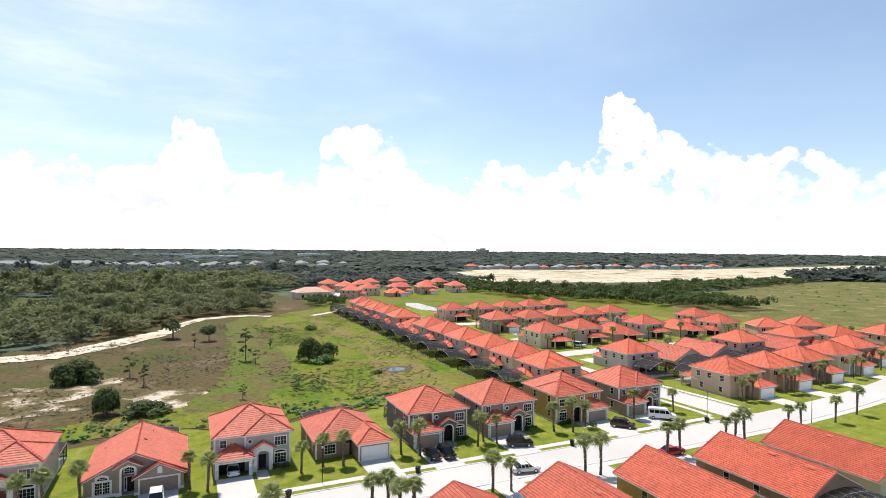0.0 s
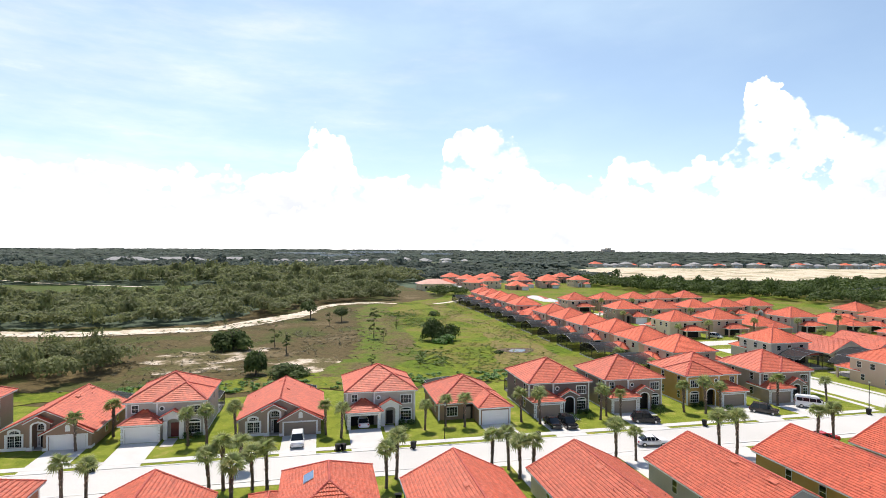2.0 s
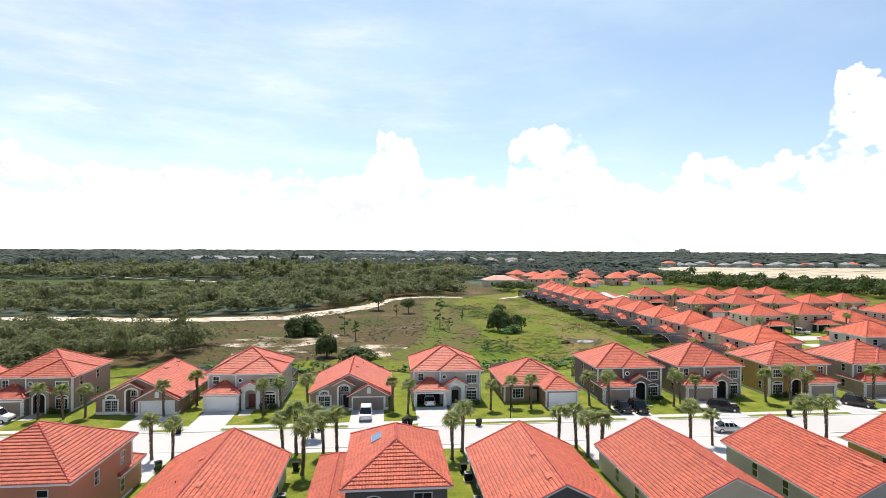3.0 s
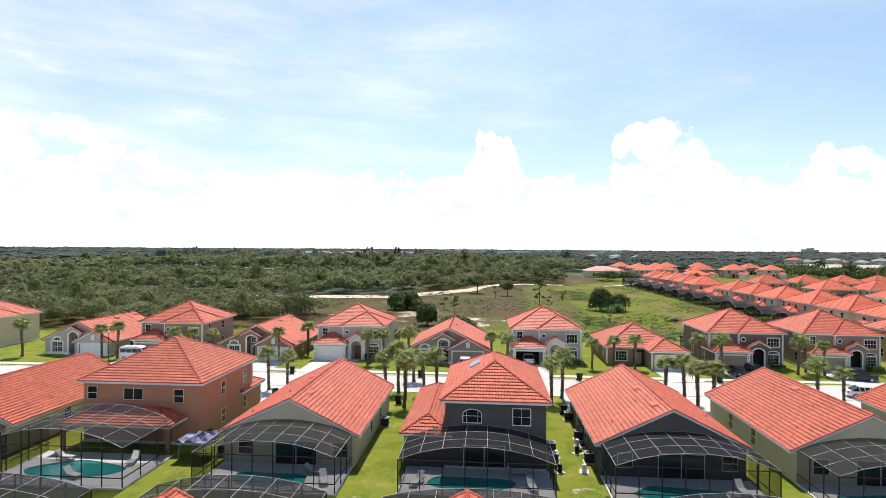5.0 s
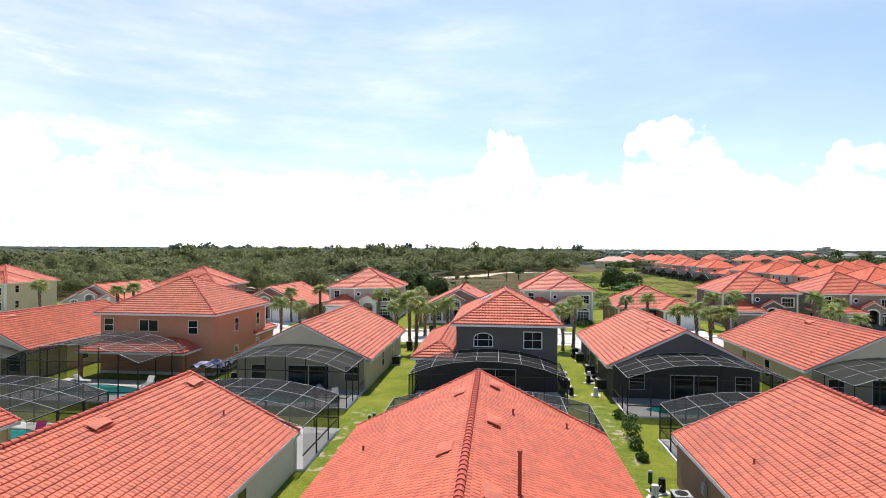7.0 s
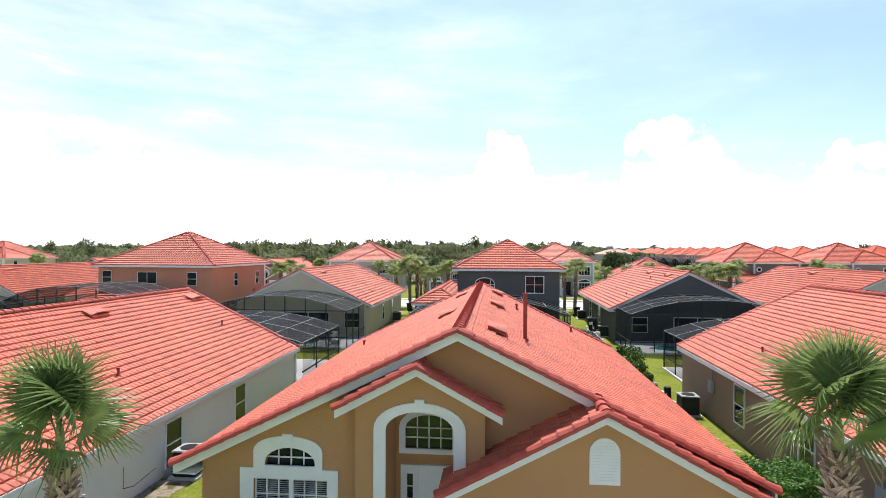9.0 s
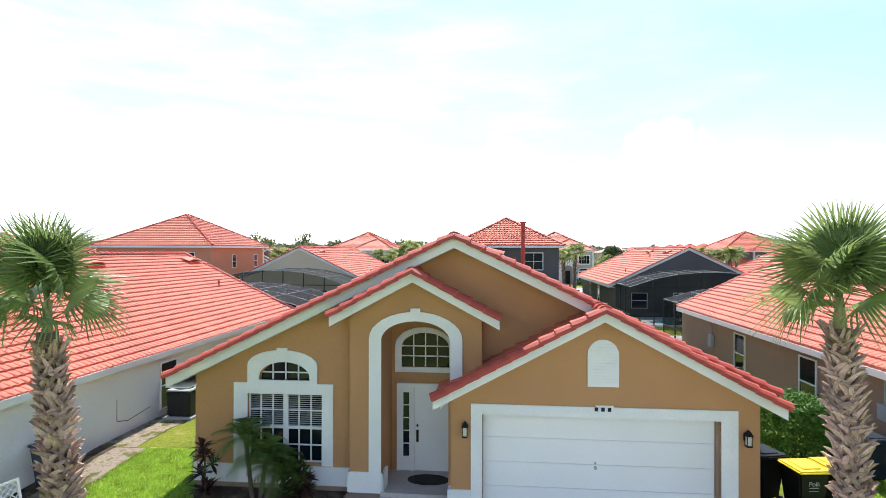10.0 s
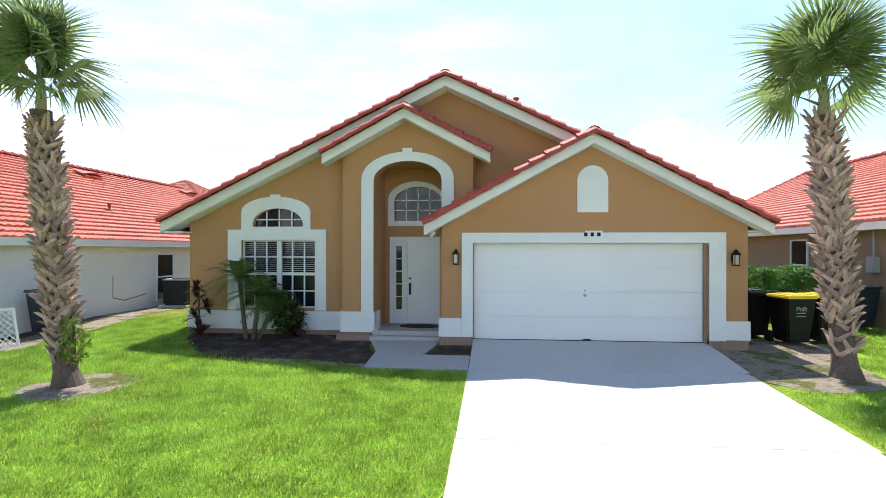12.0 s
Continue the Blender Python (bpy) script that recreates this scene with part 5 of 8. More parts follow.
    if near:
        for x in (0.24, 5.99):
            bm = boxes((x - 0.05, x + 0.05, -0.03, 0.0, 1.72, 1.84), (x - 0.055, x + 0.055, -0.19, -0.05, 1.63, 1.655), (x - 0.065, x + 0.065, -0.2, -0.04, 1.85, 1.875))
            for dx in (-0.045, 0.045):
                for yy in (-0.18, -0.06):
                    beam(bm, (x + dx, yy, 1.65), (x + dx, yy, 1.86), 0.012)
            bmesh.ops.create_cone(bm, cap_ends=True, segments=4, radius1=0.1, radius2=0.015, depth=0.1, matrix=Matrix.Translation((x, -0.12, 1.92)) @ Euler((0, 0, math.pi / 4)).to_matrix().to_4x4())
            beam(bm, (x, -0.02, 1.80), (x, -0.1, 1.96), 0.02)
            wl = part("wall_lamp", bm, BLACKMETAL, h, "dark bronze carriage lamp")
            part("lamp_glass", boxes((x - 0.04, x + 0.04, -0.165, -0.075, 1.66, 1.85)), LAMPGLASS, wl)
        bm = rod(bmesh.new(), (-0.25, -0.12, 2.28), (-0.25, -0.12, 2.34), 0.05, n=12)
        beam(bm, (-0.25, -0.12, 2.3), (-0.3, -0.2, 2.24), 0.05)
        part("security_lamp", bm, WHITE, h)


# ---------------------------------------------------------------- the houses in their rows
def turned(x, y, deg=0):
    return pose(x, y, 0, 0, 0, deg)


# row whose fronts face the camera at the end
gable_house(turned(0, 0), "tan", "single-storey tan stucco house with white trim and red tile roof", 18.2, 3, near=True)
gable_house(pose(-16.6, -2.0, -0.48), "pale", "single-storey off-white stucco house with red tile roof", 20.0, 3, half=6.5, side_windows=(8.2, 13.2))
gable_house(turned(16.9, 0.4), "brown", "single-storey brown stucco house with red tile roof", 18.0, 3, half=6.6)
gable_house(turned(-33.2, 0), "cream", "single-storey cream stucco house with red tile roof", 17.0, 2)
gable_house(turned(33.4, 0), "cream", "single-storey cream stucco house with red tile roof", 17.0, 2)

# row behind, fronts on the far street
for x, wall, lab in ((-16.4, "cream", "single-storey cream stucco house with red tile roof"), (16.5, "slate", "single-storey slate grey stucco house with red tile roof"), (32.2, "cream", "single-storey cream stucco house with red tile roof"), (48.4, "grey", "single-storey pale grey house with red tile roof"), (64.6, "yellow", "single-storey yellow ochre house with red tile roof"), (80.8, "brown", "single-storey dark brown house with red tile roof"), (97.0, "cream", "single-storey cream stucco house with red tile roof"), (-48.6, "cream", "single-storey cream stucco house with red tile roof")):
    gable_house(turned(x, 53.6, 180), wall, lab, 18.2, 2, half=6.4, front=False, body_half=5.9)
two_storey(turned(-32.6, 53.0, 180), "orange", "two-storey orange stucco house with red tile roof", -6.0, 5.8, 1.4, 13.6, 2, lanai=True, tall=6.05)
grey = two_storey(turned(0.6, 53.0, 180), "slate", "two-storey slate grey stucco house with a one-storey wing", -5.5, 3.2, 3.6, 17.0, 2, front=False, wins=False, tall=6.05)
back_turn = Euler((0, 0, math.pi)).to_matrix().to_4x4()
window(grey, Matrix.Translation((-3.4, 17.0, 4.0)) @ back_turn, 1.5, 1.4, (2, 2), 0.06)
aw = part("window", panel([arch(-0.85, 0.85, 0.0, 0.75, 0.5), arch(-0.78, 0.78, 0.07, 0.75, 0.43)], -0.05, 0.08), TRIM, grey)
aw.matrix_basis = Matrix.Translation((0.85, 17.0, 4.05)) @ back_turn
part("pane", panel([arch(-0.79, 0.79, 0.06, 0.75, 0.44)], -0.02, 0.02), GLASS, aw)
part("mullion", boxes((-0.5, -0.46, -0.045, -0.02, 0.07, 1.0), (0.46, 0.5, -0.045, -0.02, 0.07, 1.0), (-0.78, 0.78, -0.045, -0.02, 0.62, 0.66)), TRIM, aw)
rear_glass(grey, -2.0, 1.6, 17.0)
for y in (2.6, 5.8, 9.4, 13.2):
    for z in (3.9, 0.9):
        pane_on(grey, Matrix.Translation((-5.5, y, z)) @ Euler((0, 0, -math.pi / 2)).to_matrix().to_4x4(), 0.8, 1.3)
hip_roof(grey, 2.6, 7.2, 1.2, 17.2, 3.0, 0.5, 2)
hip_roof(grey, -6.0, 2.58, -0.6, 6.0, 2.95, 0.45, 2, axis="x")
part("garage_wall", boxes((-5.5, 2.55, -0.1, 3.6, 0, 2.85)), STUCCO["slate"], grey)
part("wing_wall", boxes((3.2, 6.8, 1.6, 16.8, 0, 2.9)), STUCCO["slate"], grey)

# row across the street
def hip_bungalow(m):
    """A one-storey house with hipped roofs and a garage wing on one side of its front."""
    W = STUCCO["brown"]
    h = thing("house", m, "single-storey brown house with a hipped red tile roof", "house", "houses in the street")
    part("wall", boxes((-6.0, 5.7, 2.2, 15.0, 0, 2.9)), W, h)
    part("garage_wall", boxes((0.3, 5.72, -1.6, 2.2, 0, 2.75)), W, h)
    hip_roof(h, -6.45, 6.15, 1.7, 15.5, 2.95, 0.52, 1)
    hip_roof(h, -0.15, 6.17, -2.1, 8.0, 2.97, 0.52, 1, axis="y")
    each("corner_trim", ((0.25, 0.5, -1.65, -1.3, 0, 2.7), (5.5, 5.77, -1.65, -1.3, 0, 2.7), (-6.05, -5.8, 2.15, 2.5, 0, 2.8)), TRIM, h)
    part("garage_trim", panel([[(0.72, 0), (0.9, 0), (0.9, 2.2), (5.2, 2.2), (5.2, 0), (5.38, 0), (5.38, 2.4), (0.72, 2.4)]], -1.66, 0.05), TRIM, h)
    garage_door(h, 0.9, 5.2, -1.64, 2.2, DOORWHITE)
    # The entry's shade is put in as a dark panel.
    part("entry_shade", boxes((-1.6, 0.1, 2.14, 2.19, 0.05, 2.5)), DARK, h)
    part("door", boxes((-1.25, -0.3, 2.08, 2.14, 0.1, 2.15)), DOORTAUPE, h)
    window(h, Matrix.Translation((-3.6, 2.18, 0.7)), 1.8, 1.5, (4, 3), 0.14)
    for y in (5.0, 10.0):
        pane_on(h, Matrix.Translation((-6.0, y, 0.9)) @ Euler((0, 0, -math.pi / 2)).to_matrix().to_4x4(), 0.9, 1.3)
    for x, y in ((-1.5, 7.2), (1.2, 9.4)):
        vent_pipe(h, x, y, 2.95 + 0.52 * (6.3 - abs(x + 0.15)) - 0.05, 0.3)
    return h


ROW = ((-54.5, "taupe", 2), (-22.2, "grey", 2), (11.5, "grey", 2), (43.9, "dark", 2), (58.9, "taupe", 2), (75.0, "yellow", 2), (92.6, "taupe", 2), (-95.5, "cream", 2), (-38.2, "brown", 1), (-5.2, "taupe", 1), (27.0, "brown", 1), (-70.5, "grey", 1), (-112.0, "cream", 1))
for x, wall, st in ROW:
    if st == 2:
        two_storey(turned(x, 81.5) @ Matrix.Diagonal((-1 if wall == "yellow" else 1, 1, 1, 1)), wall, "two-storey %s stucco house with red tile roof" % {"taupe": "taupe", "grey": "pale grey", "dark": "dark grey", "yellow": "yellow ochre", "cream": "cream"}[wall], detail=1, garage="open" if x == 11.5 else (DOORTAUPE if wall in ("taupe", "dark", "yellow") else DOORWHITE), door=DOORRED if x == -22.2 else None)
    elif x == 27.0:
        hip_bungalow(turned(x, 80.6))
    else:
        gable_house(turned(x, 79.6), wall, "single-storey %s stucco house with red tile roof" % wall, 16.4, 1, door=DOORTAUPE if x == -5.2 else DOORWHITE)

# streets further back
def simple_house(m, wall, w, d, st, label, group="houses further back", garage_side=1, lanai=True, detail=1):
    """A house of the streets behind: hipped main block, low garage wing and arched porch in front, low veranda roof behind."""
    W = STUCCO[wall]
    h = thing("house", m, label, "house", group)
    ze = 5.6 if st == 2 else 2.95
    s = 0.52
    part("wall", boxes((-w / 2, w / 2, -d / 2, d / 2, 0, ze)), W, h)
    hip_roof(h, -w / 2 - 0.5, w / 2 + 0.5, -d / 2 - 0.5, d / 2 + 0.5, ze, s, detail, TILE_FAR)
    gx = garage_side * (w / 2 - 2.9)
    part("garage_wall", boxes((gx - 2.8, gx + 2.8, -d / 2 - 3.4, -d / 2, 0, 2.75)), W, h)
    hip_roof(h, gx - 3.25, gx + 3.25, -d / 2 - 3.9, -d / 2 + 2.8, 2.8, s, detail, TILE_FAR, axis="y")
    garage_door(h, gx - 2.4, gx + 2.4, -d / 2 - 3.46, 2.2, DOORWHITE, 1)
    px = -garage_side * 1.6
    py = -d / 2 - 1.5
    part("porch_wall", panel([[(px - 1.4, 0), (px - 0.85, 0), (px - 0.85, 2.5)] + [(px - 0.85 * math.cos(math.pi * i / 8), 2.5 + 0.6 * math.sin(math.pi * i / 8)) for i in range(1, 8)] + [(px + 0.85, 2.5), (px + 0.85, 0), (px + 1.4, 0), (px + 1.4, 3.4), (px, 4.15), (px - 1.4, 3.4)]], py, 1.45), TRIM if wall in ("grey", "cream") else W, h)
    gable_roof(h, px, px - 1.8, px + 1.8, py - 0.3, -d / 2 + 0.05, 4.35, 0.53, detail, TILE_FAR, rake=False, caps_on=False)
    part("door", boxes((px - 0.8, px + 0.8, -d / 2 - 0.08, -d / 2 - 0.01, 0, 2.6)), DARK, h)
    if lanai:
        lx = -garage_side * w * 0.16
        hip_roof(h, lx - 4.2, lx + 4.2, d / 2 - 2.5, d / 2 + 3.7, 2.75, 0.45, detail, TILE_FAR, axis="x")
        for x in (lx - 3.8, lx + 3.8):
            part("post", boxes((x - 0.18, x + 0.18, d / 2 + 3.0, d / 2 + 3.36, 0, 2.7)), W, h)
        # Veranda shade given as a dark-coloured sheet on the back wall.
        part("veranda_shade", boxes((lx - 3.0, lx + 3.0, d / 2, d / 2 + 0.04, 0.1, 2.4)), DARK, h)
    turn = m.to_3x3()
    for nx, ny, rot, span in ((0, 1, math.pi, w), (1, 0, math.pi / 2, d), (-1, 0, -math.pi / 2, d)):
        if (turn @ Vector((nx, ny, 0))).y > 0.4:
            continue
        off = d / 2 if ny else w / 2
        for z in ((0.9, 3.6) if st == 2 else (0.9,)):
            for q in (-0.27, 0.22) if z < 2 else (-0.3, 0.02, 0.3):
                if ny and z < 2:
                    continue
                p = (q * span, off, z) if ny else (nx * off, q * span, z)
                pane_on(h, Matrix.Translation(p) @ Euler((0, 0, rot)).to_matrix().to_4x4(), 1.1 if z > 2 else 0.9, 1.25)
    if st == 2 and (turn @ Vector((0, -1, 0))).y < 0.4:
        for q in (-0.32, 0.32):
            pane_on(h, Matrix.Translation((q * w, -d / 2, 3.7)), 1.5, 1.25, TRIM)
    return h


COL = ("pink", "cream", "salmon", "grey", "taupe")
for k in range(12):
    simple_house(turned(88.2 + 0.3 * (k % 3), 111.5 + 15.6 * k, 90), COL[k % 5], 12.6, 11.2, 1 if k == 6 else 2, "%s-storey %s stucco house with red tile roof" % ("single" if k == 6 else "two", {"pink": "pink beige"}.get(COL[k % 5], COL[k % 5])), "houses along the side street", -1)
FAR = ((122, 118, 180, 2, "grey"), (126, 88, 0, 2, "pink"), (142, 89, 0, 2, "salmon"), (159, 91, 0, 2, "taupe"), (177, 93, 0, 2, "cream"), (171, 119, 180, 2, "pink"),
       (124, 199, 0, 2, "taupe"), (140, 198, 0, 2, "cream"), (122, 161, 180, 2, "cream"), (140, 163, 180, 2, "pink"), (157, 164, 180, 1, "salmon"), (173, 164, 180, 2, "grey"), (189, 202, 0, 2, "cream"), (157, 199, 0, 2, "pink"), (173, 200, 0, 2, "salmon"),
       (137, 238, 180, 2, "salmon"), (153, 239, 180, 2, "cream"), (168, 240, 180, 2, "pink"), (184, 242, 180, 2, "taupe"), (121, 238, 180, 2, "pink"), (190, 163, 180, 1, "cream"), (216, 176, 90, 2, "pink"), (206, 155, 90, 2, "cream"), (214, 139, -30, 2, "salmon"), (232, 136, -30, 2, "pink"), (216, 113, -20, 2, "cream"), (236, 108, -20, 2, "salmon"), (195, 98, 0, 2, "taupe"), (214, 90, 0, 1, "pink"), (200, 120, 0, 2, "salmon"))
for x, y, deg, st, wall in FAR:
    simple_house(turned(x, y, deg), wall, 11.6, 11.4 if st == 2 else 15.0, st, "%s-storey %s stucco house with red tile roof" % ("two" if st == 2 else "single", {"pink": "pink beige"}.get(wall, wall)))
for x, y, deg, st, wall in ((118, 330, 60, 2, "pink"), (140, 345, 90, 2, "cream"), (160, 330, 0, 1, "salmon"), (176, 352, 0, 2, "taupe"), (198, 345, 0, 2, "pink"), (128, 375, 30, 2, "salmon"), (150, 390, 0, 2, "cream"), (215, 372, 0, 2, "pink"), (186, 385, 0, 1, "salmon"), (236, 352, 0, 2, "cream"), (104, 368, 0, 1, "cream"), (168, 410, 0, 2, "pink"), (245, 400, 0, 2, "taupe"), (120, 405, 20, 2, "pink"), (205, 420, 0, 2, "salmon")):
    simple_house(turned(96 + (x - 104) * 0.78, y + 42, deg), wall, 13, 12, st, "%s-storey %s stucco house with red tile roof" % ("two" if st == 2 else "single", {"pink": "pink beige"}.get(wall, wall)), "houses round the far close", lanai=False, detail=0)
for x, y, wall in ((139, 126.5, "cream"), (155, 127.5, "salmon"), (187, 124.0, "taupe")):
    gable_house(turned(x, y, 180), wall, "single-storey %s stucco house with a gabled red tile roof" % wall, 16.5, 1, half=6.6, front=False, body_half=6.1, group="houses further back")
# a community building at the end of the field
hall = thing("hall", turned(80, 378, 8), "broad pale community building with a faded red roof", "building")
part("wall", boxes((-11, 11, -7, 7, 0, 4.5)), STUCCO["cream"], hall)
hip_roof(hall, -12, 12, -8, 8, 4.5, 0.4, 0, mat("faded_roof", (0.62, 0.36, 0.28), 0.8, (0.56, 0.32, 0.25), 0.2, 0.8))
for x in (-8, -4, 0, 4, 8):
    pane_on(hall, Matrix.Translation((x, -7, 1.0)), 1.6, 2.0)


# ---------------------------------------------------------------- pool cages behind the houses
def slab(loops, z, thick):
    """A level slab with its top at z, cut from outlines (x, y): the first is the edge, the rest are holes."""
    bm = panel(loops, 0, thick)
    bmesh.ops.transform(bm, matrix=Matrix(((1, 0, 0, 0), (0, 0, 1, 0), (0, -1, 0, z), (0, 0, 0, 1))), verts=bm.verts[:])
    bmesh.ops.recalc_face_normals(bm, faces=bm.faces[:])
    return bm


def kidney(cx, cy, rx, ry, seed):
    rnd = random.Random(seed)
    k1, k2 = rnd.uniform(0.1, 0.22), rnd.uniform(0, 6)
    return [(cx + rx * (1 + k1 * math.sin(2 * a + k2)) * math.cos(a), cy + ry * (1 + 0.8 * k1 * math.cos(3 * a + k2)) * math.sin(a)) for a in np.linspace(0, 2 * math.pi, 29)[:-1]]


def cage(x0, x1, y0, y1, h=2.6, rise=1.1, seed=0, pool=True, near=True, house_side=1, label="dark screened pool enclosure with a vaulted frame"):
    """A screened enclosure: posts, a vaulted frame across x, and mesh on roof and sides. house_side: +1 when the house stands at y1."""
    cx, cy = (x0 + x1) / 2, (y0 + y1) / 2
    t = thing("pool_cage", pose(cx, cy, 0), label, "pool enclosure", "pool enclosures")
    w, d = x1 - x0, y1 - y0
    n = 7 if near else 6
    xs = [-w / 2 + w * i / n for i in range(n + 1)]
    prof = [h + rise * (1 - abs(2 * i / n - 1) ** 2.2) for i in range(n + 1)]
    ya, yb = -d / 2, d / 2
    b = 0.036 if near else 0.06
    ys = [ya, ya + d * 0.34, ya + d * 0.68, yb] if near else [ya, yb]
    # Same bronze frame as the posts; sunlight on top is put into its colour.
    for y in ys:
        bm = bmesh.new()
        for i in range(n):
            beam(bm, (xs[i], y, prof[i]), (xs[i + 1], y, prof[i + 1]), b)
        bmesh.ops.remove_doubles(bm, verts=bm.verts[:], dist=0.02)
        part("arch_beam", bm, FRAME_PALE, t)
    for i in range(0, n + 1, 1 if near else 2):
        part("roof_beam", beam(bmesh.new(), (xs[i], ya, prof[i] + 0.01), (xs[i], yb, prof[i] + 0.01), b * 0.8), FRAME_PALE, t)
    # slanting brace lines of the roof
    out = ya if house_side > 0 else yb
    for i in range(0, n + 1, 1 if near else 2):
        part("post", boxes((xs[i] - 0.035, xs[i] + 0.035, out - 0.035, out + 0.035, 0, prof[i])), FRAME_D, t)
    for x in (xs[0], xs[-1]):
        for y in np.linspace(ya, yb, 4 if near else 3)[1:-1]:
            part("post", boxes((x - 0.035, x + 0.035, y - 0.035, y + 0.035, 0, h)), FRAME_D, t)
    part("rail", boxes((xs[0], xs[-1], out - 0.03, out + 0.03, 0.85, 0.92)), FRAME_D, t)
    part("rail", boxes((xs[0], xs[-1], out - 0.03, out + 0.03, h - 0.06, h)), FRAME_D, t)
    for x in (xs[0], xs[-1]):
        part("rail", boxes((x - 0.03, x + 0.03, ya, yb, 0.85, 0.92)), FRAME_D, t)
        part("rail", boxes((x - 0.03, x + 0.03, ya, yb, h - 0.06, h)), FRAME_D, t)
    V = [(xs[i], y, prof[i]) for i in range(n + 1) for y in (ya, yb)]
    raw("roof_screen", V, [(2 * i, 2 * i + 2, 2 * i + 3, 2 * i + 1) for i in range(n)], SCREEN_TOP if near else SCREEN_FAR, t)
    V = [(xs[i], out, z) for i in range(n + 1) for z in (0.05, prof[i])]
    raw("wall_screen", V, [(2 * i, 2 * i + 2, 2 * i + 3, 2 * i + 1) for i in range(n)], SCREEN, t)
    for x in (xs[0], xs[-1]):
        raw("side_screen", [(x, ya, 0.05), (x, yb, 0.05), (x, yb, h), (x, ya, h)], [(0, 1, 2, 3)], SCREEN, t)
    if not near:
        part("deck", boxes((-w / 2, w / 2, -d / 2, d / 2, 0.0, 0.16)), CONCRETE, t, "pale concrete deck")
        part("kick_wall", boxes((-w / 2, w / 2, out - 0.06, out + 0.06, 0.16, 0.5)), FRAME_PALE, t)
    if near:
        edge = [(x0 - 0.1, y0 - 0.1), (x1 + 0.1, y0 - 0.1), (x1 + 0.1, y1 + (0.0 if house_side > 0 else 0.1)), (x0 - 0.1, y1 + (0.0 if house_side > 0 else 0.1))]
        if pool:
            hole = kidney(cx - 0.4, cy - house_side * 0.35, w * 0.33, d * 0.27, seed)
            pd = part("pool_deck", slab([edge, hole], 0.14, 0.12), DECK, None)
            tagged(pd, "pale concrete pool deck", "pool deck", kind="structure")
            wv = bmesh.new()
            wv.faces.new([wv.verts.new((x, y, 0.05)) for x, y in hole])
            tagged(part("pool", wv, POOL, None), "turquoise swimming pool water", "pool", kind="structure")
        else:
            tagged(part("pool_deck", slab([edge], 0.14, 0.12), DECK, None), "pale concrete pool deck", "pool deck", kind="structure")
    return t


for k, (x0, x1, y0, y1, hs, h, rise) in enumerate(((-22.2, -10.7, 29.9, 35.5, 1, 2.95, 1.1), (-5.9, 6.3, 30.6, 36.0, 1, 2.75, 1.15), (10.7, 22.6, 30.4, 35.5, 1, 2.95, 1.1), (26.4, 38.2, 30.0, 35.5, 1, 2.9, 1.1), (-39.5, -27.6, 29.4, 36.4, 1, 3.3, 1.35), (42.6, 54.4, 30.0, 35.5, 1, 2.6, 1.0), (58.8, 70.6, 30.0, 35.5, 1, 2.6, 1.0), (75.0, 86.8, 30.0, 35.5, 1, 2.6, 1.0), (-54.0, -43.0, 30.0, 35.5, 1, 2.6, 1.0),
                                                   (-22.0, -9.9, 17.9, 25.0, -1, 2.5, 0.9), (-6.0, 7.0, 18.1, 24.8, -1, 2.4, 0.8), (11.6, 23.0, 18.3, 25.2, -1, 2.5, 0.9), (-39.0, -26.0, 17.0, 23.8, -1, 2.5, 0.9), (27.5, 39.0, 17.0, 24.0, -1, 2.5, 0.9))):
    cage(x0, x1, y0, y1, h, rise, k, house_side=hs)
for x, y1 in ((-5.2, 96.0), (27.0, 96.0), (-38.2, 96.0), (11.5, 94.9), (-22.2, 94.9), (43.9, 94.9), (58.9, 94.9), (75.0, 94.9), (92.6, 94.9)):
    cage(x - 5, x + 5.5, y1, y1 + 5.5, 2.5, 0.7, 0, near=False, house_side=-1, pool=False)


def side_cage(x, y):
    t = cage(-5.3, 5.3, -3.6, 3.6, 2.7, 1.5, 0, near=False, house_side=1, pool=False)
    t.matrix_basis = pose(x - 1.6, y, 0, 0, 0, -90)
    return t


for k in range(12):
    side_cage(77.6, 112.6 + 15.6 * k)
for x, y, w in ((122, 107.6, 10.5), (139, 106.2, 11.5), (155, 107.2, 11.5), (171, 108.6, 10.5), (187, 103.6, 11.5), (127, 98.2, 9.0), (160, 101.0, 9.0)):
    t = cage(-w / 2, w / 2, -3.4, 3.4, 2.7, 1.7, 0, near=False, house_side=1, pool=False)
    t.matrix_basis = pose(x, y, 0)

# ---------------------------------------------------------------- drives, walks and beds
def ramp_slab(name, outline, lift, thick, material, label, category):
    """A slab that follows the fall of the front garden."""
    bm = slab([outline], 0.0, thick)
    for v in bm.verts:
        v.co.z += lift(v.co.x, v.co.y)
    return tagged(part(name, bm, material, None), label, category, kind="structure")


# control joints cut the driveway into bays
for k, (ya, yb) in enumerate(((0.13, -1.86), (-1.872, -5.2), (-5.212, -8.6), (-8.612, -12.0), (-12.012, -16.0), (-16.012, -40.0))):
    ramp_slab("driveway", [(0.60 + 0.002 * k, ya), (5.50, ya), (5.54, yb), (0.61 + 0.004 * k, yb)], lambda x, y: 0.0 if y > -1.0 else fall(y) + 0.03, 0.12, CONCRETE, "wide sunlit pale concrete driveway", "driveway")
ramp_slab("walkway", [(-1.72, 0.29), (-0.14, 0.29), (-0.38, -0.98), (-1.36, -0.72)], lambda x, y: fall(y) + 0.06, 0.12, WALK, "grey concrete front walk bent to the driveway", "walkway")
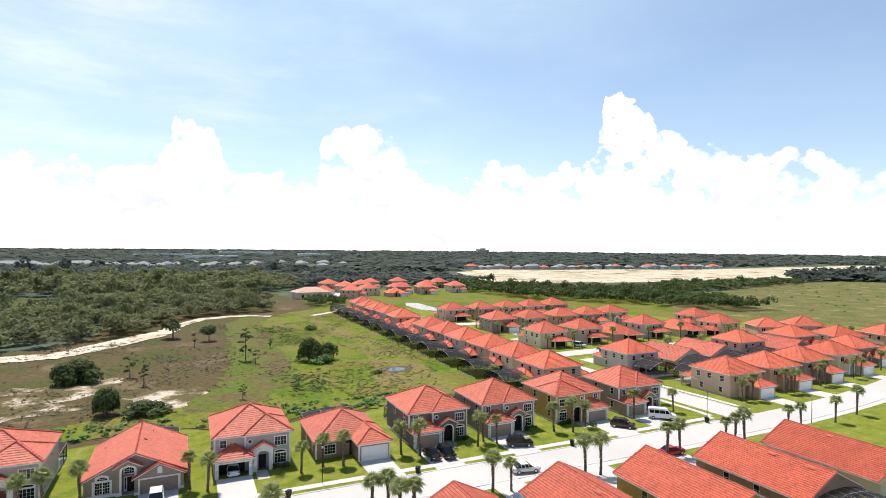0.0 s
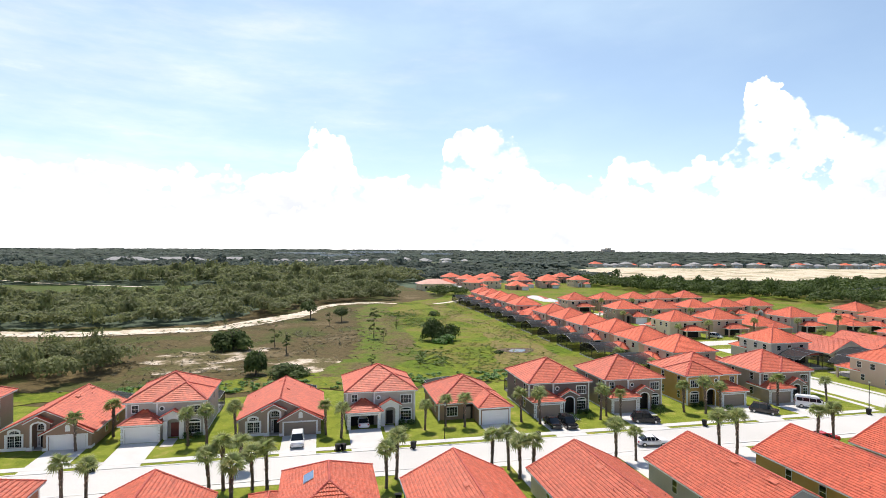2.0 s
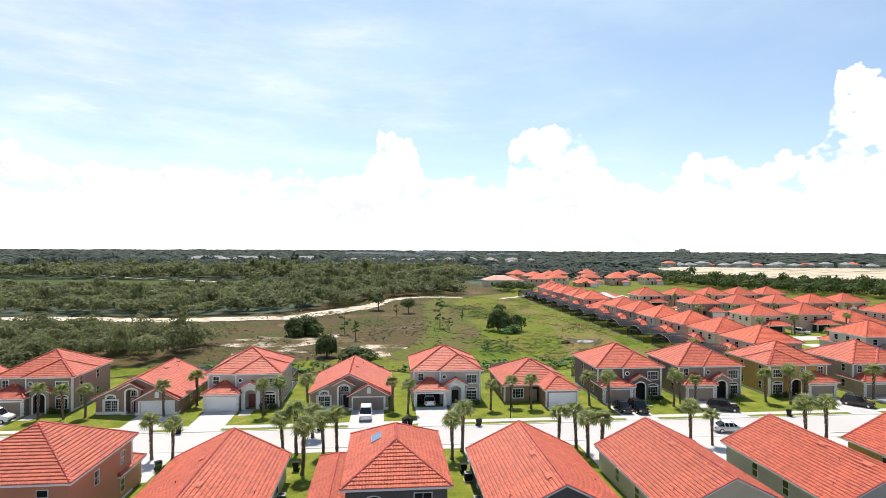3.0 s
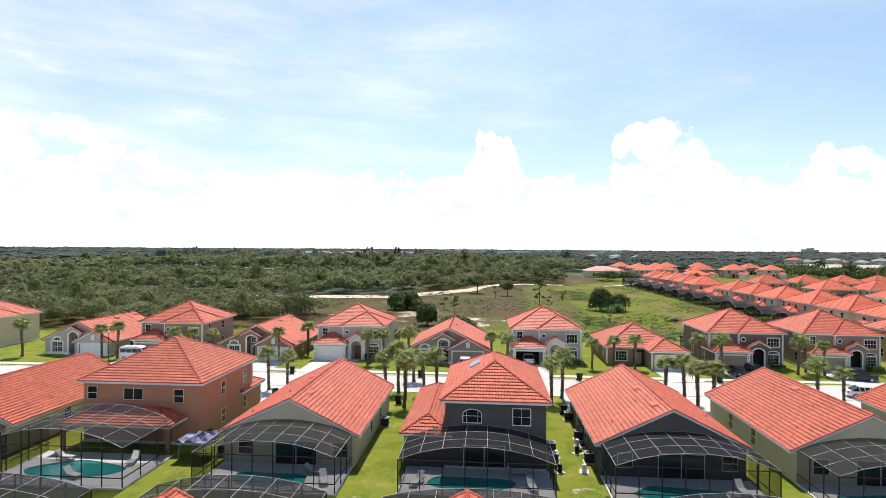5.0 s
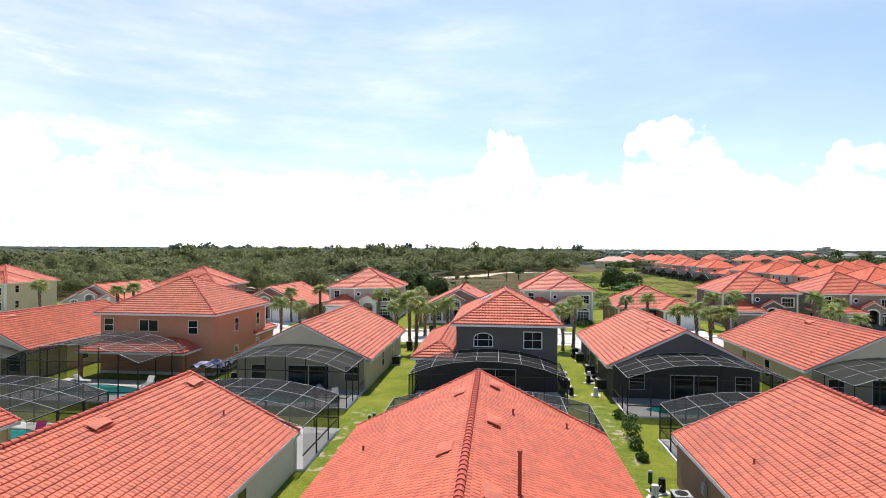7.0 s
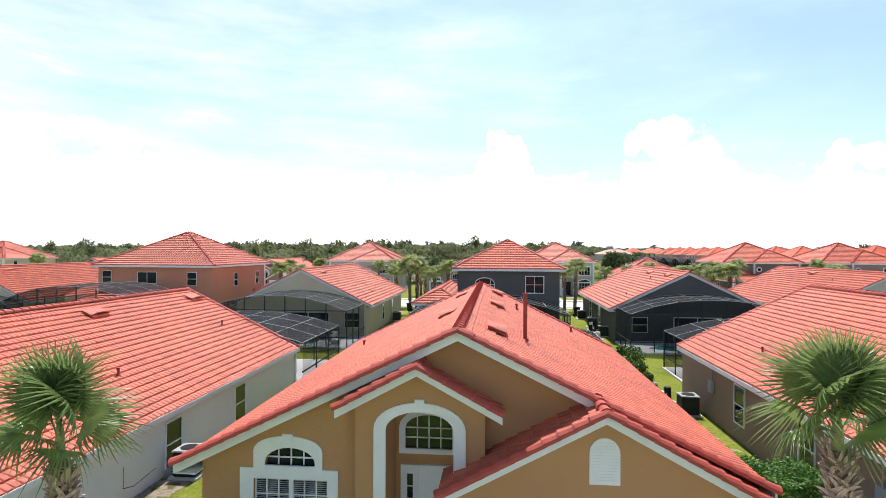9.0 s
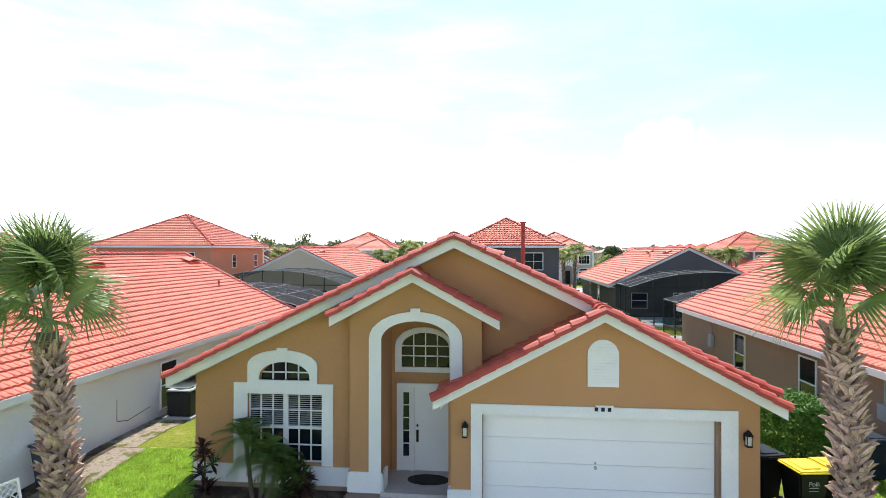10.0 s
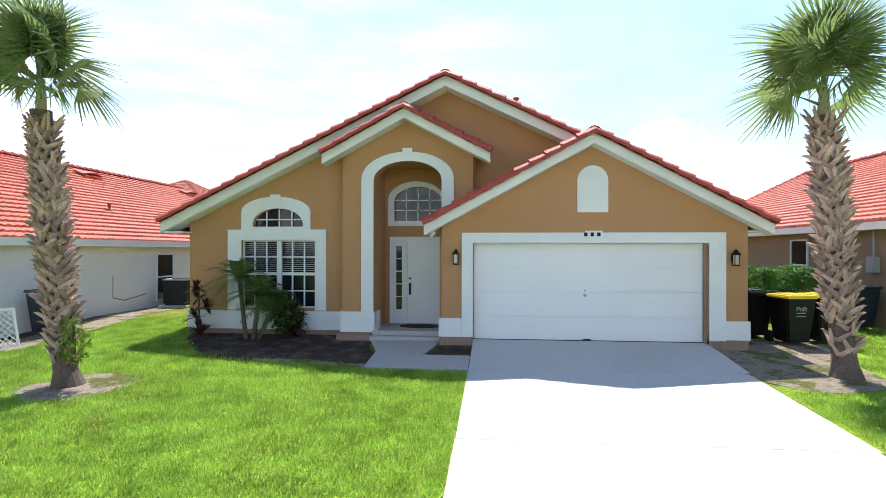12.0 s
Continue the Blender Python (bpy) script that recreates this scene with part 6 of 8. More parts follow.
ramp_slab("walkway", [(-1.36, -0.735), (-0.38, -0.995), (0.59, -1.02), (0.60, -2.08), (-1.31, -2.05)], lambda x, y: fall(y) + 0.055, 0.12, WALK, "grey concrete front walk joining the driveway", "walkway")
sheet("ground_front_lawn", [(-9.6, -16), (0.62, -16), (0.60, -2.1), (-1.31, -2.08), (-1.9, -1.95), (-2.97, -1.75), (-4.0, -1.65), (-4.9, -1.3), (-6.0, 0.0), (-6.3, 1.0), (-6.35, 2.95), (-8.85, 2.95), (-8.83, 1.5), (-8.85, 0.0), (-8.85, -1.2), (-9.6, -2.6)], 0.024, LAWN_NEAR, "bright green mown front lawn", category="lawn")
sheet("ground_side_lawn", [(5.54, -16), (30, -16), (30, 2.9), (10.3, 2.9), (8.9, 2.9), (8.3, 1.6), (7.4, -0.4), (6.6, -1.0), (6.3, -2.2), (5.54, -2.6)], 0.024, LAWN_NEAR, "bright green mown side lawn", category="lawn")
sheet("ground_bed", ragged([(-1.4, -0.75), (-1.31, -2.06), (-1.9, -1.93), (-2.97, -1.73), (-4.0, -1.63), (-4.9, -1.28), (-6.0, 0.02), (-6.3, 1.0), (-2.5, 1.0), (-2.6, 0.3), (-1.7, 0.3)], 0.35, 0.07, 11), 0.03, MULCH, "dark mulch bed with thin grass", category="bed")
sheet("ground_bed_small", [(-0.12, 0.1), (0.6, 0.1), (0.6, -1.03), (-0.36, -0.99)], 0.03, MULCH, "dark mulch bed beside the garage", category="bed")
sheet("ground_bare", ragged([(5.5, 0.05), (6.3, 0.8), (8.2, 2.2), (8.3, 1.2), (7.6, -1.2), (7.6, -2.6), (6.2, -2.9), (5.54, -2.3)], 0.4, 0.1, 4), 0.032, BARE, "bare trodden soil beside the driveway", category="soil")
sheet("ground_bare_left", ragged([(-10.4, -2.6), (-9.6, -2.5), (-8.87, -1.2), (-8.87, 0.0), (-8.85, 1.5), (-8.9, 2.9), (-10.4, 2.9)], 0.5, 0.1, 5), 0.032, BARE, "bare soil and mulch along the house wall", category="soil")
sheet("ground_bare_left", ragged([(-10.4, 2.9), (-9.15, 2.9), (-9.2, 5.0), (-9.5, 12), (-10.4, 12)], 0.4, 0.1, 7), 0.032, BARE, "bare soil and mulch along the house wall", category="soil")
# Shade at the wall's foot, drawn as a dark strip in the mulch colour.
sheet("ground_shade_strip", ragged([(-10.42, -1.9), (-9.95, -1.9), (-9.85, 0.5), (-9.8, 2.9), (-10.42, 2.9)], 0.4, 0.06, 15), 0.04, MULCH, "dark strip painted for the shade along the neighbouring wall", category="bed")
for x, y, r in ((-5.75, -3.55, 0.8),):
    rnd = random.Random(int(x))
    sheet("ground_ring", [(x + r * (1 + rnd.uniform(-0.2, 0.3)) * math.cos(a), y + r * (1 + rnd.uniform(-0.2, 0.2)) * math.sin(a)) for a in np.linspace(0, 6.283, 19)[:-1]], 0.04, BARE, "bare soil ring round a palm trunk", category="soil")
PATCHY = blend_material("patchy_lawn", ((0.13, 0.185, 0.02), (0.17, 0.215, 0.03), (0.42, 0.35, 0.24)), 0.8, 9.0, thresholds=(0.45, 0.57), bump=0.8)
for x, y, rx, ry in ((8.9, 27, 1.0, 6), (-9.0, 24, 1.0, 6), (9.2, 13.6, 0.8, 6)):
    sheet("ground_worn", ragged([(x - rx, y - ry), (x + rx, y - ry), (x + rx, y + ry), (x - rx, y + ry)], 0.8, 0.4, int(x * 7)), 0.03, PATCHY, "worn sandy strip between the houses", category="soil")
for x in (-54.5, -22.2, 11.5, 43.9, 58.9, 75.0, 92.6, -95.5):
    drive(x + (3.4 if x == 75.0 else -3.4), 5.2, 70.6, 80.6)
    ob = part("walkway", boxes((x - 0.2 - 1.4 * (x == 75.0), x + 1.6 - 1.4 * (x == 75.0), 78.2, 82.0, -0.05, 0.045)), WALK, None)
    tagged(ob, "short pale concrete walk to the porch", "walkway", kind="structure")
for x in (-38.2, -5.2, 27.0, -70.5, -112.0):
    drive(x + 3.0, 5.2, 70.6, 79.7)
for x in (-48.6, -16.4, 16.5, 32.2, 48.4, 64.6, 80.8, 97.0):
    drive(x - 3.0, 5.2, 53.0, 63.2)
for x in (-32.6, 0.6):
    drive(x + 4.0, 5.4, 53.5, 63.2)
for k in range(12):
    drive_y = 111.5 + 15.6 * k - 2.8
    tagged(part("driveway", boxes((97.2, 103.4, drive_y - 2.6, drive_y + 2.6, -0.05, 0.05)), CONCRETE, None), "pale concrete driveway", "driveway", kind="structure")
for x, y, deg, st, wall in FAR:
    if deg in (0, 180):
        sg = -1 if deg == 0 else 1
        d = 12.2 if st == 2 else 15.8
        gx = 2.9 * (1 if deg == 0 else -1)
        tagged(part("driveway", boxes((x + gx - 2.6, x + gx + 2.6, min(y + sg * (d / 2 + 3), y + sg * (d / 2 + 10)), max(y + sg * (d / 2 + 3), y + sg * (d / 2 + 10)), -0.05, 0.05)), CONCRETE, None), "pale concrete driveway", "driveway", kind="structure")


# front lawn blades
def blades(name, n, area, keep, h0, h1, seed, label):
    rng = np.random.default_rng(seed)
    x = rng.uniform(area[0], area[1], n)
    y = rng.uniform(area[2], area[3], n)
    ok = keep(x, y)
    x, y = x[ok], y[ok]
    n = len(x)
    a = rng.uniform(0, 2 * np.pi, n)
    w = rng.uniform(0.006, 0.012, n)
    hh = rng.uniform(h0, h1, n)
    lean = rng.uniform(-0.035, 0.035, (n, 2))
    fz = np.where(y < 3.0, -0.05 * (3.0 - y), 0.0)
    v = np.zeros((n, 3, 3))
    v[:, 0] = np.stack((x - w * np.cos(a), y - w * np.sin(a), 0.02 + fz), -1)
    v[:, 1] = np.stack((x + w * np.cos(a), y + w * np.sin(a), 0.02 + fz), -1)
    v[:, 2] = np.stack((x + lean[:, 0], y + lean[:, 1], 0.02 + fz + hh), -1)
    ob = arrays(name, v.reshape(-1, 3), np.arange(n * 3).reshape(-1, 3), BLADE)
    return tagged(ob, label, "grass", kind="stuff")


def on_lawn(x, y):
    left = np.interp(y, [-2.6, -1.2, 0.0, 1.5, 2.95], [-9.6, -8.85, -8.85, -8.83, -8.85])
    edge = np.interp(x, [-9.6, -6.4, -6.3, -6.0, -4.9, -4.0, -2.97, -1.9, -1.31, 0.6], [2.9, 2.9, 1.0, 0.0, -1.3, -1.65, -1.75, -1.95, -2.08, -2.12])
    edge = edge + np.random.default_rng(8).normal(0, 0.13, len(x)) * (x < -1.45)
    return (y < edge) & (x > left - 0.1) & (x < 0.6) & ((x + 5.75) ** 2 + (y + 3.55) ** 2 > 0.6)


sheet("ground_bare_edge", ragged([(-1.35, -1.75), (-1.33, -2.02), (-2.0, -1.95), (-3.0, -1.8), (-3.7, -1.72), (-3.6, -1.5), (-2.6, -1.5)], 0.25, 0.06, 12), 0.036, BARE, "pale sandy edge of the mulch bed", category="soil")
blades("lawn_grass", 240000, (-9.6, 0.7, -8.2, 2.9), on_lawn, 0.03, 0.075, 3, "short bright green blades of the front lawn")
blades("lawn_grass", 70000, (5.6, 12.0, -6.5, 2.8), lambda x, y: ((x > 8.4 + 0.0 * y) | (y < -2.9) | ((x > 7.7) & (y < -0.6))) & ((x - 7.08) ** 2 + (y + 1.9) ** 2 > 0.6), 0.03, 0.075, 4, "short bright green blades beside the driveway")


# ---------------------------------------------------------------- palms
def fan_mesh(name, n=26, stalk=0.55, r=0.62, seed=0, droop=0.18, segs=3, split=0.5):
    """One fan leaf: a stalk along +y, a pleated fan that is whole near the stalk, and free tips that taper and droop."""
    rnd = random.Random(seed)
    V, F = [], []
    for k in range(5):
        t = k / 4
        w = 0.030 - 0.017 * t
        z = 0.10 * stalk * math.sin(math.pi * 0.5 * t)
        V += [(-w, stalk * t, z), (w, stalk * t, z)]
    for k in range(4):
        F.append((2 * k, 2 * k + 1, 2 * k + 3, 2 * k + 2))
    z0 = 0.10 * stalk
    hub = len(V)
    V.append((0, stalk, z0))

    def at(a, L, lift=0.0, dr=1.0):
        x, y = L * math.sin(a), L * math.cos(a)
        u = L / r
        z = z0 + 0.30 * abs(x) * (1 - u) - dr * droop * u ** 2.3 - 0.16 * max(y, 0) ** 2 / r + lift
        return (x, stalk + y, z)

    step = radians(250) / n
    edge = []
    for i in range(n + 1):
        edge.append(len(V))
        V.append(at(-radians(125) + step * i, r * split * 0.94))
    for i in range(n):
        a = -radians(125) + step * (i + 0.5)
        L = r * (0.78 + 0.25 * math.cos(a * 0.55)) * rnd.uniform(0.9, 1.08)
        dr = rnd.uniform(0.6, 1.5)
        mid = len(V)
        V.append(at(a, r * split, 0.022))
        F += [(hub, edge[i], mid), (hub, mid, edge[i + 1])]
        prev = (edge[i], mid, edge[i + 1])
        for k in range(1, segs):
            u = k / segs
            Lk = r * split + (L - r * split) * u
            half = step * 0.42 * (1 - u) ** 0.8 * r * split / Lk
            b = len(V)
            V += [at(a - half, Lk, 0, dr), at(a, Lk, 0.018 * (1 - u), dr), at(a + half, Lk, 0, dr)]
            F += [(prev[0], b, b + 1, prev[1]), (prev[1], b + 1, b + 2, prev[2])]
            prev = (b, b + 1, b + 2)
        tip = len(V)
        V.append(at(a + rnd.uniform(-0.02, 0.02), L, 0, dr))
        F += [(prev[0], tip, prev[1]), (prev[1], tip, prev[2])]
    me = bpy.data.meshes.new(name)
    me.from_pydata(V, [], F)
    me.update()
    return me


FANS = [fan_mesh("frond", 36, 0.86, 1.02, k, 0.12 + 0.16 * k, 4, 0.52) for k in range(5)]
for f in FANS:
    f.materials.append(FROND)
DEADFAN = fan_mesh("dry_frond", 14, 0.45, 0.5, 9, 0.3)
DEADFAN.materials.append(DEADFROND)


def boot_mesh():
    """The split stub of an old leaf stalk: two flat prongs that part from one foot."""
    V, F = [], []
    for sg in (-1, 1):
        base = len(V)
        for x, y, z, w, d in ((0.0, 0.0, -0.07, 0.070, 0.03), (0.075 * sg, 0.03, 0.07, 0.058, 0.024), (0.165 * sg, 0.045, 0.19, 0.050, 0.018), (0.235 * sg, 0.07, 0.27, 0.030, 0.009)):
            V += [(x - w, y - d, z), (x + w, y - d, z), (x + w * 0.8, y + d, z), (x - w * 0.8, y + d, z)]
        for k in range(3):
            for i in range(4):
                j = (i + 1) % 4
                F.append((base + 4 * k + i, base + 4 * k + j, base + 4 * k + 4 + j, base + 4 * k + 4 + i))
        F.append((base + 12, base + 13, base + 14, base + 15))
    me = bpy.data.meshes.new("boot")
    me.from_pydata(V, [], F)
    me.update()
    me.materials.append(BOOT)
    return me


BOOTMESH = boot_mesh()


def near_palm(x, y, height, lean, crown_r, seed, label, n_leaves=34, bare=0.0, thick=0.20, gap=0.15, spread=44):
    """A cabbage palm: leaning trunk, criss-cross leaf stubs and a round head of fan leaves."""
    rnd = random.Random(seed)
    t = thing("palm_tree", pose(x, y, fall(y)), label, "palm tree", "palms before the house")
    lx, ly = lean

    def axis(z):
        u = z / height
        return Vector((lx * (u ** 0.8) , ly * u, z))

    V, F = [], []
    n = 14
    zs = [i * height / 16 for i in range(17)]
    for z in zs:
        c = axis(z)
        r = thick * (1.0 + 0.75 * math.exp(-z / 0.22)) * (1 + rnd.uniform(-0.05, 0.05))
        for i in range(n):
            a = 2 * math.pi * i / n
            rr = r * (1 + rnd.uniform(-0.06, 0.06))
            V.append((c.x + rr * math.cos(a), c.y + rr * math.sin(a), z - 0.03))
    for k in range(len(zs) - 1):
        for i in range(n):
            F.append((k * n + i, k * n + (i + 1) % n, (k + 1) * n + (i + 1) % n, (k + 1) * n + i))
    F.append(tuple(range(len(zs) * n - n, len(zs) * n)))
    raw("trunk", V, F, TRUNK, t)
    count = 210
    for i in range(count):
        u = i / count
        z = 0.42 + (height - 0.55 - gap) * u
        if u < bare and rnd.random() < 0.55:
            continue
        a = i * 2.399963 + rnd.uniform(-0.12, 0.12)
        c = axis(z)
        ob = link("boot", BOOTMESH, BOOT, t)
        out = radians(rnd.uniform(-12, 5) + 4 * u)
        sc = rnd.uniform(0.75, 1.08) * (0.85 if u < bare else 1.0) * (1.0 - 0.25 * max(0, u - 0.75) / 0.25)
        ob.matrix_basis = Matrix.Translation((c.x, c.y, z)) @ Euler((0, 0, a)).to_matrix().to_4x4() @ Matrix.Translation((0, thick * 0.93, 0)) @ Euler((-out, rnd.uniform(-0.3, 0.3), 0)).to_matrix().to_4x4() @ Matrix.Diagonal((sc * 1.15, sc, sc * rnd.uniform(0.62, 0.95), 1))
    for i in range(9):
        c = axis(height - gap - 0.12)
        ob = link("boot", BOOTMESH, BOOT, t)
        ob.matrix_basis = Matrix.Translation(c) @ Euler((0, 0, i * 2.399963 + rnd.uniform(-0.3, 0.3))).to_matrix().to_4x4() @ Matrix.Translation((0, thick * 0.8, 0)) @ Euler((-radians(rnd.uniform(12, 34)), 0, 0)).to_matrix().to_4x4() @ Matrix.Diagonal((0.55, 0.8, rnd.uniform(0.9, 1.5), 1))
    top = axis(height)
    for i in range(n_leaves):
        u = (i + 0.5) / n_leaves
        a = i * 2.399963 + rnd.uniform(-0.25, 0.25)
        # the young leaves stand up, the oldest third hang out and down
        old = u > 0.62
        up = radians((98 - spread * u / 0.62 if not old else 58 - 50 * (u - 0.62) / 0.38) + rnd.uniform(-8, 8))
        ob = link("frond", FANS[rnd.choice((2, 3, 4)) if old else min(2, int(u * 4))], FROND, t)
        sc = crown_r * rnd.uniform(0.88, 1.1) * (0.78 if old else 1.0)
        ob.matrix_basis = Matrix.Translation(top + Vector((0, 0, 0.12 + 0.25 * (1 - u)))) @ Euler((0, 0, a)).to_matrix().to_4x4() @ Euler((up, 0, 0)).to_matrix().to_4x4() @ Euler((0, rnd.uniform(-0.9, 0.9), 0)).to_matrix().to_4x4() @ Matrix.Diagonal((sc, sc, sc, 1))
    bud = rod(bmesh.new(), tuple(top - Vector((0, 0, 0.12 + gap))), tuple(top + Vector((0, 0, 0.5))), thick * 0.72, thick * 0.36, 12)
    part("leaf_sheath", bud, SHEATH, t)
    for i in range(3):
        a = rnd.uniform(0, 6.28)
        ob = link("dry_frond", DEADFAN, DEADFROND, t)
        ob.matrix_basis = Matrix.Translation(top) @ Euler((0, 0, a)).to_matrix().to_4x4() @ Euler((radians(-62), 0, 0)).to_matrix().to_4x4() @ Matrix.Diagonal((0.55, 0.55, 0.55, 1))
    return t


near_palm(-5.9, -3.5, 4.6, (-0.52, 0.0), 0.88, 5, "stout cabbage palm with criss-cross trunk on bare soil", 21, 0.15, 0.155, 0.30, 34)
near_palm(7.08, -1.9, 4.55, (-0.32, 0.1), 0.95, 8, "stout cabbage palm with criss-cross trunk beside the driveway", 20, 0.15, 0.17, 0.10, 46)


def small_palm_proto():
    """A street palm seen from some way off."""
    t = thing("palm_tree", pose(9.0, 57.5, 0), "slim cabbage palm with a round green head in a lawn", "palm tree", "palms along the street")
    bm = bmesh.new()
    rnd = random.Random(4)
    H = 4.75
    prev = None
    for k in range(6):
        a, b = Vector((0.05 * math.sin(k), 0, H * k / 6)), Vector((0.05 * math.sin(k + 1), 0, H * (k + 1) / 6))
        rod(bm, a, b, 0.19 + 0.05 * (k == 0) + 0.03 * (k % 2) + 0.03 * (k > 3), 0.17 + 0.05 * (k >= 4), 9)
    bmesh.ops.remove_doubles(bm, verts=bm.verts[:], dist=0.03)
    part("trunk", bm, TRUNK, t)
    V, F = [], []
    fan = fan_mesh("far_frond", 12, 0.66, 0.92, 3, 0.42, 2, 0.55)
    co = [v.co.copy() for v in fan.vertices]
    fs = [tuple(p.vertices) for p in fan.polygons]
    for i in range(18):
        u = (i + 0.5) / 18
        m = Matrix.Translation((0, 0, H)) @ Euler((0, 0, i * 2.4 + rnd.uniform(-0.3, 0.3))).to_matrix().to_4x4() @ Euler((radians(84 - 100 * u + rnd.uniform(-8, 8)), 0, 0)).to_matrix().to_4x4() @ Euler((0, rnd.uniform(-0.5, 0.5), 0)).to_matrix().to_4x4()
        base = len(V)
        V += [tuple(m @ c) for c in co]
        F += [tuple(base + q for q in f) for f in fs]
    bpy.data.meshes.remove(fan)
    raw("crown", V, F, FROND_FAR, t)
    bm = bmesh.new()
    for k in range(26):
        a, z = k * 2.4, H * (0.45 + 0.55 * k / 26)
        rod(bm, (0.17 * math.cos(a), 0.17 * math.sin(a), z - 0.1), (0.30 * math.cos(a + 0.3), 0.30 * math.sin(a + 0.3), z + 0.16), 0.045, 0.015, 4)
    tagged(part("rough_bark", bm, BOOT, t), kind="stuff")
    return t


PALM = small_palm_proto()
PALMS = []
for x, y in ((-64.6, 78.2), (-61.8, 78.2), (-52, 78.6), (-48.3, 78.6), (-45.5, 79.2), (-33.7, 78.8), (-30.6, 84.5), (-18.4, 78.2), (-15.8, 78.4), (-11.8, 79.4), (1.9, 79.0), (4.2, 77.2), (17.8, 78.4), (21.5, 79.6), (24.6, 78.6), (34.9, 79.4), (37.6, 77.6), (48.9, 77.7), (52.8, 77.6), (51.0, 79.4), (66.4, 79.0), (69.6, 77.2), (73.8, 78.8), (87.0, 79.2), (98.5, 79.4), (-79, 78), (-92, 78.5), (-96, 78),
             (-28.1, 60.4), (-25.4, 59.6), (-12.2, 60.2), (-8.9, 54.2), (-7.2, 60.4), (-5.4, 60.0), (-10.6, 60.8), (10.6, 60.0), (23.6, 60.2), (25.9, 60.0), (26.3, 56.8), (28.0, 56.4), (42.0, 60.4), (44.6, 59.4), (58.7, 60.2), (60.6, 58.8), (76.4, 60.2), (79.0, 60.0), (90.8, 60.2), (91.7, 59.0), (93.6, 58.6), (108, 60), (112, 60), (123.7, 60.4), (134, 62),
             (121.0, 79.6), (123.6, 79.0), (137, 79.8), (139.5, 79.4), (153, 81), (156, 81.6), (171, 83), (175, 83.4), (190, 86), (100.8, 86.0), (99.4, 101), (118.6, 127), (131, 127.5), (147, 127), (163, 127), (116, 151), (128.6, 152), (147, 153), (165, 153), (182, 153), (196, 142), (205, 130), (118, 188), (132, 188), (149, 189), (165, 190), (181, 191), (205, 105), (222, 122), (240, 122), (226, 98), (248, 116), (130, 229), (146, 229), (161, 230), (176, 231)):
    PALMS.append((x, y))
rp = random.Random(11)
for x, y in PALMS:
    sc = rp.uniform(0.9, 1.15)
    c = copy_thing(PALM, pose(x, y, 0, rp.uniform(-3, 3), rp.uniform(-3, 3), rp.uniform(0, 360)) @ Matrix.Diagonal((sc, sc, sc * rp.uniform(0.9, 1.08), 1)))
for x, y in ((75.6, 118), (76.0, 103.5), (-9.4, 67.0)):
    sc = 0.8
    copy_thing(PALM, pose(x, y, 0, 0, 0, x * 10) @ Matrix.Diagonal((1.2, 1.2, sc, 1)))


# ---------------------------------------------------------------- woods and bushes
def foliage(rng, n, size, lobes, spread, flat=0.75):
    """Corners of n leafy clumps that make one uneven crown about the origin: lobes of the radius spread, each clump a small bent quad."""
    c = rng.normal(0, 1, (lobes, 3))
    c /= np.linalg.norm(c, axis=1)[:, None]
    c *= rng.uniform(0.35, 0.75, (lobes, 1)) * spread
    c[:, 2] = np.abs(c[:, 2]) * flat
    r = rng.uniform(0.32, 0.58, lobes) * spread
    k = rng.integers(0, lobes, n)
    d = rng.normal(0, 1, (n, 3))
    d /= np.linalg.norm(d, axis=1)[:, None]
    d[:, 2] = np.where(d[:, 2] < -0.35, -d[:, 2], d[:, 2])
    p = c[k] + d * (r[k] * rng.uniform(0.72, 1.05, n))[:, None]
    p[:, 2] *= flat
    nrm = d + rng.normal(0, 0.33, (n, 3)) + np.array([0, 0, 0.35])
    nrm /= np.linalg.norm(nrm, axis=1)[:, None]
    u = np.cross(nrm, rng.normal(0, 1, (n, 3)))
    u /= np.linalg.norm(u, axis=1)[:, None] + 1e-9
    v = np.cross(nrm, u)
    s = size * rng.uniform(0.6, 1.3, (n, 1))
    q = np.stack((p - u * s - v * s * 0.8, p + u * s - v * s * 0.5, p + u * s * 0.7 + v * s, p - u * s * 0.9 + v * s * 0.8), 1)
    return q


def inside(x, y, poly):
    ok = np.zeros(len(x), bool)
    j = len(poly) - 1
    for i in range(len(poly)):
        (xi, yi), (xj, yj) = poly[i], poly[j]
        hit = ((yi > y) != (yj > y)) & (x < (xj - xi) * (y - yi) / (yj - yi + 1e-12) + xi)
        ok ^= hit
        j = i
    return ok


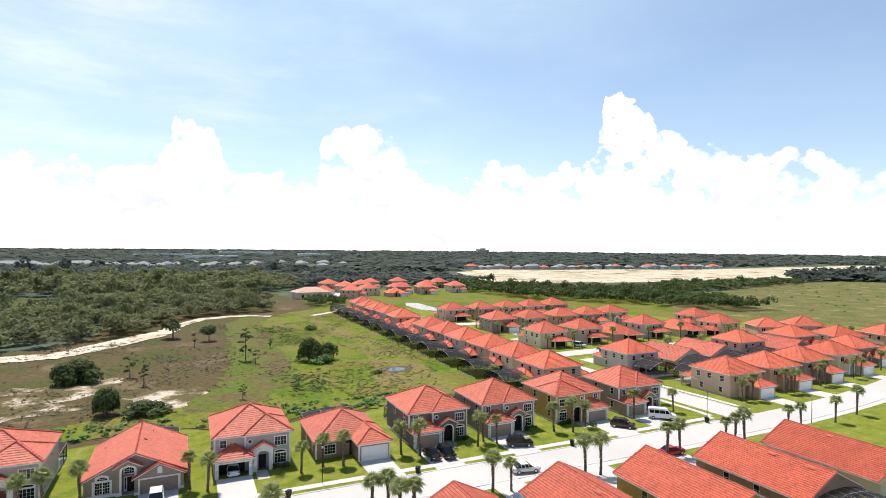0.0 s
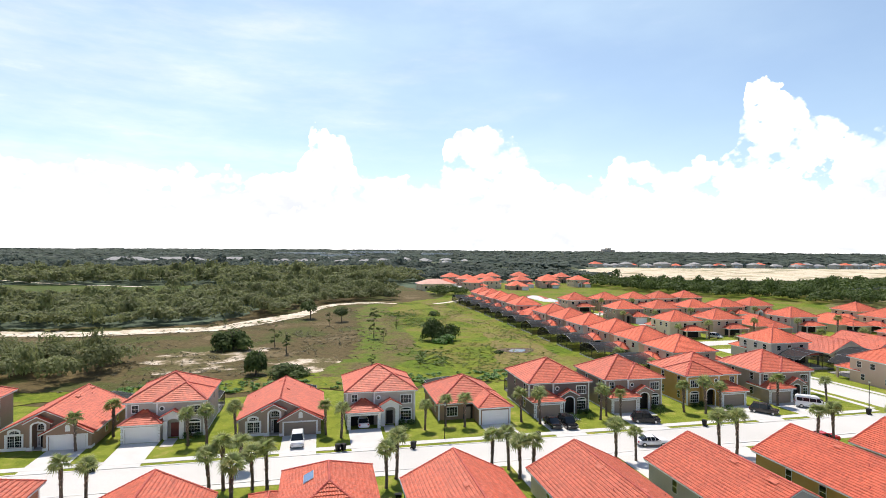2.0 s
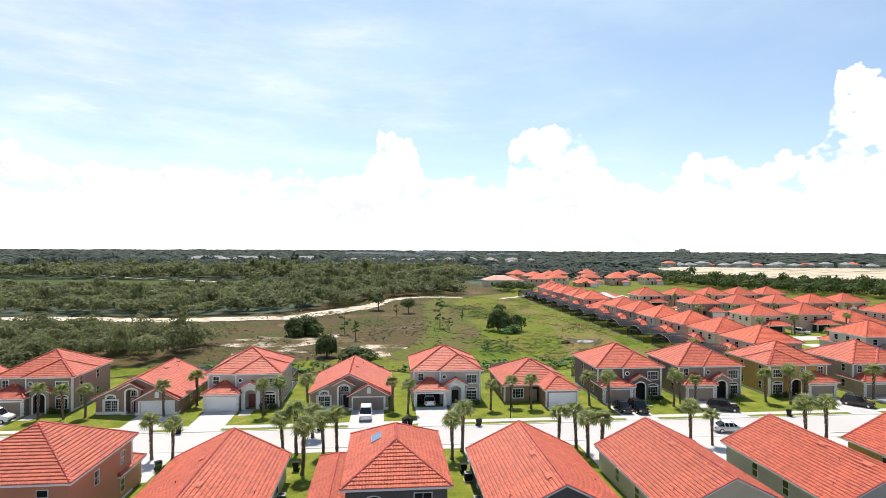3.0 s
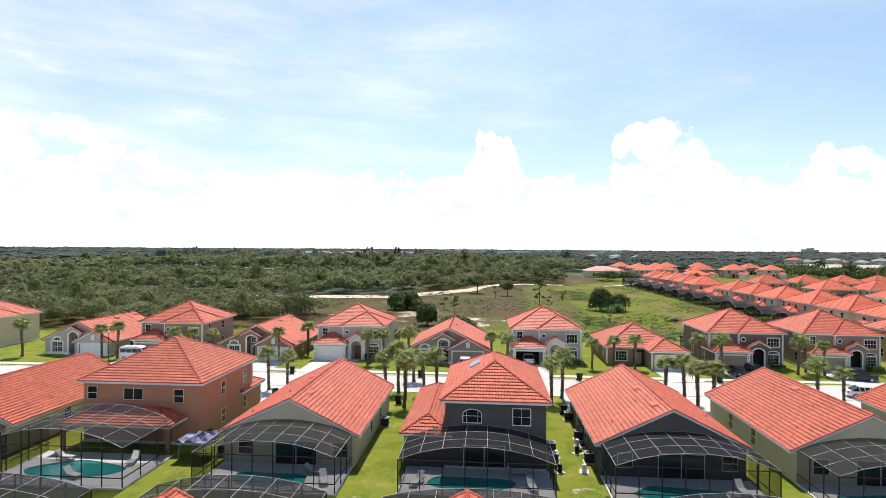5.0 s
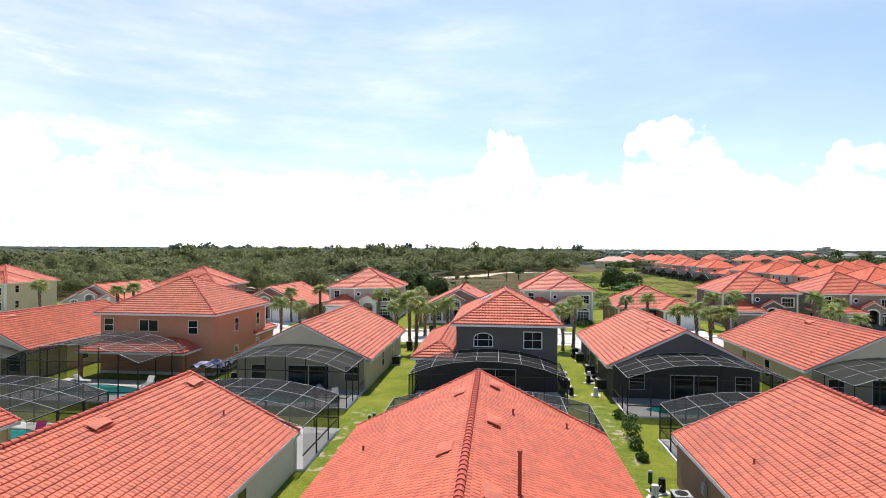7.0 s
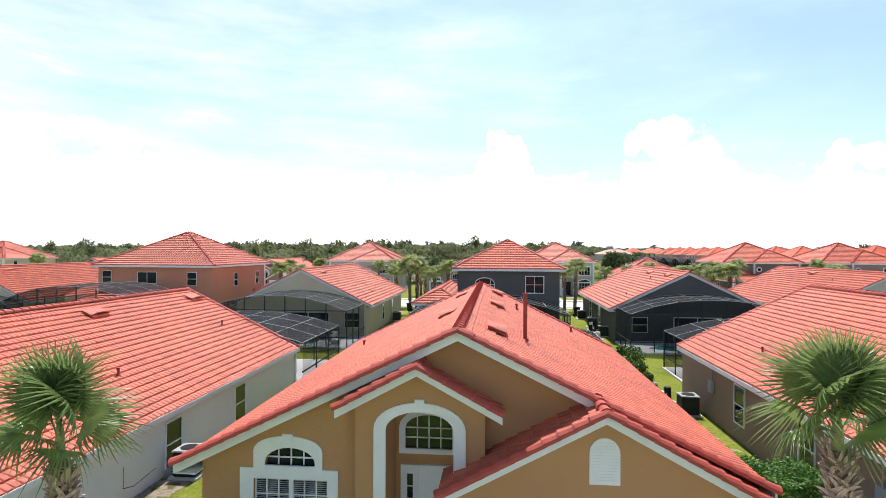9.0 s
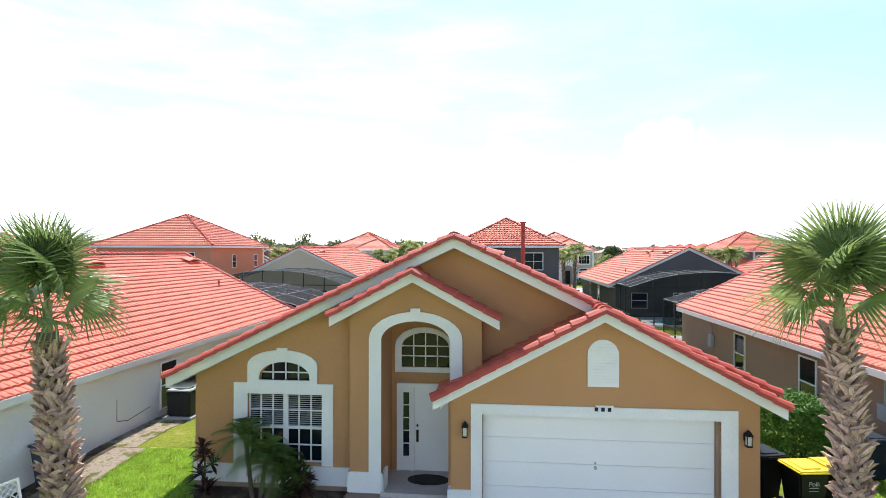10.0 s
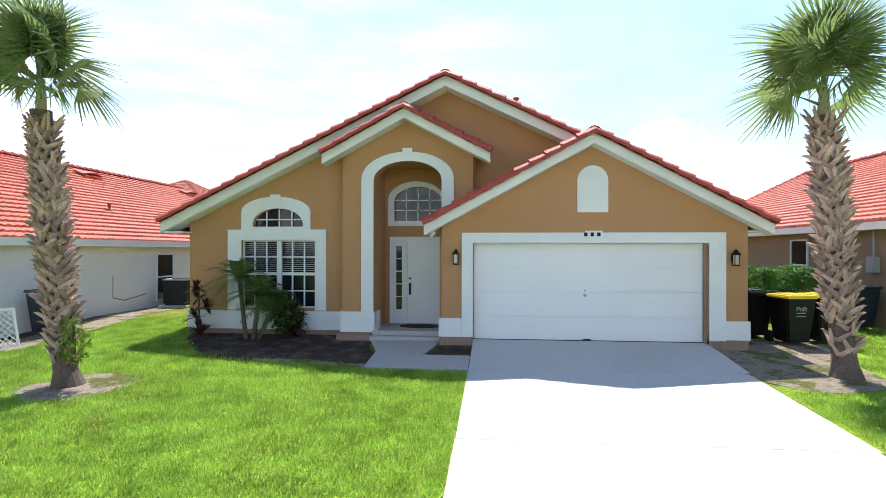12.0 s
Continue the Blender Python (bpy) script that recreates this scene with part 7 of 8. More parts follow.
def wood(name, poly, spacing, height, n, size, material, seed, label):
    """A stand of trees over an area: uneven crowns of small leafy clumps."""
    rng = np.random.default_rng(seed)
    P = np.array(poly, float)
    x0, y0, x1, y1 = P[:, 0].min(), P[:, 1].min(), P[:, 0].max(), P[:, 1].max()
    nx, ny = int((x1 - x0) / spacing) + 1, int((y1 - y0) / spacing) + 1
    gx, gy = np.meshgrid(x0 + np.arange(nx) * spacing, y0 + np.arange(ny) * spacing)
    gx = gx.ravel() + rng.uniform(-0.5, 0.5, gx.size) * spacing
    gy = gy.ravel() + rng.uniform(-0.5, 0.5, gy.size) * spacing
    ok = inside(gx, gy, poly)
    gx, gy = gx[ok], gy[ok]
    protos = [foliage(rng, n, size, 7, 1.0, 0.8) for _ in range(8)]
    out = []
    for i in range(len(gx)):
        h = height * rng.uniform(0.62, 1.25)
        if rng.random() < 0.07:
            h *= rng.uniform(1.3, 1.6)
        w = spacing * rng.uniform(0.62, 0.95)
        q = protos[rng.integers(8)]
        a = rng.uniform(0, 6.283)
        ca, sa = math.cos(a), math.sin(a)
        s = np.array([w, w, h * 0.62])
        x = (q[..., 0] * ca - q[..., 1] * sa) * s[0] + gx[i]
        y = (q[..., 0] * sa + q[..., 1] * ca) * s[1] + gy[i]
        z = q[..., 2] * s[2] + h * 0.34
        out.append(np.stack((x, y, np.maximum(z, 0.3)), -1))
    V = np.concatenate(out).reshape(-1, 3)
    F = np.arange(len(V)).reshape(-1, 4)
    ob = arrays(name, V, F, material)
    return tagged(ob, label, "woods", kind="stuff")


wood("woods", [(-330, 214), (-119, 214), (-76, 204), (-48, 211), (-34, 222), (-16, 246), (-4, 280), (22, 296), (40, 300), (50, 345), (40, 420), (-50, 400), (-70, 345), (-120, 328), (-330, 332)], 6.6, 8.2, 215, 0.082, FOREST, 21, "dense dark green oak woods")
wood("woods", [(-330, 470), (-90, 442), (-40, 405), (45, 420), (90, 470), (80, 640), (-330, 640)], 9.5, 12.0, 130, 0.105, FOREST, 22, "dense dark green oak woods")
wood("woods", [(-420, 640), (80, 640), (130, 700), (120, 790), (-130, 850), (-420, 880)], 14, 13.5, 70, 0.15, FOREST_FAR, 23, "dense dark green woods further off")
wood("woods", [(-420, 200), (-330, 200), (-330, 640), (-420, 640)], 12, 9, 80, 0.14, FOREST, 24, "dense dark green oak woods")
wood("woods", [(-165, 112), (-120, 110), (-62, 113), (-46, 126), (-44, 142), (-62, 158), (-110, 166), (-165, 160)], 5.6, 7.6, 520, 0.052, FOREST, 25, "grove of grey green oaks behind the houses")
wood("woods", [(205, 420), (240, 450), (330, 320), (335, 250), (322, 210), (296, 206), (262, 262), (215, 330)], 7.0, 9.5, 170, 0.082, BUSH, 26, "belt of dark green trees behind the houses")
wood("woods", [(330, 300), (420, 330), (600, 372), (640, 398), (560, 412), (420, 392), (330, 360)], 8, 7, 90, 0.12, BUSH, 27, "belt of dark green trees along the pasture")
wood("woods", [(620, 385), (1100, 440), (1150, 520), (900, 500), (680, 440)], 14, 12, 45, 0.19, FOREST_FAR, 28, "dark woods beyond the pasture")
wood("woods", [(90, 470), (240, 460), (300, 520), (240, 640), (140, 700), (85, 640)], 13, 9, 40, 0.19, FOREST_FAR, 29, "dark woods behind the far close")
wood("woods", [(88, 318), (76, 314), (66, 330), (74, 350), (95, 345)], 5, 6.5, 220, 0.075, BUSH, 30, "trees round the community building")


def far_woods():
    """Low humps of tree canopy out to the horizon."""
    rng = np.random.default_rng(5)
    protos = [foliage(rng, 20, 0.20, 6, 1.0, 0.8) for _ in range(6)]
    out = []
    site = [(230, 500), (330, 470), (620, 400), (1500, 500), (1500, 860), (820, 760), (520, 830), (400, 840)]
    while len(out) < 4600:
        az = math.radians(rng.uniform(-48, 70))
        d = 820 + 3700 * rng.random() ** 1.5
        x, y = d * math.sin(az), d * math.cos(az)
        if inside(np.array([x]), np.array([y]), site)[0] or (-420 < x < 280 and 830 < y < 1120):
            continue
        r = rng.uniform(12, 30) * (0.7 + d / 2600)
        h = rng.uniform(7.5, 12.5) * (1.0 if d < 2500 else 1.25)
        q = protos[rng.integers(6)] * np.array([r * 1.5, r, h])
        q[..., 2] = np.maximum(q[..., 2] + 0.12 * h, 0.0)
        out.append(q + np.array([x, y, 0.0]))
    v = np.concatenate(out).reshape(-1, 3)
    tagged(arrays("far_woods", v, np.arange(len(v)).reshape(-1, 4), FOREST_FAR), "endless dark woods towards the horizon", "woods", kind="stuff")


far_woods()


def field_tree(x, y, w, h, n, size, material, seed, label, low=False, category="tree"):
    """A single tree or bush: stem with limbs, and a crown of leafy clumps with gaps."""
    rng = np.random.default_rng(seed)
    t = thing("bush" if low else "tree", pose(x, y, 0), label, category, "trees in the field")
    q = foliage(rng, n * 5, size * 0.5, 12, 1.0, 0.85)
    v = q.reshape(-1, 3) * np.array([w, w, h * (0.66 if low else 0.5)])
    v[:, 2] += h * (0.12 if low else 0.42)
    v[:, 2] = np.maximum(v[:, 2], 0.1)
    arrays("crown", v, np.arange(len(v)).reshape(-1, 4), material, t)
    bm = rod(bmesh.new(), (0, 0, -0.1), (0.1, 0, h * 0.55), 0.05 * w + 0.06, 0.03 * w + 0.02, 7)
    for k in range(4):
        a = k * 1.7 + seed
        rod(bm, (0.05, 0, h * (0.25 + 0.06 * k)), (w * 0.5 * math.cos(a), w * 0.5 * math.sin(a), h * (0.55 + 0.06 * k)), 0.03 * w + 0.02, 0.02, 5)
    part("trunk", bm, BARK, t)
    return t


def pine(x, y, h, seed, label="slender young pine standing in the scrub"):
    rng = np.random.default_rng(seed)
    t = thing("tree", pose(x, y, 0), label, "tree", "trees in the field")
    out = []
    for k in range(16):
        u = rng.uniform(0, 1)
        a = rng.uniform(0, 6.283)
        reach = h * 0.26 * math.sin(math.pi * (0.22 + 0.72 * u)) * rng.uniform(0.2, 1.0)
        rr = h * rng.uniform(0.07, 0.13)
        q = foliage(rng, 55, 0.16, 4, 1.0, 0.8) * rr
        out.append(q + np.array([reach * math.cos(a), reach * math.sin(a), h * (0.24 + 0.70 * u)]))
    v = np.concatenate(out).reshape(-1, 3)
    arrays("crown", v, np.arange(len(v)).reshape(-1, 4), PINE, t)
    part("trunk", rod(bmesh.new(), (0, 0, -0.1), (0, 0, h * 0.97), 0.05 + 0.012 * h, 0.02, 7), BARK, t)
    return t


field_tree(-23.5, 158.5, 5.6, 9.5, 800, 0.10, BUSH, 1, "large dark evergreen bush in the sandy scrub", True, "bush")
field_tree(-13.6, 124.0, 3.2, 9.0, 460, 0.12, BUSH, 2, "tall dark green bush behind the houses", True)
field_tree(-6.4, 121.6, 4.6, 4.6, 420, 0.11, BUSH, 3, "dark green rounded bush behind the houses", True, "bush")
field_tree(36.0, 163.5, 4.2, 10.5, 520, 0.11, BUSH, 4, "dense dark green tree clump in the meadow", True)
field_tree(41.4, 163.0, 3.8, 8.5, 460, 0.11, BUSH, 5, "dense dark green tree clump in the meadow", True)
field_tree(39.0, 158.0, 4.0, 4.0, 380, 0.11, HEDGE, 6, "green bush at the foot of the meadow trees", True, "bush")
field_tree(-3.0, 226.0, 4.6, 9.5, 420, 0.11, PINE, 7, "open-crowned tree beside the sandy track")
field_tree(9.3, 214.5, 3.4, 7.5, 320, 0.12, PINE, 8, "open-crowned young tree in the scrub")
field_tree(31.0, 330.0, 5.0, 6.0, 300, 0.13, BUSH, 9, "dark green tree at the edge of the woods")
field_tree(49.5, 228.0, 2.8, 3.4, 240, 0.12, BUSH, 10, "dark green bush in the meadow", True, "bush")
field_tree(50.5, 139.0, 1.6, 1.8, 160, 0.13, BUSH, 11, "small dark bush in the meadow", True, "bush")
pine(18.2, 172.0, 10.0, 21)
pine(-12.2, 160.5, 6.8, 22)
pine(-8.2, 149.0, 6.0, 23)
pine(4.3, 203.5, 5.0, 24)
pine(13.3, 125.6, 4.0, 25)
pine(20.6, 166.0, 4.5, 26)
pine(28.0, 190.0, 3.6, 27)
pine(-33.0, 205.0, 4.0, 28)


def tufts(name, n, poly, size, h, material, seed, label):
    """Low uneven clumps of weeds and shrubs scattered over the field."""
    rng = np.random.default_rng(seed)
    P = np.array(poly, float)
    x = rng.uniform(P[:, 0].min(), P[:, 0].max(), n)
    y = rng.uniform(P[:, 1].min(), P[:, 1].max(), n)
    f = np.sin(x * 0.09 + 1) * np.sin(y * 0.07 + 2) + 0.6 * np.sin(x * 0.23) * np.sin(y * 0.19 + 1)
    ok = inside(x, y, poly) & (f + rng.normal(0, 0.45, n) > 0.15)
    x, y = x[ok], y[ok]
    protos = [foliage(rng, 16, 0.3, 3, 1.0, 0.8) for _ in range(6)]
    out = []
    for i in range(len(x)):
        s = rng.uniform(0.4, 1.25)
        q = protos[rng.integers(6)] * np.array([size * s, size * s, h * s])
        q[..., 0] += x[i]
        q[..., 1] += y[i]
        q[..., 2] = np.maximum(q[..., 2] + 0.25, 0.18)
        out.append(q)
    v = np.concatenate(out).reshape(-1, 3)
    tagged(arrays(name, v, np.arange(len(v)).reshape(-1, 4), material), label, "scrub", kind="stuff")


tufts("weeds", 9000, [(20, 125), (50, 112), (72, 112), (74, 290), (62, 290), (34, 280), (26, 214), (23, 160)], 0.55, 0.16, leaf_material("meadow_weeds", (0.115, 0.165, 0.017), (0.18, 0.21, 0.033), 0.12, 0.5), 31, "rank green weeds in the meadow")
tufts("scrub", 11000, [(-120, 115), (20, 112), (24, 160), (24, 214), (16, 262), (-10, 225), (-60, 196), (-120, 200)], 0.5, 0.26, leaf_material("dry_weeds", (0.095, 0.085, 0.032), (0.17, 0.145, 0.065), 0.1, 0.2), 32, "dry brown weeds in the sandy scrub")
tufts("shrubs", 900, [(-40, 108), (70, 108), (70, 118), (-40, 116)], 0.9, 0.6, HEDGE, 33, "low green shrubs behind the back gardens")
tufts("shrubs", 1500, [(-340, 188), (-10, 216), (-6, 232), (-40, 208), (-120, 212), (-340, 206)], 0.9, 0.6, FOREST, 34, "low shrubs along the sandy track")
tufts("shrubs", 2600, [(26, 250), (42, 286), (48, 262), (40, 220), (44, 190), (38, 150), (33, 128), (22, 126), (20, 139), (32, 165), (34, 210)], 0.85, 0.32, leaf_material("bramble_leaf", (0.085, 0.145, 0.018), (0.155, 0.22, 0.035), 0.1, 0.5), 35, "low bright green brambles across the meadow")
tufts("shrubs", 420, [(330, 120), (700, 150), (700, 360), (420, 340), (330, 280)], 1.3, 0.7, BUSH, 36, "scattered dark bushes in the dry pasture")


# ---------------------------------------------------------------- small things
def passenger_van(x, y, deg, label):
    """A tall van with a sloped nose: one pressed body, a raked windscreen, a dark band of side windows."""
    L, W, H = 5.6, 1.95, 2.3
    t = thing("van", pose(x, y, 0.04, 0, 0, deg), label, "van", "parked vehicles")
    prof = [(-L / 2 + 0.05, 0.32), (-L / 2, 0.80), (-L / 2 + 0.12, 1.0), (-L / 2 + 0.95, 1.22), (-L / 2 + 1.75, 2.08), (-L / 2 + 2.2, H - 0.03), (0.2, H), (L / 2 - 0.25, H - 0.04), (L / 2 - 0.03, 2.0), (L / 2, 0.9), (L / 2 - 0.04, 0.32)]

    def half(z):
        return W / 2 - 0.03 - 0.17 * max(0.0, (z - 1.15) / 1.15) ** 1.4

    bm = bmesh.new()
    sides = [[bm.verts.new((sx * half(z), yy, z)) for yy, z in prof] for sx in (-1, 1)]
    n = len(prof)
    bm.faces.new(sides[0])
    bm.faces.new(sides[1][::-1])
    for i in range(n):
        bm.faces.new((sides[0][i], sides[1][i], sides[1][(i + 1) % n], sides[0][(i + 1) % n]))
    bmesh.ops.recalc_face_normals(bm, faces=bm.faces[:])
    bmesh.ops.bevel(bm, geom=bm.edges[:], offset=0.06, segments=2, affect="EDGES")
    part("body", bm, CARWHITE, t)

    def glazing(name, corners, out):
        """A thin pane through four corners, standing off along out."""
        bm = bmesh.new()
        o = Vector(out)
        a = [bm.verts.new(Vector(c) + o * 0.03) for c in corners]
        b = [bm.verts.new(Vector(c) - o * 0.02) for c in corners]
        bm.faces.new(a)
        bm.faces.new(b[::-1])
        for i in range(4):
            bm.faces.new((a[i], b[i], b[(i + 1) % 4], a[(i + 1) % 4]))
        bmesh.ops.recalc_face_normals(bm, faces=bm.faces[:])
        part(name, bm, GLASS, t)

    glazing("windscreen", [(sx * (half(z) - 0.12), yy, z) for sx, yy, z in ((-1, -L / 2 + 1.02, 1.29), (1, -L / 2 + 1.02, 1.29), (1, -L / 2 + 1.70, 2.02), (-1, -L / 2 + 1.70, 2.02))], (0, -0.73, 0.68))
    glazing("rear_window", [(sx * (half(z) - 0.2), L / 2 - 0.005, z) for sx, z in ((-1, 1.3), (1, 1.3), (1, 1.9), (-1, 1.9))], (0, 1, 0))
    for sx in (-1, 1):
        for ya, yb in ((-1.45, -0.62), (-0.52, 0.48), (0.56, 1.5), (1.58, 2.5)):
            glazing("side_window", [(sx * half(z), yy, z) for yy, z in ((ya, 1.32), (yb, 1.32), (yb, 1.95), (ya + (0.35 if ya < -1 else 0), 1.95))], (sx, 0, 0))
        for yy in (-L / 2 + 0.95, L / 2 - 1.05):
            wv = part("wheel", rod(bmesh.new(), (sx * (W / 2 - 0.24), yy, 0.34), (sx * W / 2, yy, 0.34), 0.34, n=18), TYRE, t)
            part("rim", rod(bmesh.new(), (sx * (W / 2 - 0.01), yy, 0.34), (sx * (W / 2 + 0.02), yy, 0.34), 0.2, n=14), CHROME, wv)
        part("headlight", boxes((sx * W * 0.27, sx * W * 0.45, -L / 2 - 0.02, -L / 2 + 0.14, 0.72, 0.95)), LAMPGLASS, t)
        part("tail_light", boxes((sx * W * 0.38, sx * W * 0.47, L / 2 - 0.08, L / 2 + 0.02, 0.8, 1.25)), CARRED, t)
        part("wing_mirror", boxes((sx * W / 2, sx * (W / 2 + 0.18), -L / 2 + 1.05, -L / 2 + 1.2, 1.25, 1.55), bevel=0.03), FRAME_D, t)
    part("bumper", boxes((-W / 2 + 0.06, W / 2 - 0.06, -L / 2 - 0.05, -L / 2 + 0.12, 0.36, 0.62), bevel=0.04), FRAME_D, t)
    return t


def car(x, y, deg, paint, label, kind="car"):
    """A parked car: pressed body, glazed cabin, wheels, lamps."""
    suv = kind == "suv"
    L, W, H = (4.75, 1.9, 1.72) if suv else (4.6, 1.8, 1.45)
    t = thing("car", pose(x, y, 0.04, 0, 0, deg), label, "car", "parked vehicles")
    part("body", boxes((-W / 2, W / 2, -L / 2, L / 2, 0.28, 0.95), bevel=0.14), paint, t)
    if suv:
        prof = [(-L / 2 + 1.05, 0.93), (-L / 2 + 1.75, H), (L / 2 - 0.55, H - 0.03), (L / 2 - 0.12, 0.93)]
    else:
        prof = [(-L / 2 + 1.15, 0.93), (-L / 2 + 1.95, H), (L / 2 - 1.25, H), (L / 2 - 0.45, 0.93)]
    bm = bmesh.new()
    sides = []
    for sx in (-1, 1):
        sides.append([bm.verts.new((sx * (W / 2 - (0.06 if z < 1.2 else 0.2)), yy, z)) for yy, z in prof])
    n = len(prof)
    bm.faces.new(sides[0])
    bm.faces.new(sides[1][::-1])
    for i in range(n):
        bm.faces.new((sides[0][i], sides[1][i], sides[1][(i + 1) % n], sides[0][(i + 1) % n]))
    bmesh.ops.recalc_face_normals(bm, faces=bm.faces[:])
    bmesh.ops.bevel(bm, geom=bm.edges[:], offset=0.05, segments=2, affect="EDGES")
    part("cabin", bm, GLASS, t)
    y0, y1 = prof[1][0] + 0.1, prof[2][0] - 0.05
    part("roof_panel", boxes((-W / 2 + 0.2, W / 2 - 0.2, y0, y1, H - 0.03, H + 0.035), bevel=0.03), paint, t)
    for sx in (-1, 1):
        for yy in (prof[1][0] + 0.15, (prof[1][0] + prof[2][0]) / 2 + 0.1, prof[2][0]):
            bm = beam(bmesh.new(), (sx * (W / 2 - 0.05), yy - 0.12, 0.95), (sx * (W / 2 - 0.19), yy, H), 0.07)
            part("pillar", bm, paint, t)
    for sx in (-1, 1):
        for yy in (-L / 2 + 0.85, L / 2 - 0.9):
            wv = part("wheel", rod(bmesh.new(), (sx * (W / 2 - 0.2), yy, 0.33), (sx * (W / 2 + 0.01), yy, 0.33), 0.33, n=18), TYRE, t)
            part("rim", rod(bmesh.new(), (sx * (W / 2), yy, 0.33), (sx * (W / 2 + 0.02), yy, 0.33), 0.2, n=14), CHROME, wv)
        part("headlight", boxes((sx * W * 0.28, sx * W * 0.46, -L / 2 - 0.01, -L / 2 + 0.1, 0.62, 0.78)), LAMPGLASS, t)
        part("tail_light", boxes((sx * W * 0.32, sx * W * 0.46, L / 2 - 0.1, L / 2 + 0.01, 0.65, 0.85)), CARRED, t)
        part("wing_mirror", boxes((sx * W / 2, sx * (W / 2 + 0.14), prof[1][0] - 0.45, prof[1][0] - 0.3, 0.95, 1.08)), paint, t)
    return t


car(-2.4, 75.6, 0, CARWHITE, "white sport utility car parked on a driveway", "suv")
car(39.2, 76.0, 0, CARBLACK, "dark blue black saloon parked on a driveway")
car(41.7, 75.6, 0, CARBLACK, "black estate car parked on a driveway", "suv")
car(55.9, 74.9, 70, CARBLACK, "black people carrier parked across a driveway", "suv")
car(80.6, 75.6, 40, mat("dark_brown_paint", (0.05, 0.04, 0.035), 0.2), "dark brown sport utility car on a driveway", "suv")
passenger_van(92.2, 76.6, 48, "tall white passenger van parked on a driveway")
car(50.4, 64.6, 80, CARWHITE, "white and black hatchback parked at the kerb")
car(78.0, 60.8, 85, CARRED, "red car parked beside the street")
car(8.0, 82.6, 180, CARWHITE, "white car inside an open garage")
passenger_van(-57.8, 77.6, 90, "white van parked before a garage")
car(131.5, 152.8, 20, CARWHITE, "white car parked on a driveway", "suv")
car(104.0, 152, 0, CARWHITE, "white car parked at the kerb")
car(168.0, 128, 0, CARBLACK, "dark car parked on a driveway")
car(187.0, 152, 30, CARBLACK, "dark car parked on a driveway")


def bin_(x, y, deg, body, lid, label, writing=False):
    """A wheeled rubbish bin."""
    t = thing("wheelie_bin", pose(x, y, 0.03 + fall(y), 0, 0, deg), label, "bin", "wheeled bins")
    V = [(-0.24, -0.28, 0.06), (0.24, -0.28, 0.06), (0.24, 0.24, 0.06), (-0.24, 0.24, 0.06), (-0.32, -0.38, 1.0), (0.32, -0.38, 1.0), (0.32, 0.34, 1.0), (-0.32, 0.34, 1.0)]
    bm = bmesh.new()
    vs = [bm.verts.new(v) for v in V]
    for f in ((3, 2, 1, 0), (0, 1, 5, 4), (1, 2, 6, 5), (2, 3, 7, 6), (3, 0, 4, 7), (4, 5, 6, 7)):
        bm.faces.new([vs[i] for i in f])
    bmesh.ops.bevel(bm, geom=bm.edges[:], offset=0.03, segments=2, affect="EDGES")
    part("body", bm, body, t)
    part("lid", boxes((-0.35, 0.35, -0.43, 0.36, 1.0, 1.07), bevel=0.03), lid, t)
    part("lid_rib", boxes((-0.2, 0.2, -0.3, 0.25, 1.065, 1.09), bevel=0.01), lid, t)
    part("handle", rod(bmesh.new(), (-0.3, 0.42, 0.98), (0.3, 0.42, 0.98), 0.02), body, t)
    for sx in (-1, 1):
        part("wheel", rod(bmesh.new(), (sx * 0.27, 0.28, 0.12), (sx * 0.33, 0.28, 0.12), 0.14, n=14), TYRE, t)
    if writing:
        curve = bpy.data.curves.new("print", "FONT")
        curve.body, curve.size, curve.align_x, curve.extrude = "Polk", 0.14, "CENTER", 0.002
        probe = bpy.data.objects.new("print", curve)
        word = bpy.data.meshes.new_from_object(probe)
        bpy.data.objects.remove(probe)
        ob = link("printed_word", word, GREYPLASTIC, t, "faded white lettering")
        ob.matrix_basis = Matrix.Translation((0, -0.362, 0.74)) @ Euler((radians(96), 0, 0)).to_matrix().to_4x4()
        part("print_bar", boxes((-0.1, 0.1, -0.352, -0.34, 0.69, 0.705)), GREYPLASTIC, t, "faded white print")
        part("print_bar", boxes((-0.1, 0.1, -0.347, -0.335, 0.62, 0.63)), GREYPLASTIC, t, "faded white print")
    return t


bin_(6.98, 1.55, 15, BINBLACK, BINBLACK, "black wheeled bin standing beside the garage")
bin_(7.50, 0.80, 8, BINBLACK, BINYELLOW, "black wheeled bin with a bright yellow lid", True)
bin_(8.22, 0.95, 8, BINBLACK, BINYELLOW, "black wheeled bin with a bright yellow lid")
bin_(10.0, 2.7, 8, BINBLUE, BINBLUE, "dark blue wheeled bin beside the neighbouring wall")
bin_(-9.7, 0.5, -20, BINBLUE, BINBLUE, "dark blue wheeled bin behind the palm")
for x, y in ((14.5, 70.2), (3.5, 71.4), (4.3, 71.4), (34.5, 70.8), (-8.8, 69.8), (9.9, 53.2), (-9.8, 55.4), (-28.4, 70.2), (98.8, 71.0), (64.6, 71), (-26, 57)):
    bin_(x, y, x * 9, BINBLACK, BINBLACK, "black wheeled bin standing at the kerb" if y > 60 else "black wheeled bin beside a house wall")


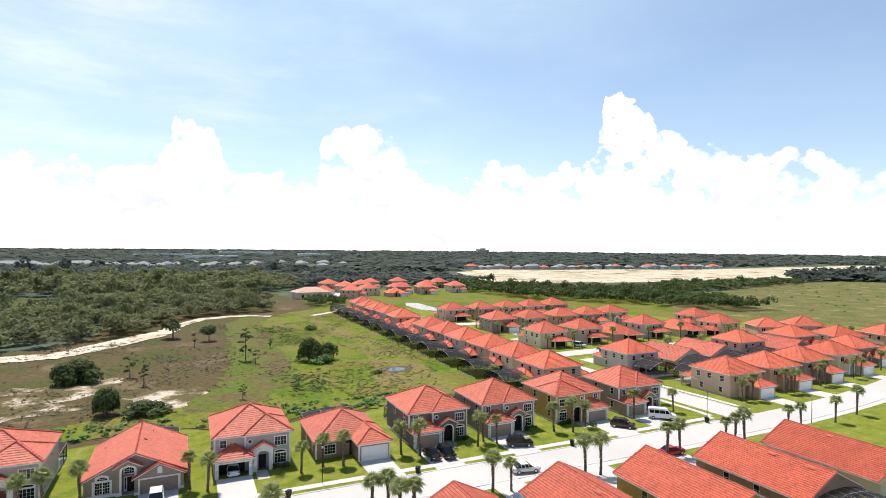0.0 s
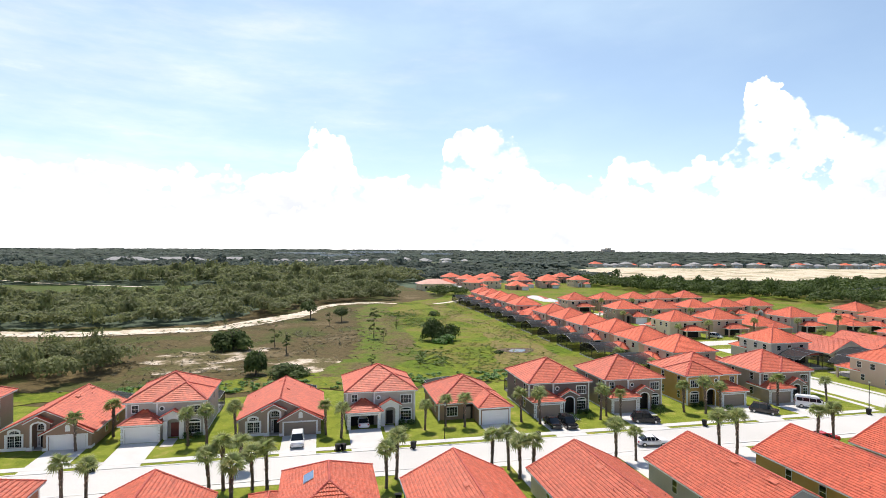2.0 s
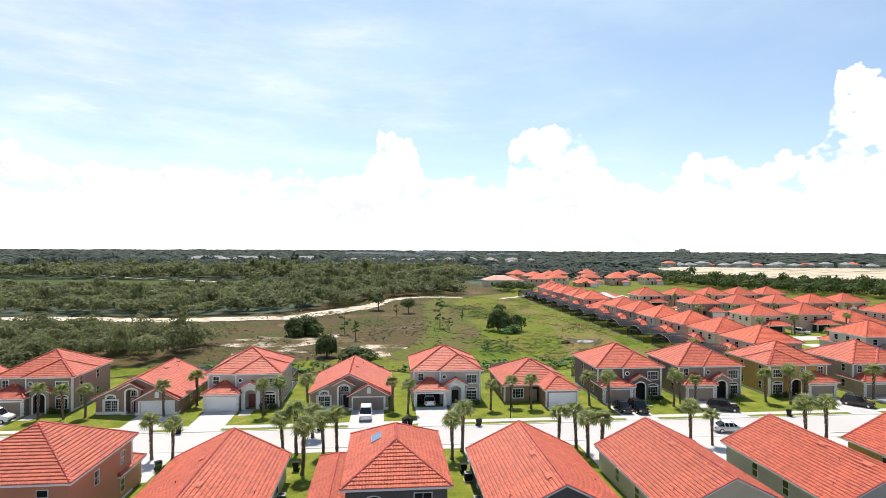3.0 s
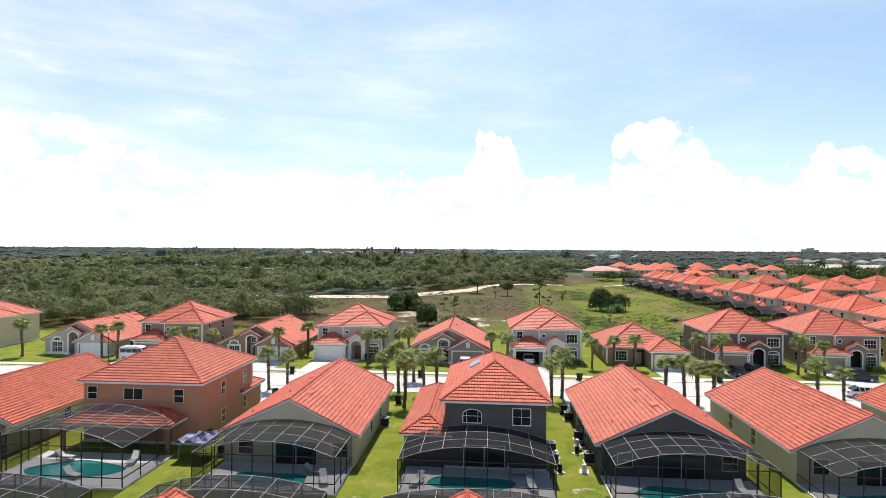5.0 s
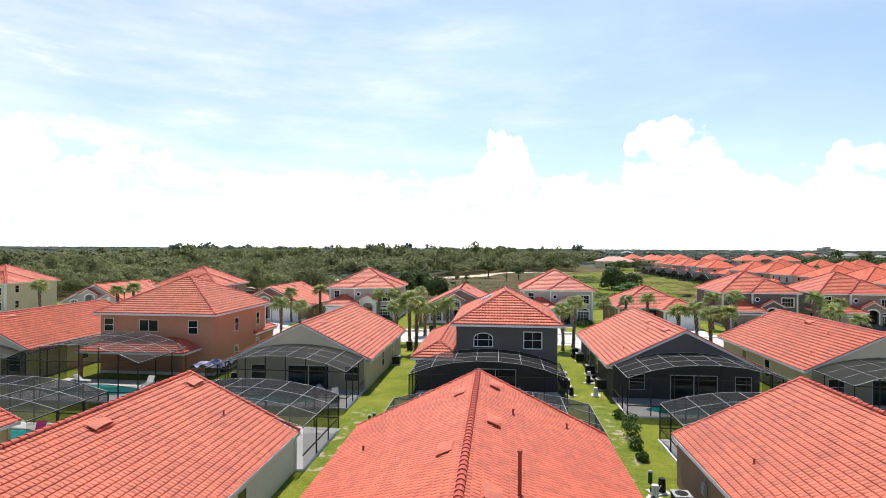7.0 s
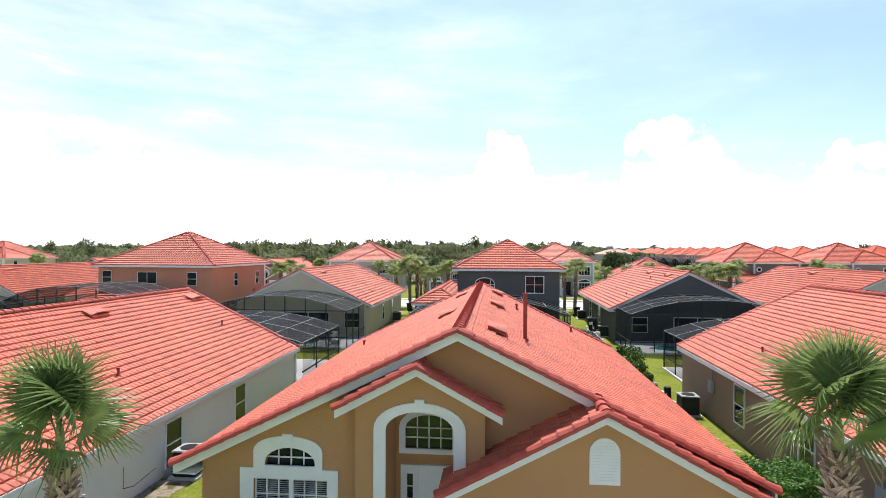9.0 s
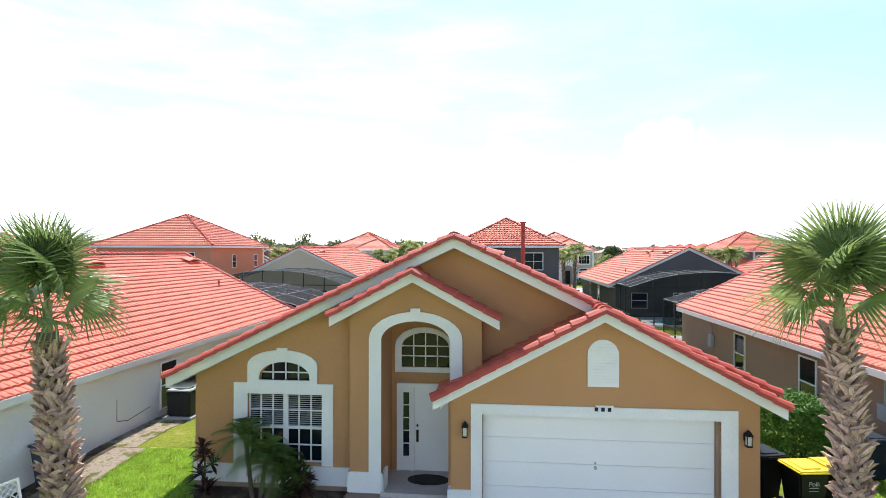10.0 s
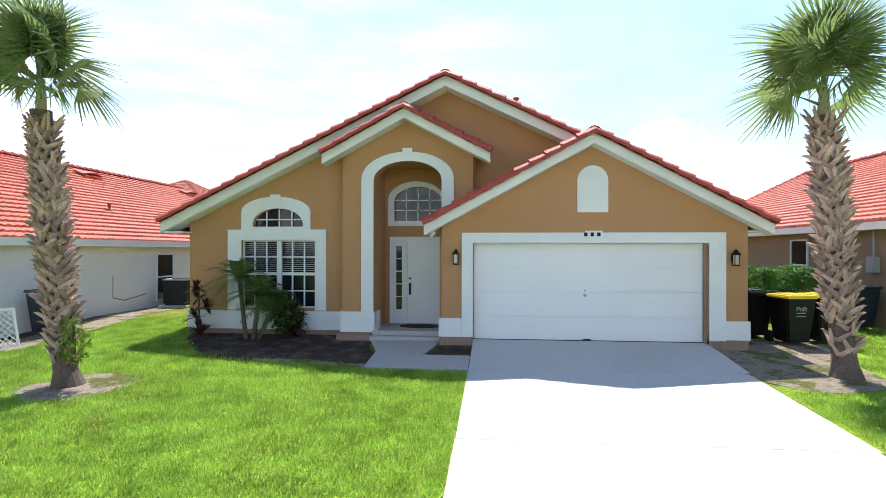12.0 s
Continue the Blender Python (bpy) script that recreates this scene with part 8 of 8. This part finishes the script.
def condenser(x, y, label="dark air-conditioning condenser beside a house wall"):
    t = thing("air_conditioner", pose(x, y, 0.02), label, "air conditioner", "air conditioners")
    part("pad", boxes((-0.5, 0.5, -0.5, 0.5, 0, 0.08)), CONCRETE, t)
    bm = boxes((-0.4, 0.4, -0.4, 0.4, 0.08, 0.9), bevel=0.04)
    part("casing", bm, mat("condenser_casing", (0.018, 0.018, 0.019), 0.6) if "condenser_casing" not in bpy.data.materials else bpy.data.materials["condenser_casing"], t)
    part("top", boxes((-0.42, 0.42, -0.42, 0.42, 0.9, 0.95), bevel=0.015), GREYPLASTIC, t)
    part("fan_grille", rod(bmesh.new(), (0, 0, 0.945), (0, 0, 0.965), 0.3, n=20), BLACKMETAL, t)
    for k in range(8):
        z = 0.16 + 0.09 * k
        part("louvre", boxes((-0.41, 0.41, -0.408, -0.395, z, z + 0.03)), bpy.data.materials["condenser_casing"], t)
    return t


for x, y in ((9.75, 15.0), (-9.55, 5.9), (10.1, 51.0), (10.2, 44.6), (10.2, 38.6), (-26.4, 41.0), (-23.2, 37.4), (7.0, 38.2), (7.1, 41.0), (-9.9, 47)):
    condenser(x, y)


def utility_box(x, y, z, deg, w, h, label):
    t = thing("meter_box", pose(x, y, z, 0, 0, deg), label, "meter box")
    part("casing", boxes((-w / 2, w / 2, -0.14, 0, 0, h), bevel=0.015), GREYPLASTIC, t)
    part("cover", boxes((-w / 2 + 0.03, w / 2 - 0.03, -0.155, -0.138, h * 0.1, h * 0.62), bevel=0.006), GREYPLASTIC, t)
    part("conduit", rod(bmesh.new(), (0, -0.05, h), (0, -0.05, h + 1.0), 0.025), GREYPLASTIC, t)
    return t


utility_box(10.53, 14.1, 1.3, -90, 0.4, 0.55, "grey meter box on a brown wall")
utility_box(10.53, 2.84, 1.4, -90, 0.35, 0.4, "grey meter box on a brown wall")
con = thing("conduit", pose(-10.38, 3.6, 0), "thin grey cable conduit on the grey wall", "conduit")
bm = rod(bmesh.new(), (0.04, 0, 1.15), (0.04, 0, 0.5), 0.018)
rod(bm, (0.04, 0, 0.5), (0.04, 0.5, 0.38), 0.016)
rod(bm, (0.04, 0.5, 0.38), (0.04, 1.6, 0.5), 0.016)
part("pipe", bm, BLACKMETAL, con)

# lattice panel leaning on the neighbouring wall
lat = thing("lattice_panel", pose(-9.3, -1.5, 0.03 + fall(-1.5), -14, 0, 75), "white lattice panel leaning near the wall", "lattice")
bm = boxes((-0.6, -0.55, 0, 0.03, 0, 0.9), (0.55, 0.6, 0, 0.03, 0, 0.9), (-0.55, 0.55, 0, 0.03, 0.85, 0.9), (-0.55, 0.55, 0, 0.03, 0, 0.05))
part("frame", bm, WHITE, lat)
for k in range(-7, 8):
    for sg in (1, -1):
        x = k * 0.14
        a, b = max(-0.55, x - 0.42), min(0.55, x + 0.42)
        if b - a > 0.1:
            z0, z1 = 0.45 + sg * (a - x), 0.45 + sg * (b - x)
            part("lath", beam(bmesh.new(), (a, 0.015 + 0.006 * sg, min(max(z0, 0.04), 0.86)), (b, 0.015 + 0.006 * sg, min(max(z1, 0.04), 0.86)), 0.018), WHITE, lat)
mat_ = part("doormat", slab([[(0.5 * math.cos(a), 0.3 * math.sin(a)) for a in np.linspace(0, 2 * math.pi, 25)[:-1]]], 0.02, 0.02), mat("dark_doormat", (0.02, 0.018, 0.016), 0.95, (0.035, 0.03, 0.025), 20, 0.8), None)
mat_.matrix_basis = pose(-0.72, 1.3, 0.1)
tagged(mat_, "dark doormat on the porch floor", "doormat")


# ---------------------------------------------------------------- garden plants by the house
def blade_plant(name, x, y, z, n, length, width, material, seed, label, up=(35, 80), droop=0.35, category="shrub"):
    """A rosette of arching strap leaves."""
    rnd = random.Random(seed)
    t = thing(name, pose(x, y, z), label, category)
    V, F = [], []
    for i in range(n):
        a, e = rnd.uniform(0, 6.283), radians(rnd.uniform(*up))
        L = length * rnd.uniform(0.7, 1.15)
        d = Vector((math.cos(a) * math.cos(e), math.sin(a) * math.cos(e), math.sin(e)))
        s = Vector((-math.sin(a), math.cos(a), 0))
        base = len(V)
        z0 = rnd.uniform(0, 0.25) * length
        for k in range(5):
            u = k / 4
            p = d * (L * u) + Vector((0, 0, z0 - droop * L * u * u))
            w = width * (0.6 + 0.9 * u if u < 0.5 else 2.1 * (1.02 - u))
            V += [tuple(p - s * w), tuple(p + s * w)]
        for k in range(4):
            F.append((base + 2 * k, base + 2 * k + 1, base + 2 * k + 3, base + 2 * k + 2))
    raw("leaves", V, F, material, t)
    return t


def cordyline(x, y, h, seed):
    t = None
    t = blade_plant("cordyline", x, y, 0.03 + fall(y), 44, 0.5, 0.04, DARKLEAF, seed, "dark red leaved shrub in the mulch bed", (20, 80), 0.3)
    rnd = random.Random(seed)
    bm = bmesh.new()
    for k in range(3):
        p = Vector((rnd.uniform(-0.15, 0.15), rnd.uniform(-0.1, 0.1), h * (0.55 + 0.2 * k)))
        rod(bm, (p.x * 0.3, p.y * 0.3, -0.05), p, 0.02, 0.014, 6)
    part("stem", bm, BARK, t)
    V, F = [], []
    for k in range(4):
        c = Vector((rnd.uniform(-0.14, 0.14), rnd.uniform(-0.1, 0.1), h * (0.35 + 0.18 * k)))
        for i in range(22):
            a, e = rnd.uniform(0, 6.283), radians(rnd.uniform(-5, 75))
            d = Vector((math.cos(a) * math.cos(e), math.sin(a) * math.cos(e), math.sin(e)))
            s = Vector((-math.sin(a), math.cos(a), 0))
            base = len(V)
            for kk in range(4):
                u = kk / 3
                p = c + d * (0.38 * u) + Vector((0, 0, -0.12 * u * u))
                w = 0.045 * (0.5 + u if u < 0.6 else 2.4 * (1.02 - u))
                V += [tuple(p - s * w), tuple(p + s * w)]
            for kk in range(3):
                F.append((base + 2 * kk, base + 2 * kk + 1, base + 2 * kk + 3, base + 2 * kk + 2))
    raw("leaf_tuft", V, F, DARKLEAF, t)
    return t


cordyline(-5.85, 0.45, 1.25, 3)
cordyline(-3.55, 0.35, 0.7, 4)


def date_palm(x, y, stems, seed):
    """A small feather palm with several stems."""
    rnd = random.Random(seed)
    t = thing("date_palm", pose(x, y, fall(y)), "small feathery date palm before the window", "palm")
    for sx, sy, h in stems:
        part("stem", rod(bmesh.new(), (sx * 0.3, sy * 0.3, -0.05), (sx, sy, h), 0.055, 0.045, 8), TRUNK, t)
        for i in range(24):
            a = i * 2.4 + rnd.uniform(-0.2, 0.2)
            e = radians(80 - 80 * (i / 24) + rnd.uniform(-8, 8))
            L = rnd.uniform(0.85, 1.1) * (0.75 + 0.25 * h / 1.45)
            V, F = [], []
            pts = []
            for k in range(9):
                u = k / 8
                r = L * u * math.cos(e)
                pts.append(Vector((sx + r * math.cos(a), sy + r * math.sin(a), h + L * u * math.sin(e) - 0.55 * L * u * u)))
            s = Vector((-math.sin(a), math.cos(a), 0))
            for k in range(8):
                for q in range(3):
                    p = pts[k].lerp(pts[k + 1], q / 3)
                    ax = (pts[k + 1] - pts[k]).normalized()
                    ll = 0.27 * math.sin(math.pi * min(0.95, (k + q / 3 + 1.2) / 9.5)) + 0.03
                    for sg in (1, -1):
                        tip = p + (s * sg * 0.85 + ax * 0.55) * ll + Vector((0, 0, -0.04))
                        b = len(V)
                        V += [tuple(p - ax * 0.013), tuple(p + ax * 0.013), tuple(tip)]
                        F.append((b, b + 1, b + 2))
            raw("frond", V, F, DATEFROND, t)
    return t


date_palm(-4.55, 0.3, ((-0.26, 0.0, 1.42), (0.28, -0.1, 1.05), (0.5, 0.15, 0.75)), 6)


def leafy(name, x, y, z, size, n, leaf, material, seed, label, category="shrub", boxy=False):
    """A shrub of many small leaves over hidden stems."""
    rng = np.random.default_rng(seed)
    t = thing(name, pose(x, y, z), label, category)
    if boxy:
        p = rng.uniform(-0.5, 0.5, (n, 3))
        k = rng.integers(0, 3, n)
        sgn = np.where(rng.random(n) < 0.5, -0.5, 0.5)
        p[np.arange(n), k] = np.where(k == 2, 0.5, sgn) + rng.normal(0, 0.05, n)
        p[:, 2] += 0.5
        bump = 0.06 * np.sin(p[:, 0] * 9) + 0.05 * np.sin(p[:, 1] * 11 + 1)
        p[:, 2] += bump
        p = p * np.array(size)
        nrm = rng.normal(0, 0.6, (n, 3))
        nrm[np.arange(n), k] += np.where(k == 2, 1, sgn * 2)
    else:
        d = rng.normal(0, 1, (n, 3))
        d /= np.linalg.norm(d, axis=1)[:, None]
        p = d * rng.uniform(0.55, 1.05, (n, 1)) * np.array(size) * 0.5
        p[:, 2] = np.abs(p[:, 2] + size[2] * 0.42)
        nrm = d + rng.normal(0, 0.6, (n, 3))
    nrm /= np.linalg.norm(nrm, axis=1)[:, None]
    u = np.cross(nrm, rng.normal(0, 1, (n, 3)))
    u /= np.linalg.norm(u, axis=1)[:, None] + 1e-9
    v = np.cross(nrm, u)
    s = leaf * rng.uniform(0.7, 1.3, (n, 1))
    q = np.stack((p - u * s, p - v * s * 0.45, p + u * s, p + v * s * 0.45), 1).reshape(-1, 3)
    arrays("leaves", q, np.arange(len(q)).reshape(-1, 4), material, t)
    part("stem", rod(bmesh.new(), (0, 0, -0.05), (0, 0, size[2] * 0.7), 0.04, 0.02, 6), BARK, t)
    return t


leafy("shrub", -3.75, 0.42, 0.02, (0.85, 0.6, 1.05), 520, 0.075, LEAF, 71, "dark green leafy shrub under the front window", "shrub")
leafy("hedge", 9.3, 4.8, 0.0, (1.9, 2.0, 1.3), 10500, 0.055, HEDGE, 1, "clipped green hedge against the neighbouring wall", "hedge", True)
leafy("vine", -5.62, -3.75, 0.1, (0.5, 0.4, 0.9), 260, 0.05, leaf_material("vine_leaf", (0.12, 0.2, 0.02), (0.25, 0.33, 0.05), 2, 0.3), 2, "bright green vine climbing a palm trunk", "vine")
for k, (x, y, w, h) in enumerate(((10.0, 26.0, 1.4, 1.3), (9.7, 23.6, 1.0, 0.8), (10.3, 28.2, 1.3, 1.1), (10.0, 30.0, 0.9, 0.8), (9.6, 21.6, 0.8, 0.6), (-24.2, 25.6, 1.6, 0.9), (-24.6, 23.6, 1.6, 0.8), (14.6, 78.4, 1.8, 1.3), (44.5, 78.2, 1.6, 1.4), (61.0, 78.2, 1.7, 1.8), (47.5, 78.6, 1.8, 0.9), (14.0, 55.0, 1.6, 1.2), (28.8, 57.5, 1.6, 1.0), (-18.4, 78.6, 1.2, 1.0), (-25.6, 56.4, 1.3, 1.2), (75.6, 78.4, 1.8, 1.2))):
    leafy("shrub", x, y, 0.0, (w, w, h), 420, 0.085, LEAF, 40 + k, "rounded green shrub beside a house", "shrub")

for k, (x, flip) in enumerate(((-54.5, 1), (-22.2, 1), (11.5, 1), (43.9, 1), (58.9, 1), (75.0, -1), (92.6, 1))):
    for dx, w, h in ((2.9, 1.5, 1.2), (4.5, 1.7, 1.0)):
        leafy("shrub", x + flip * dx, 81.6, 0.0, (w, 1.2, h), 380, 0.1, LEAF, 90 + k, "dark green shrub under a front window", "shrub")

# ---------------------------------------------------------------- gardens and roofs behind
gz = thing("gazebo", pose(-25.2, 36.6, 0), "collapsed navy and white canopy on folding legs", "gazebo")
for sx, sy in ((-1.3, -1.2), (1.3, -1.2), (1.3, 1.2), (-1.3, 1.2)):
    part("leg", rod(bmesh.new(), (sx, sy, 0), (sx * 0.9, sy * 0.9, 1.7), 0.03), FRAME_PALE, gz)
rng = np.random.default_rng(8)
N = 9
V = [(-1.5 + 3.0 * i / (N - 1), -1.4 + 2.8 * j / (N - 1), 1.75 + 0.55 * math.exp(-(((i - 4) / 3) ** 2 + ((j - 4) / 3) ** 2)) * (1 if (i + j) % 2 else 0.3) + rng.uniform(-0.22, 0.25)) for j in range(N) for i in range(N)]
raw("canopy", V, [(j * N + i, j * N + i + 1, (j + 1) * N + i + 1, (j + 1) * N + i) for j in range(N - 1) for i in range(N - 1)], NAVY, gz)


def lounger(x, y, z, deg, label, cloth=WHITE):
    t = thing("sun_lounger", pose(x, y, z, 0, 0, deg), label, "sun lounger", "sun loungers")
    part("frame", boxes((-0.33, -0.28, -0.9, 0.9, 0.28, 0.33), (0.28, 0.33, -0.9, 0.9, 0.28, 0.33)), FRAME_PALE, t)
    part("bed", boxes((-0.28, 0.28, -0.9, 0.3, 0.3, 0.34)), cloth, t)
    bm = boxes((-0.28, 0.28, 0, 0.75, 0, 0.05))
    b = part("backrest", bm, cloth, t)
    b.location, b.rotation_euler = (0, 0.3, 0.3), (radians(38), 0, 0)
    for sx in (-0.3, 0.3):
        for sy in (-0.75, 0.6):
            part("leg", boxes((sx - 0.02, sx + 0.02, sy - 0.02, sy + 0.02, 0, 0.28)), FRAME_PALE, t)
    return t


for x, y, d in ((-12.2, 32.0, 20), (-13.4, 33.6, 80), (4.6, 32.2, 10), (3.6, 34.8, 90), (-4.6, 32.4, -20), (21, 33, 0), (-33, 31.0, 70), (-30.0, 34.4, 15), (-36.5, 34.6, 80)):
    lounger(x, y, 0.14, d, "white sun lounger on a pool deck")
lounger(-28.9, 21.2, 0.14, 30, "pink sun lounger on a pool deck", mat("pink_cloth", (0.62, 0.06, 0.25), 0.8))
lounger(-27.9, 21.4, 0.14, 10, "yellow sun lounger on a pool deck", mat("yellow_cloth", (0.75, 0.45, 0.03), 0.8))
for x, y in ((8.0, 27.9), (-7.9, 27.2), (-8.1, 26.6), (9.2, 18.4)):
    t = thing("utility_post", pose(x, y, 0), "short dark green utility post in the grass", "utility post")
    part("post", rod(bmesh.new(), (0, 0, 0), (0, 0, 0.6), 0.12, 0.11, 10), mat("dark_green_plastic", (0.03, 0.06, 0.035), 0.6) if "dark_green_plastic" not in bpy.data.materials else bpy.data.materials["dark_green_plastic"], t)
    part("cap", rod(bmesh.new(), (0, 0, 0.6), (0, 0, 0.68), 0.14, 0.1, 10), GREYPLASTIC, t)
for k, (x, y) in enumerate(((10.0, 42.6), (9.6, 40.8), (9.4, 36.4), (7.2, 36.2), (7.2, 39.4), (9.3, 17.2), (8.8, 16.2))):
    t = thing("pool_pump", pose(x, y, 0, 0, 0, 40 * k), "small pool pump and filter on a pad", "pool pump", "pool pumps")
    part("pad", boxes((-0.5, 0.5, -0.4, 0.4, 0, 0.07)), CONCRETE, t)
    part("filter", rod(bmesh.new(), (-0.2, 0, 0.07), (-0.2, 0, 0.75), 0.2, 0.17, 12), BLACKMETAL if k % 2 else WHITE, t)
    part("pump", rod(bmesh.new(), (0.1, 0, 0.2), (0.45, 0, 0.2), 0.12, 0.12, 10), BLACKMETAL, t)
    part("pipe", rod(bmesh.new(), (0.1, 0.1, 0.2), (-0.2, 0.1, 0.6), 0.03), WHITE, t)


def lamp_post(x, y, label="slim grey street lamp beside the pavement"):
    t = thing("street_lamp", pose(x, y, 0), label, "street lamp", "street lamps")
    part("pole", rod(bmesh.new(), (0, 0, 0), (0, 0, 5.2), 0.07, 0.05, 8), BLACKMETAL, t)
    part("lantern", rod(bmesh.new(), (0, 0, 5.2), (0, 0, 5.6), 0.12, 0.2, 8), LAMPGLASS, t)
    part("cap", rod(bmesh.new(), (0, 0, 5.6), (0, 0, 5.75), 0.24, 0.03, 8), BLACKMETAL, t)


for x, y in ((20.0, 73.4), (-60, 73.4), (118.5, 62), (101, 72.8), (-92, 73.4)):
    lamp_post(x, y)
sg = thing("solar_panel", pose(-0.1, 43.8, 7.56, -27.9, 0, 90), "blue solar water panel on the grey house's roof", "solar panel")
part("frame", boxes((-1.0, 1.0, -0.55, 0.55, 0.12, 0.18), bevel=0.01), FRAME_PALE, sg)
part("collector", boxes((-0.95, 0.95, -0.5, 0.5, 0.182, 0.19)), PANEL, sg)
part("leg", boxes((-0.9, -0.84, -0.5, -0.44, -0.3, 0.12), (0.84, 0.9, -0.5, -0.44, -0.3, 0.12)), FRAME_PALE, sg)
pd = sheet("water_hollow", [(57.0 + 5.2 * math.cos(a) * (1 + 0.15 * math.sin(3 * a)), 142.0 + 4.2 * math.sin(a)) for a in np.linspace(0, 6.283, 25)[:-1]], 0.26, MULCH, "bare dark rim of a small pond", category="pond")
sheet("water", [(56.8 + 2.6 * math.cos(a) * (1 + 0.2 * math.sin(2 * a)), 141.6 + 2.2 * math.sin(a)) for a in np.linspace(0, 6.283, 25)[:-1]], 0.30, POND, "small dark pond in the meadow", category="pond")
sheet("water_far", [(123, 282), (130, 274), (135, 290), (136, 318), (129, 324), (123, 306)], 0.1, POND, "pale pond between the houses", category="pond")

# ---------------------------------------------------------------- far town
def far_house(x, y, deg, w, d, h, roof, wall, label):
    t = thing("house", pose(x, y, 0, 0, 0, deg), label, "house", "far houses")
    part("wall", boxes((-w / 2, w / 2, -d / 2, d / 2, 0, h)), wall, t)
    hip_roof(t, -w / 2 - 0.6, w / 2 + 0.6, -d / 2 - 0.6, d / 2 + 0.6, h, 0.45, 0, roof)
    part("door", boxes((-w * 0.36, -w * 0.08, -d / 2 - 0.1, -d / 2, 0, 2.4)), WHITE, t)


rf = random.Random(21)
for k in range(46):
    x = -330 + 13.2 * k + rf.uniform(-3, 3)
    far_house(x, 985 + 60 * (k % 3) + rf.uniform(-15, 15), rf.uniform(-20, 20), rf.uniform(14, 20), 15, rf.choice((3.2, 3.2, 5.8)), LIGHTGREY, BEIGE, "distant pale house with a grey roof")
for k, (x, w) in enumerate(((-290, 60), (-215, 75), (-140, 60))):
    far_house(x, 930, 0, w, 22, 7.5, LIGHTGREY, BEIGE, "long distant pale building with a grey roof")
for k in range(30):
    far_house(440 + 17 * k + rf.uniform(-5, 5), 830 - 3.2 * k + rf.uniform(-12, 12), rf.uniform(-25, 25), rf.uniform(13, 19), 14, rf.choice((3.2, 5.6)), LIGHTGREY if k % 4 else TILE_FAR, BEIGE, "distant pale house at the edge of the building site")
for x, y, w, h in ((60, 1500, 120, 10), (-60, 1900, 160, 10), (220, 2300, 200, 12), (420, 2000, 110, 9)):
    t = thing("warehouse", pose(x, y, 0), "long white warehouse far away", "warehouse")
    part("wall", boxes((-w / 2, w / 2, -20, 20, 0, h)), WHITE, t)
    part("roof", boxes((-w / 2 - 1, w / 2 + 1, -21, 21, h, h + 1.2)), GREYPLASTIC, t)
tw = thing("hotel_tower", pose(1880, 3420, 0) @ Matrix.Diagonal((0.7, 1, 0.6, 1)), "pale grey hotel blocks on the horizon", "building")
part("block", boxes((-45, -5, -15, 15, 0, 44)), BEIGE, tw)
part("block", boxes((0, 40, -15, 15, 0, 56)), BEIGE, tw)
part("block", boxes((45, 80, -15, 15, 0, 38)), BEIGE, tw)
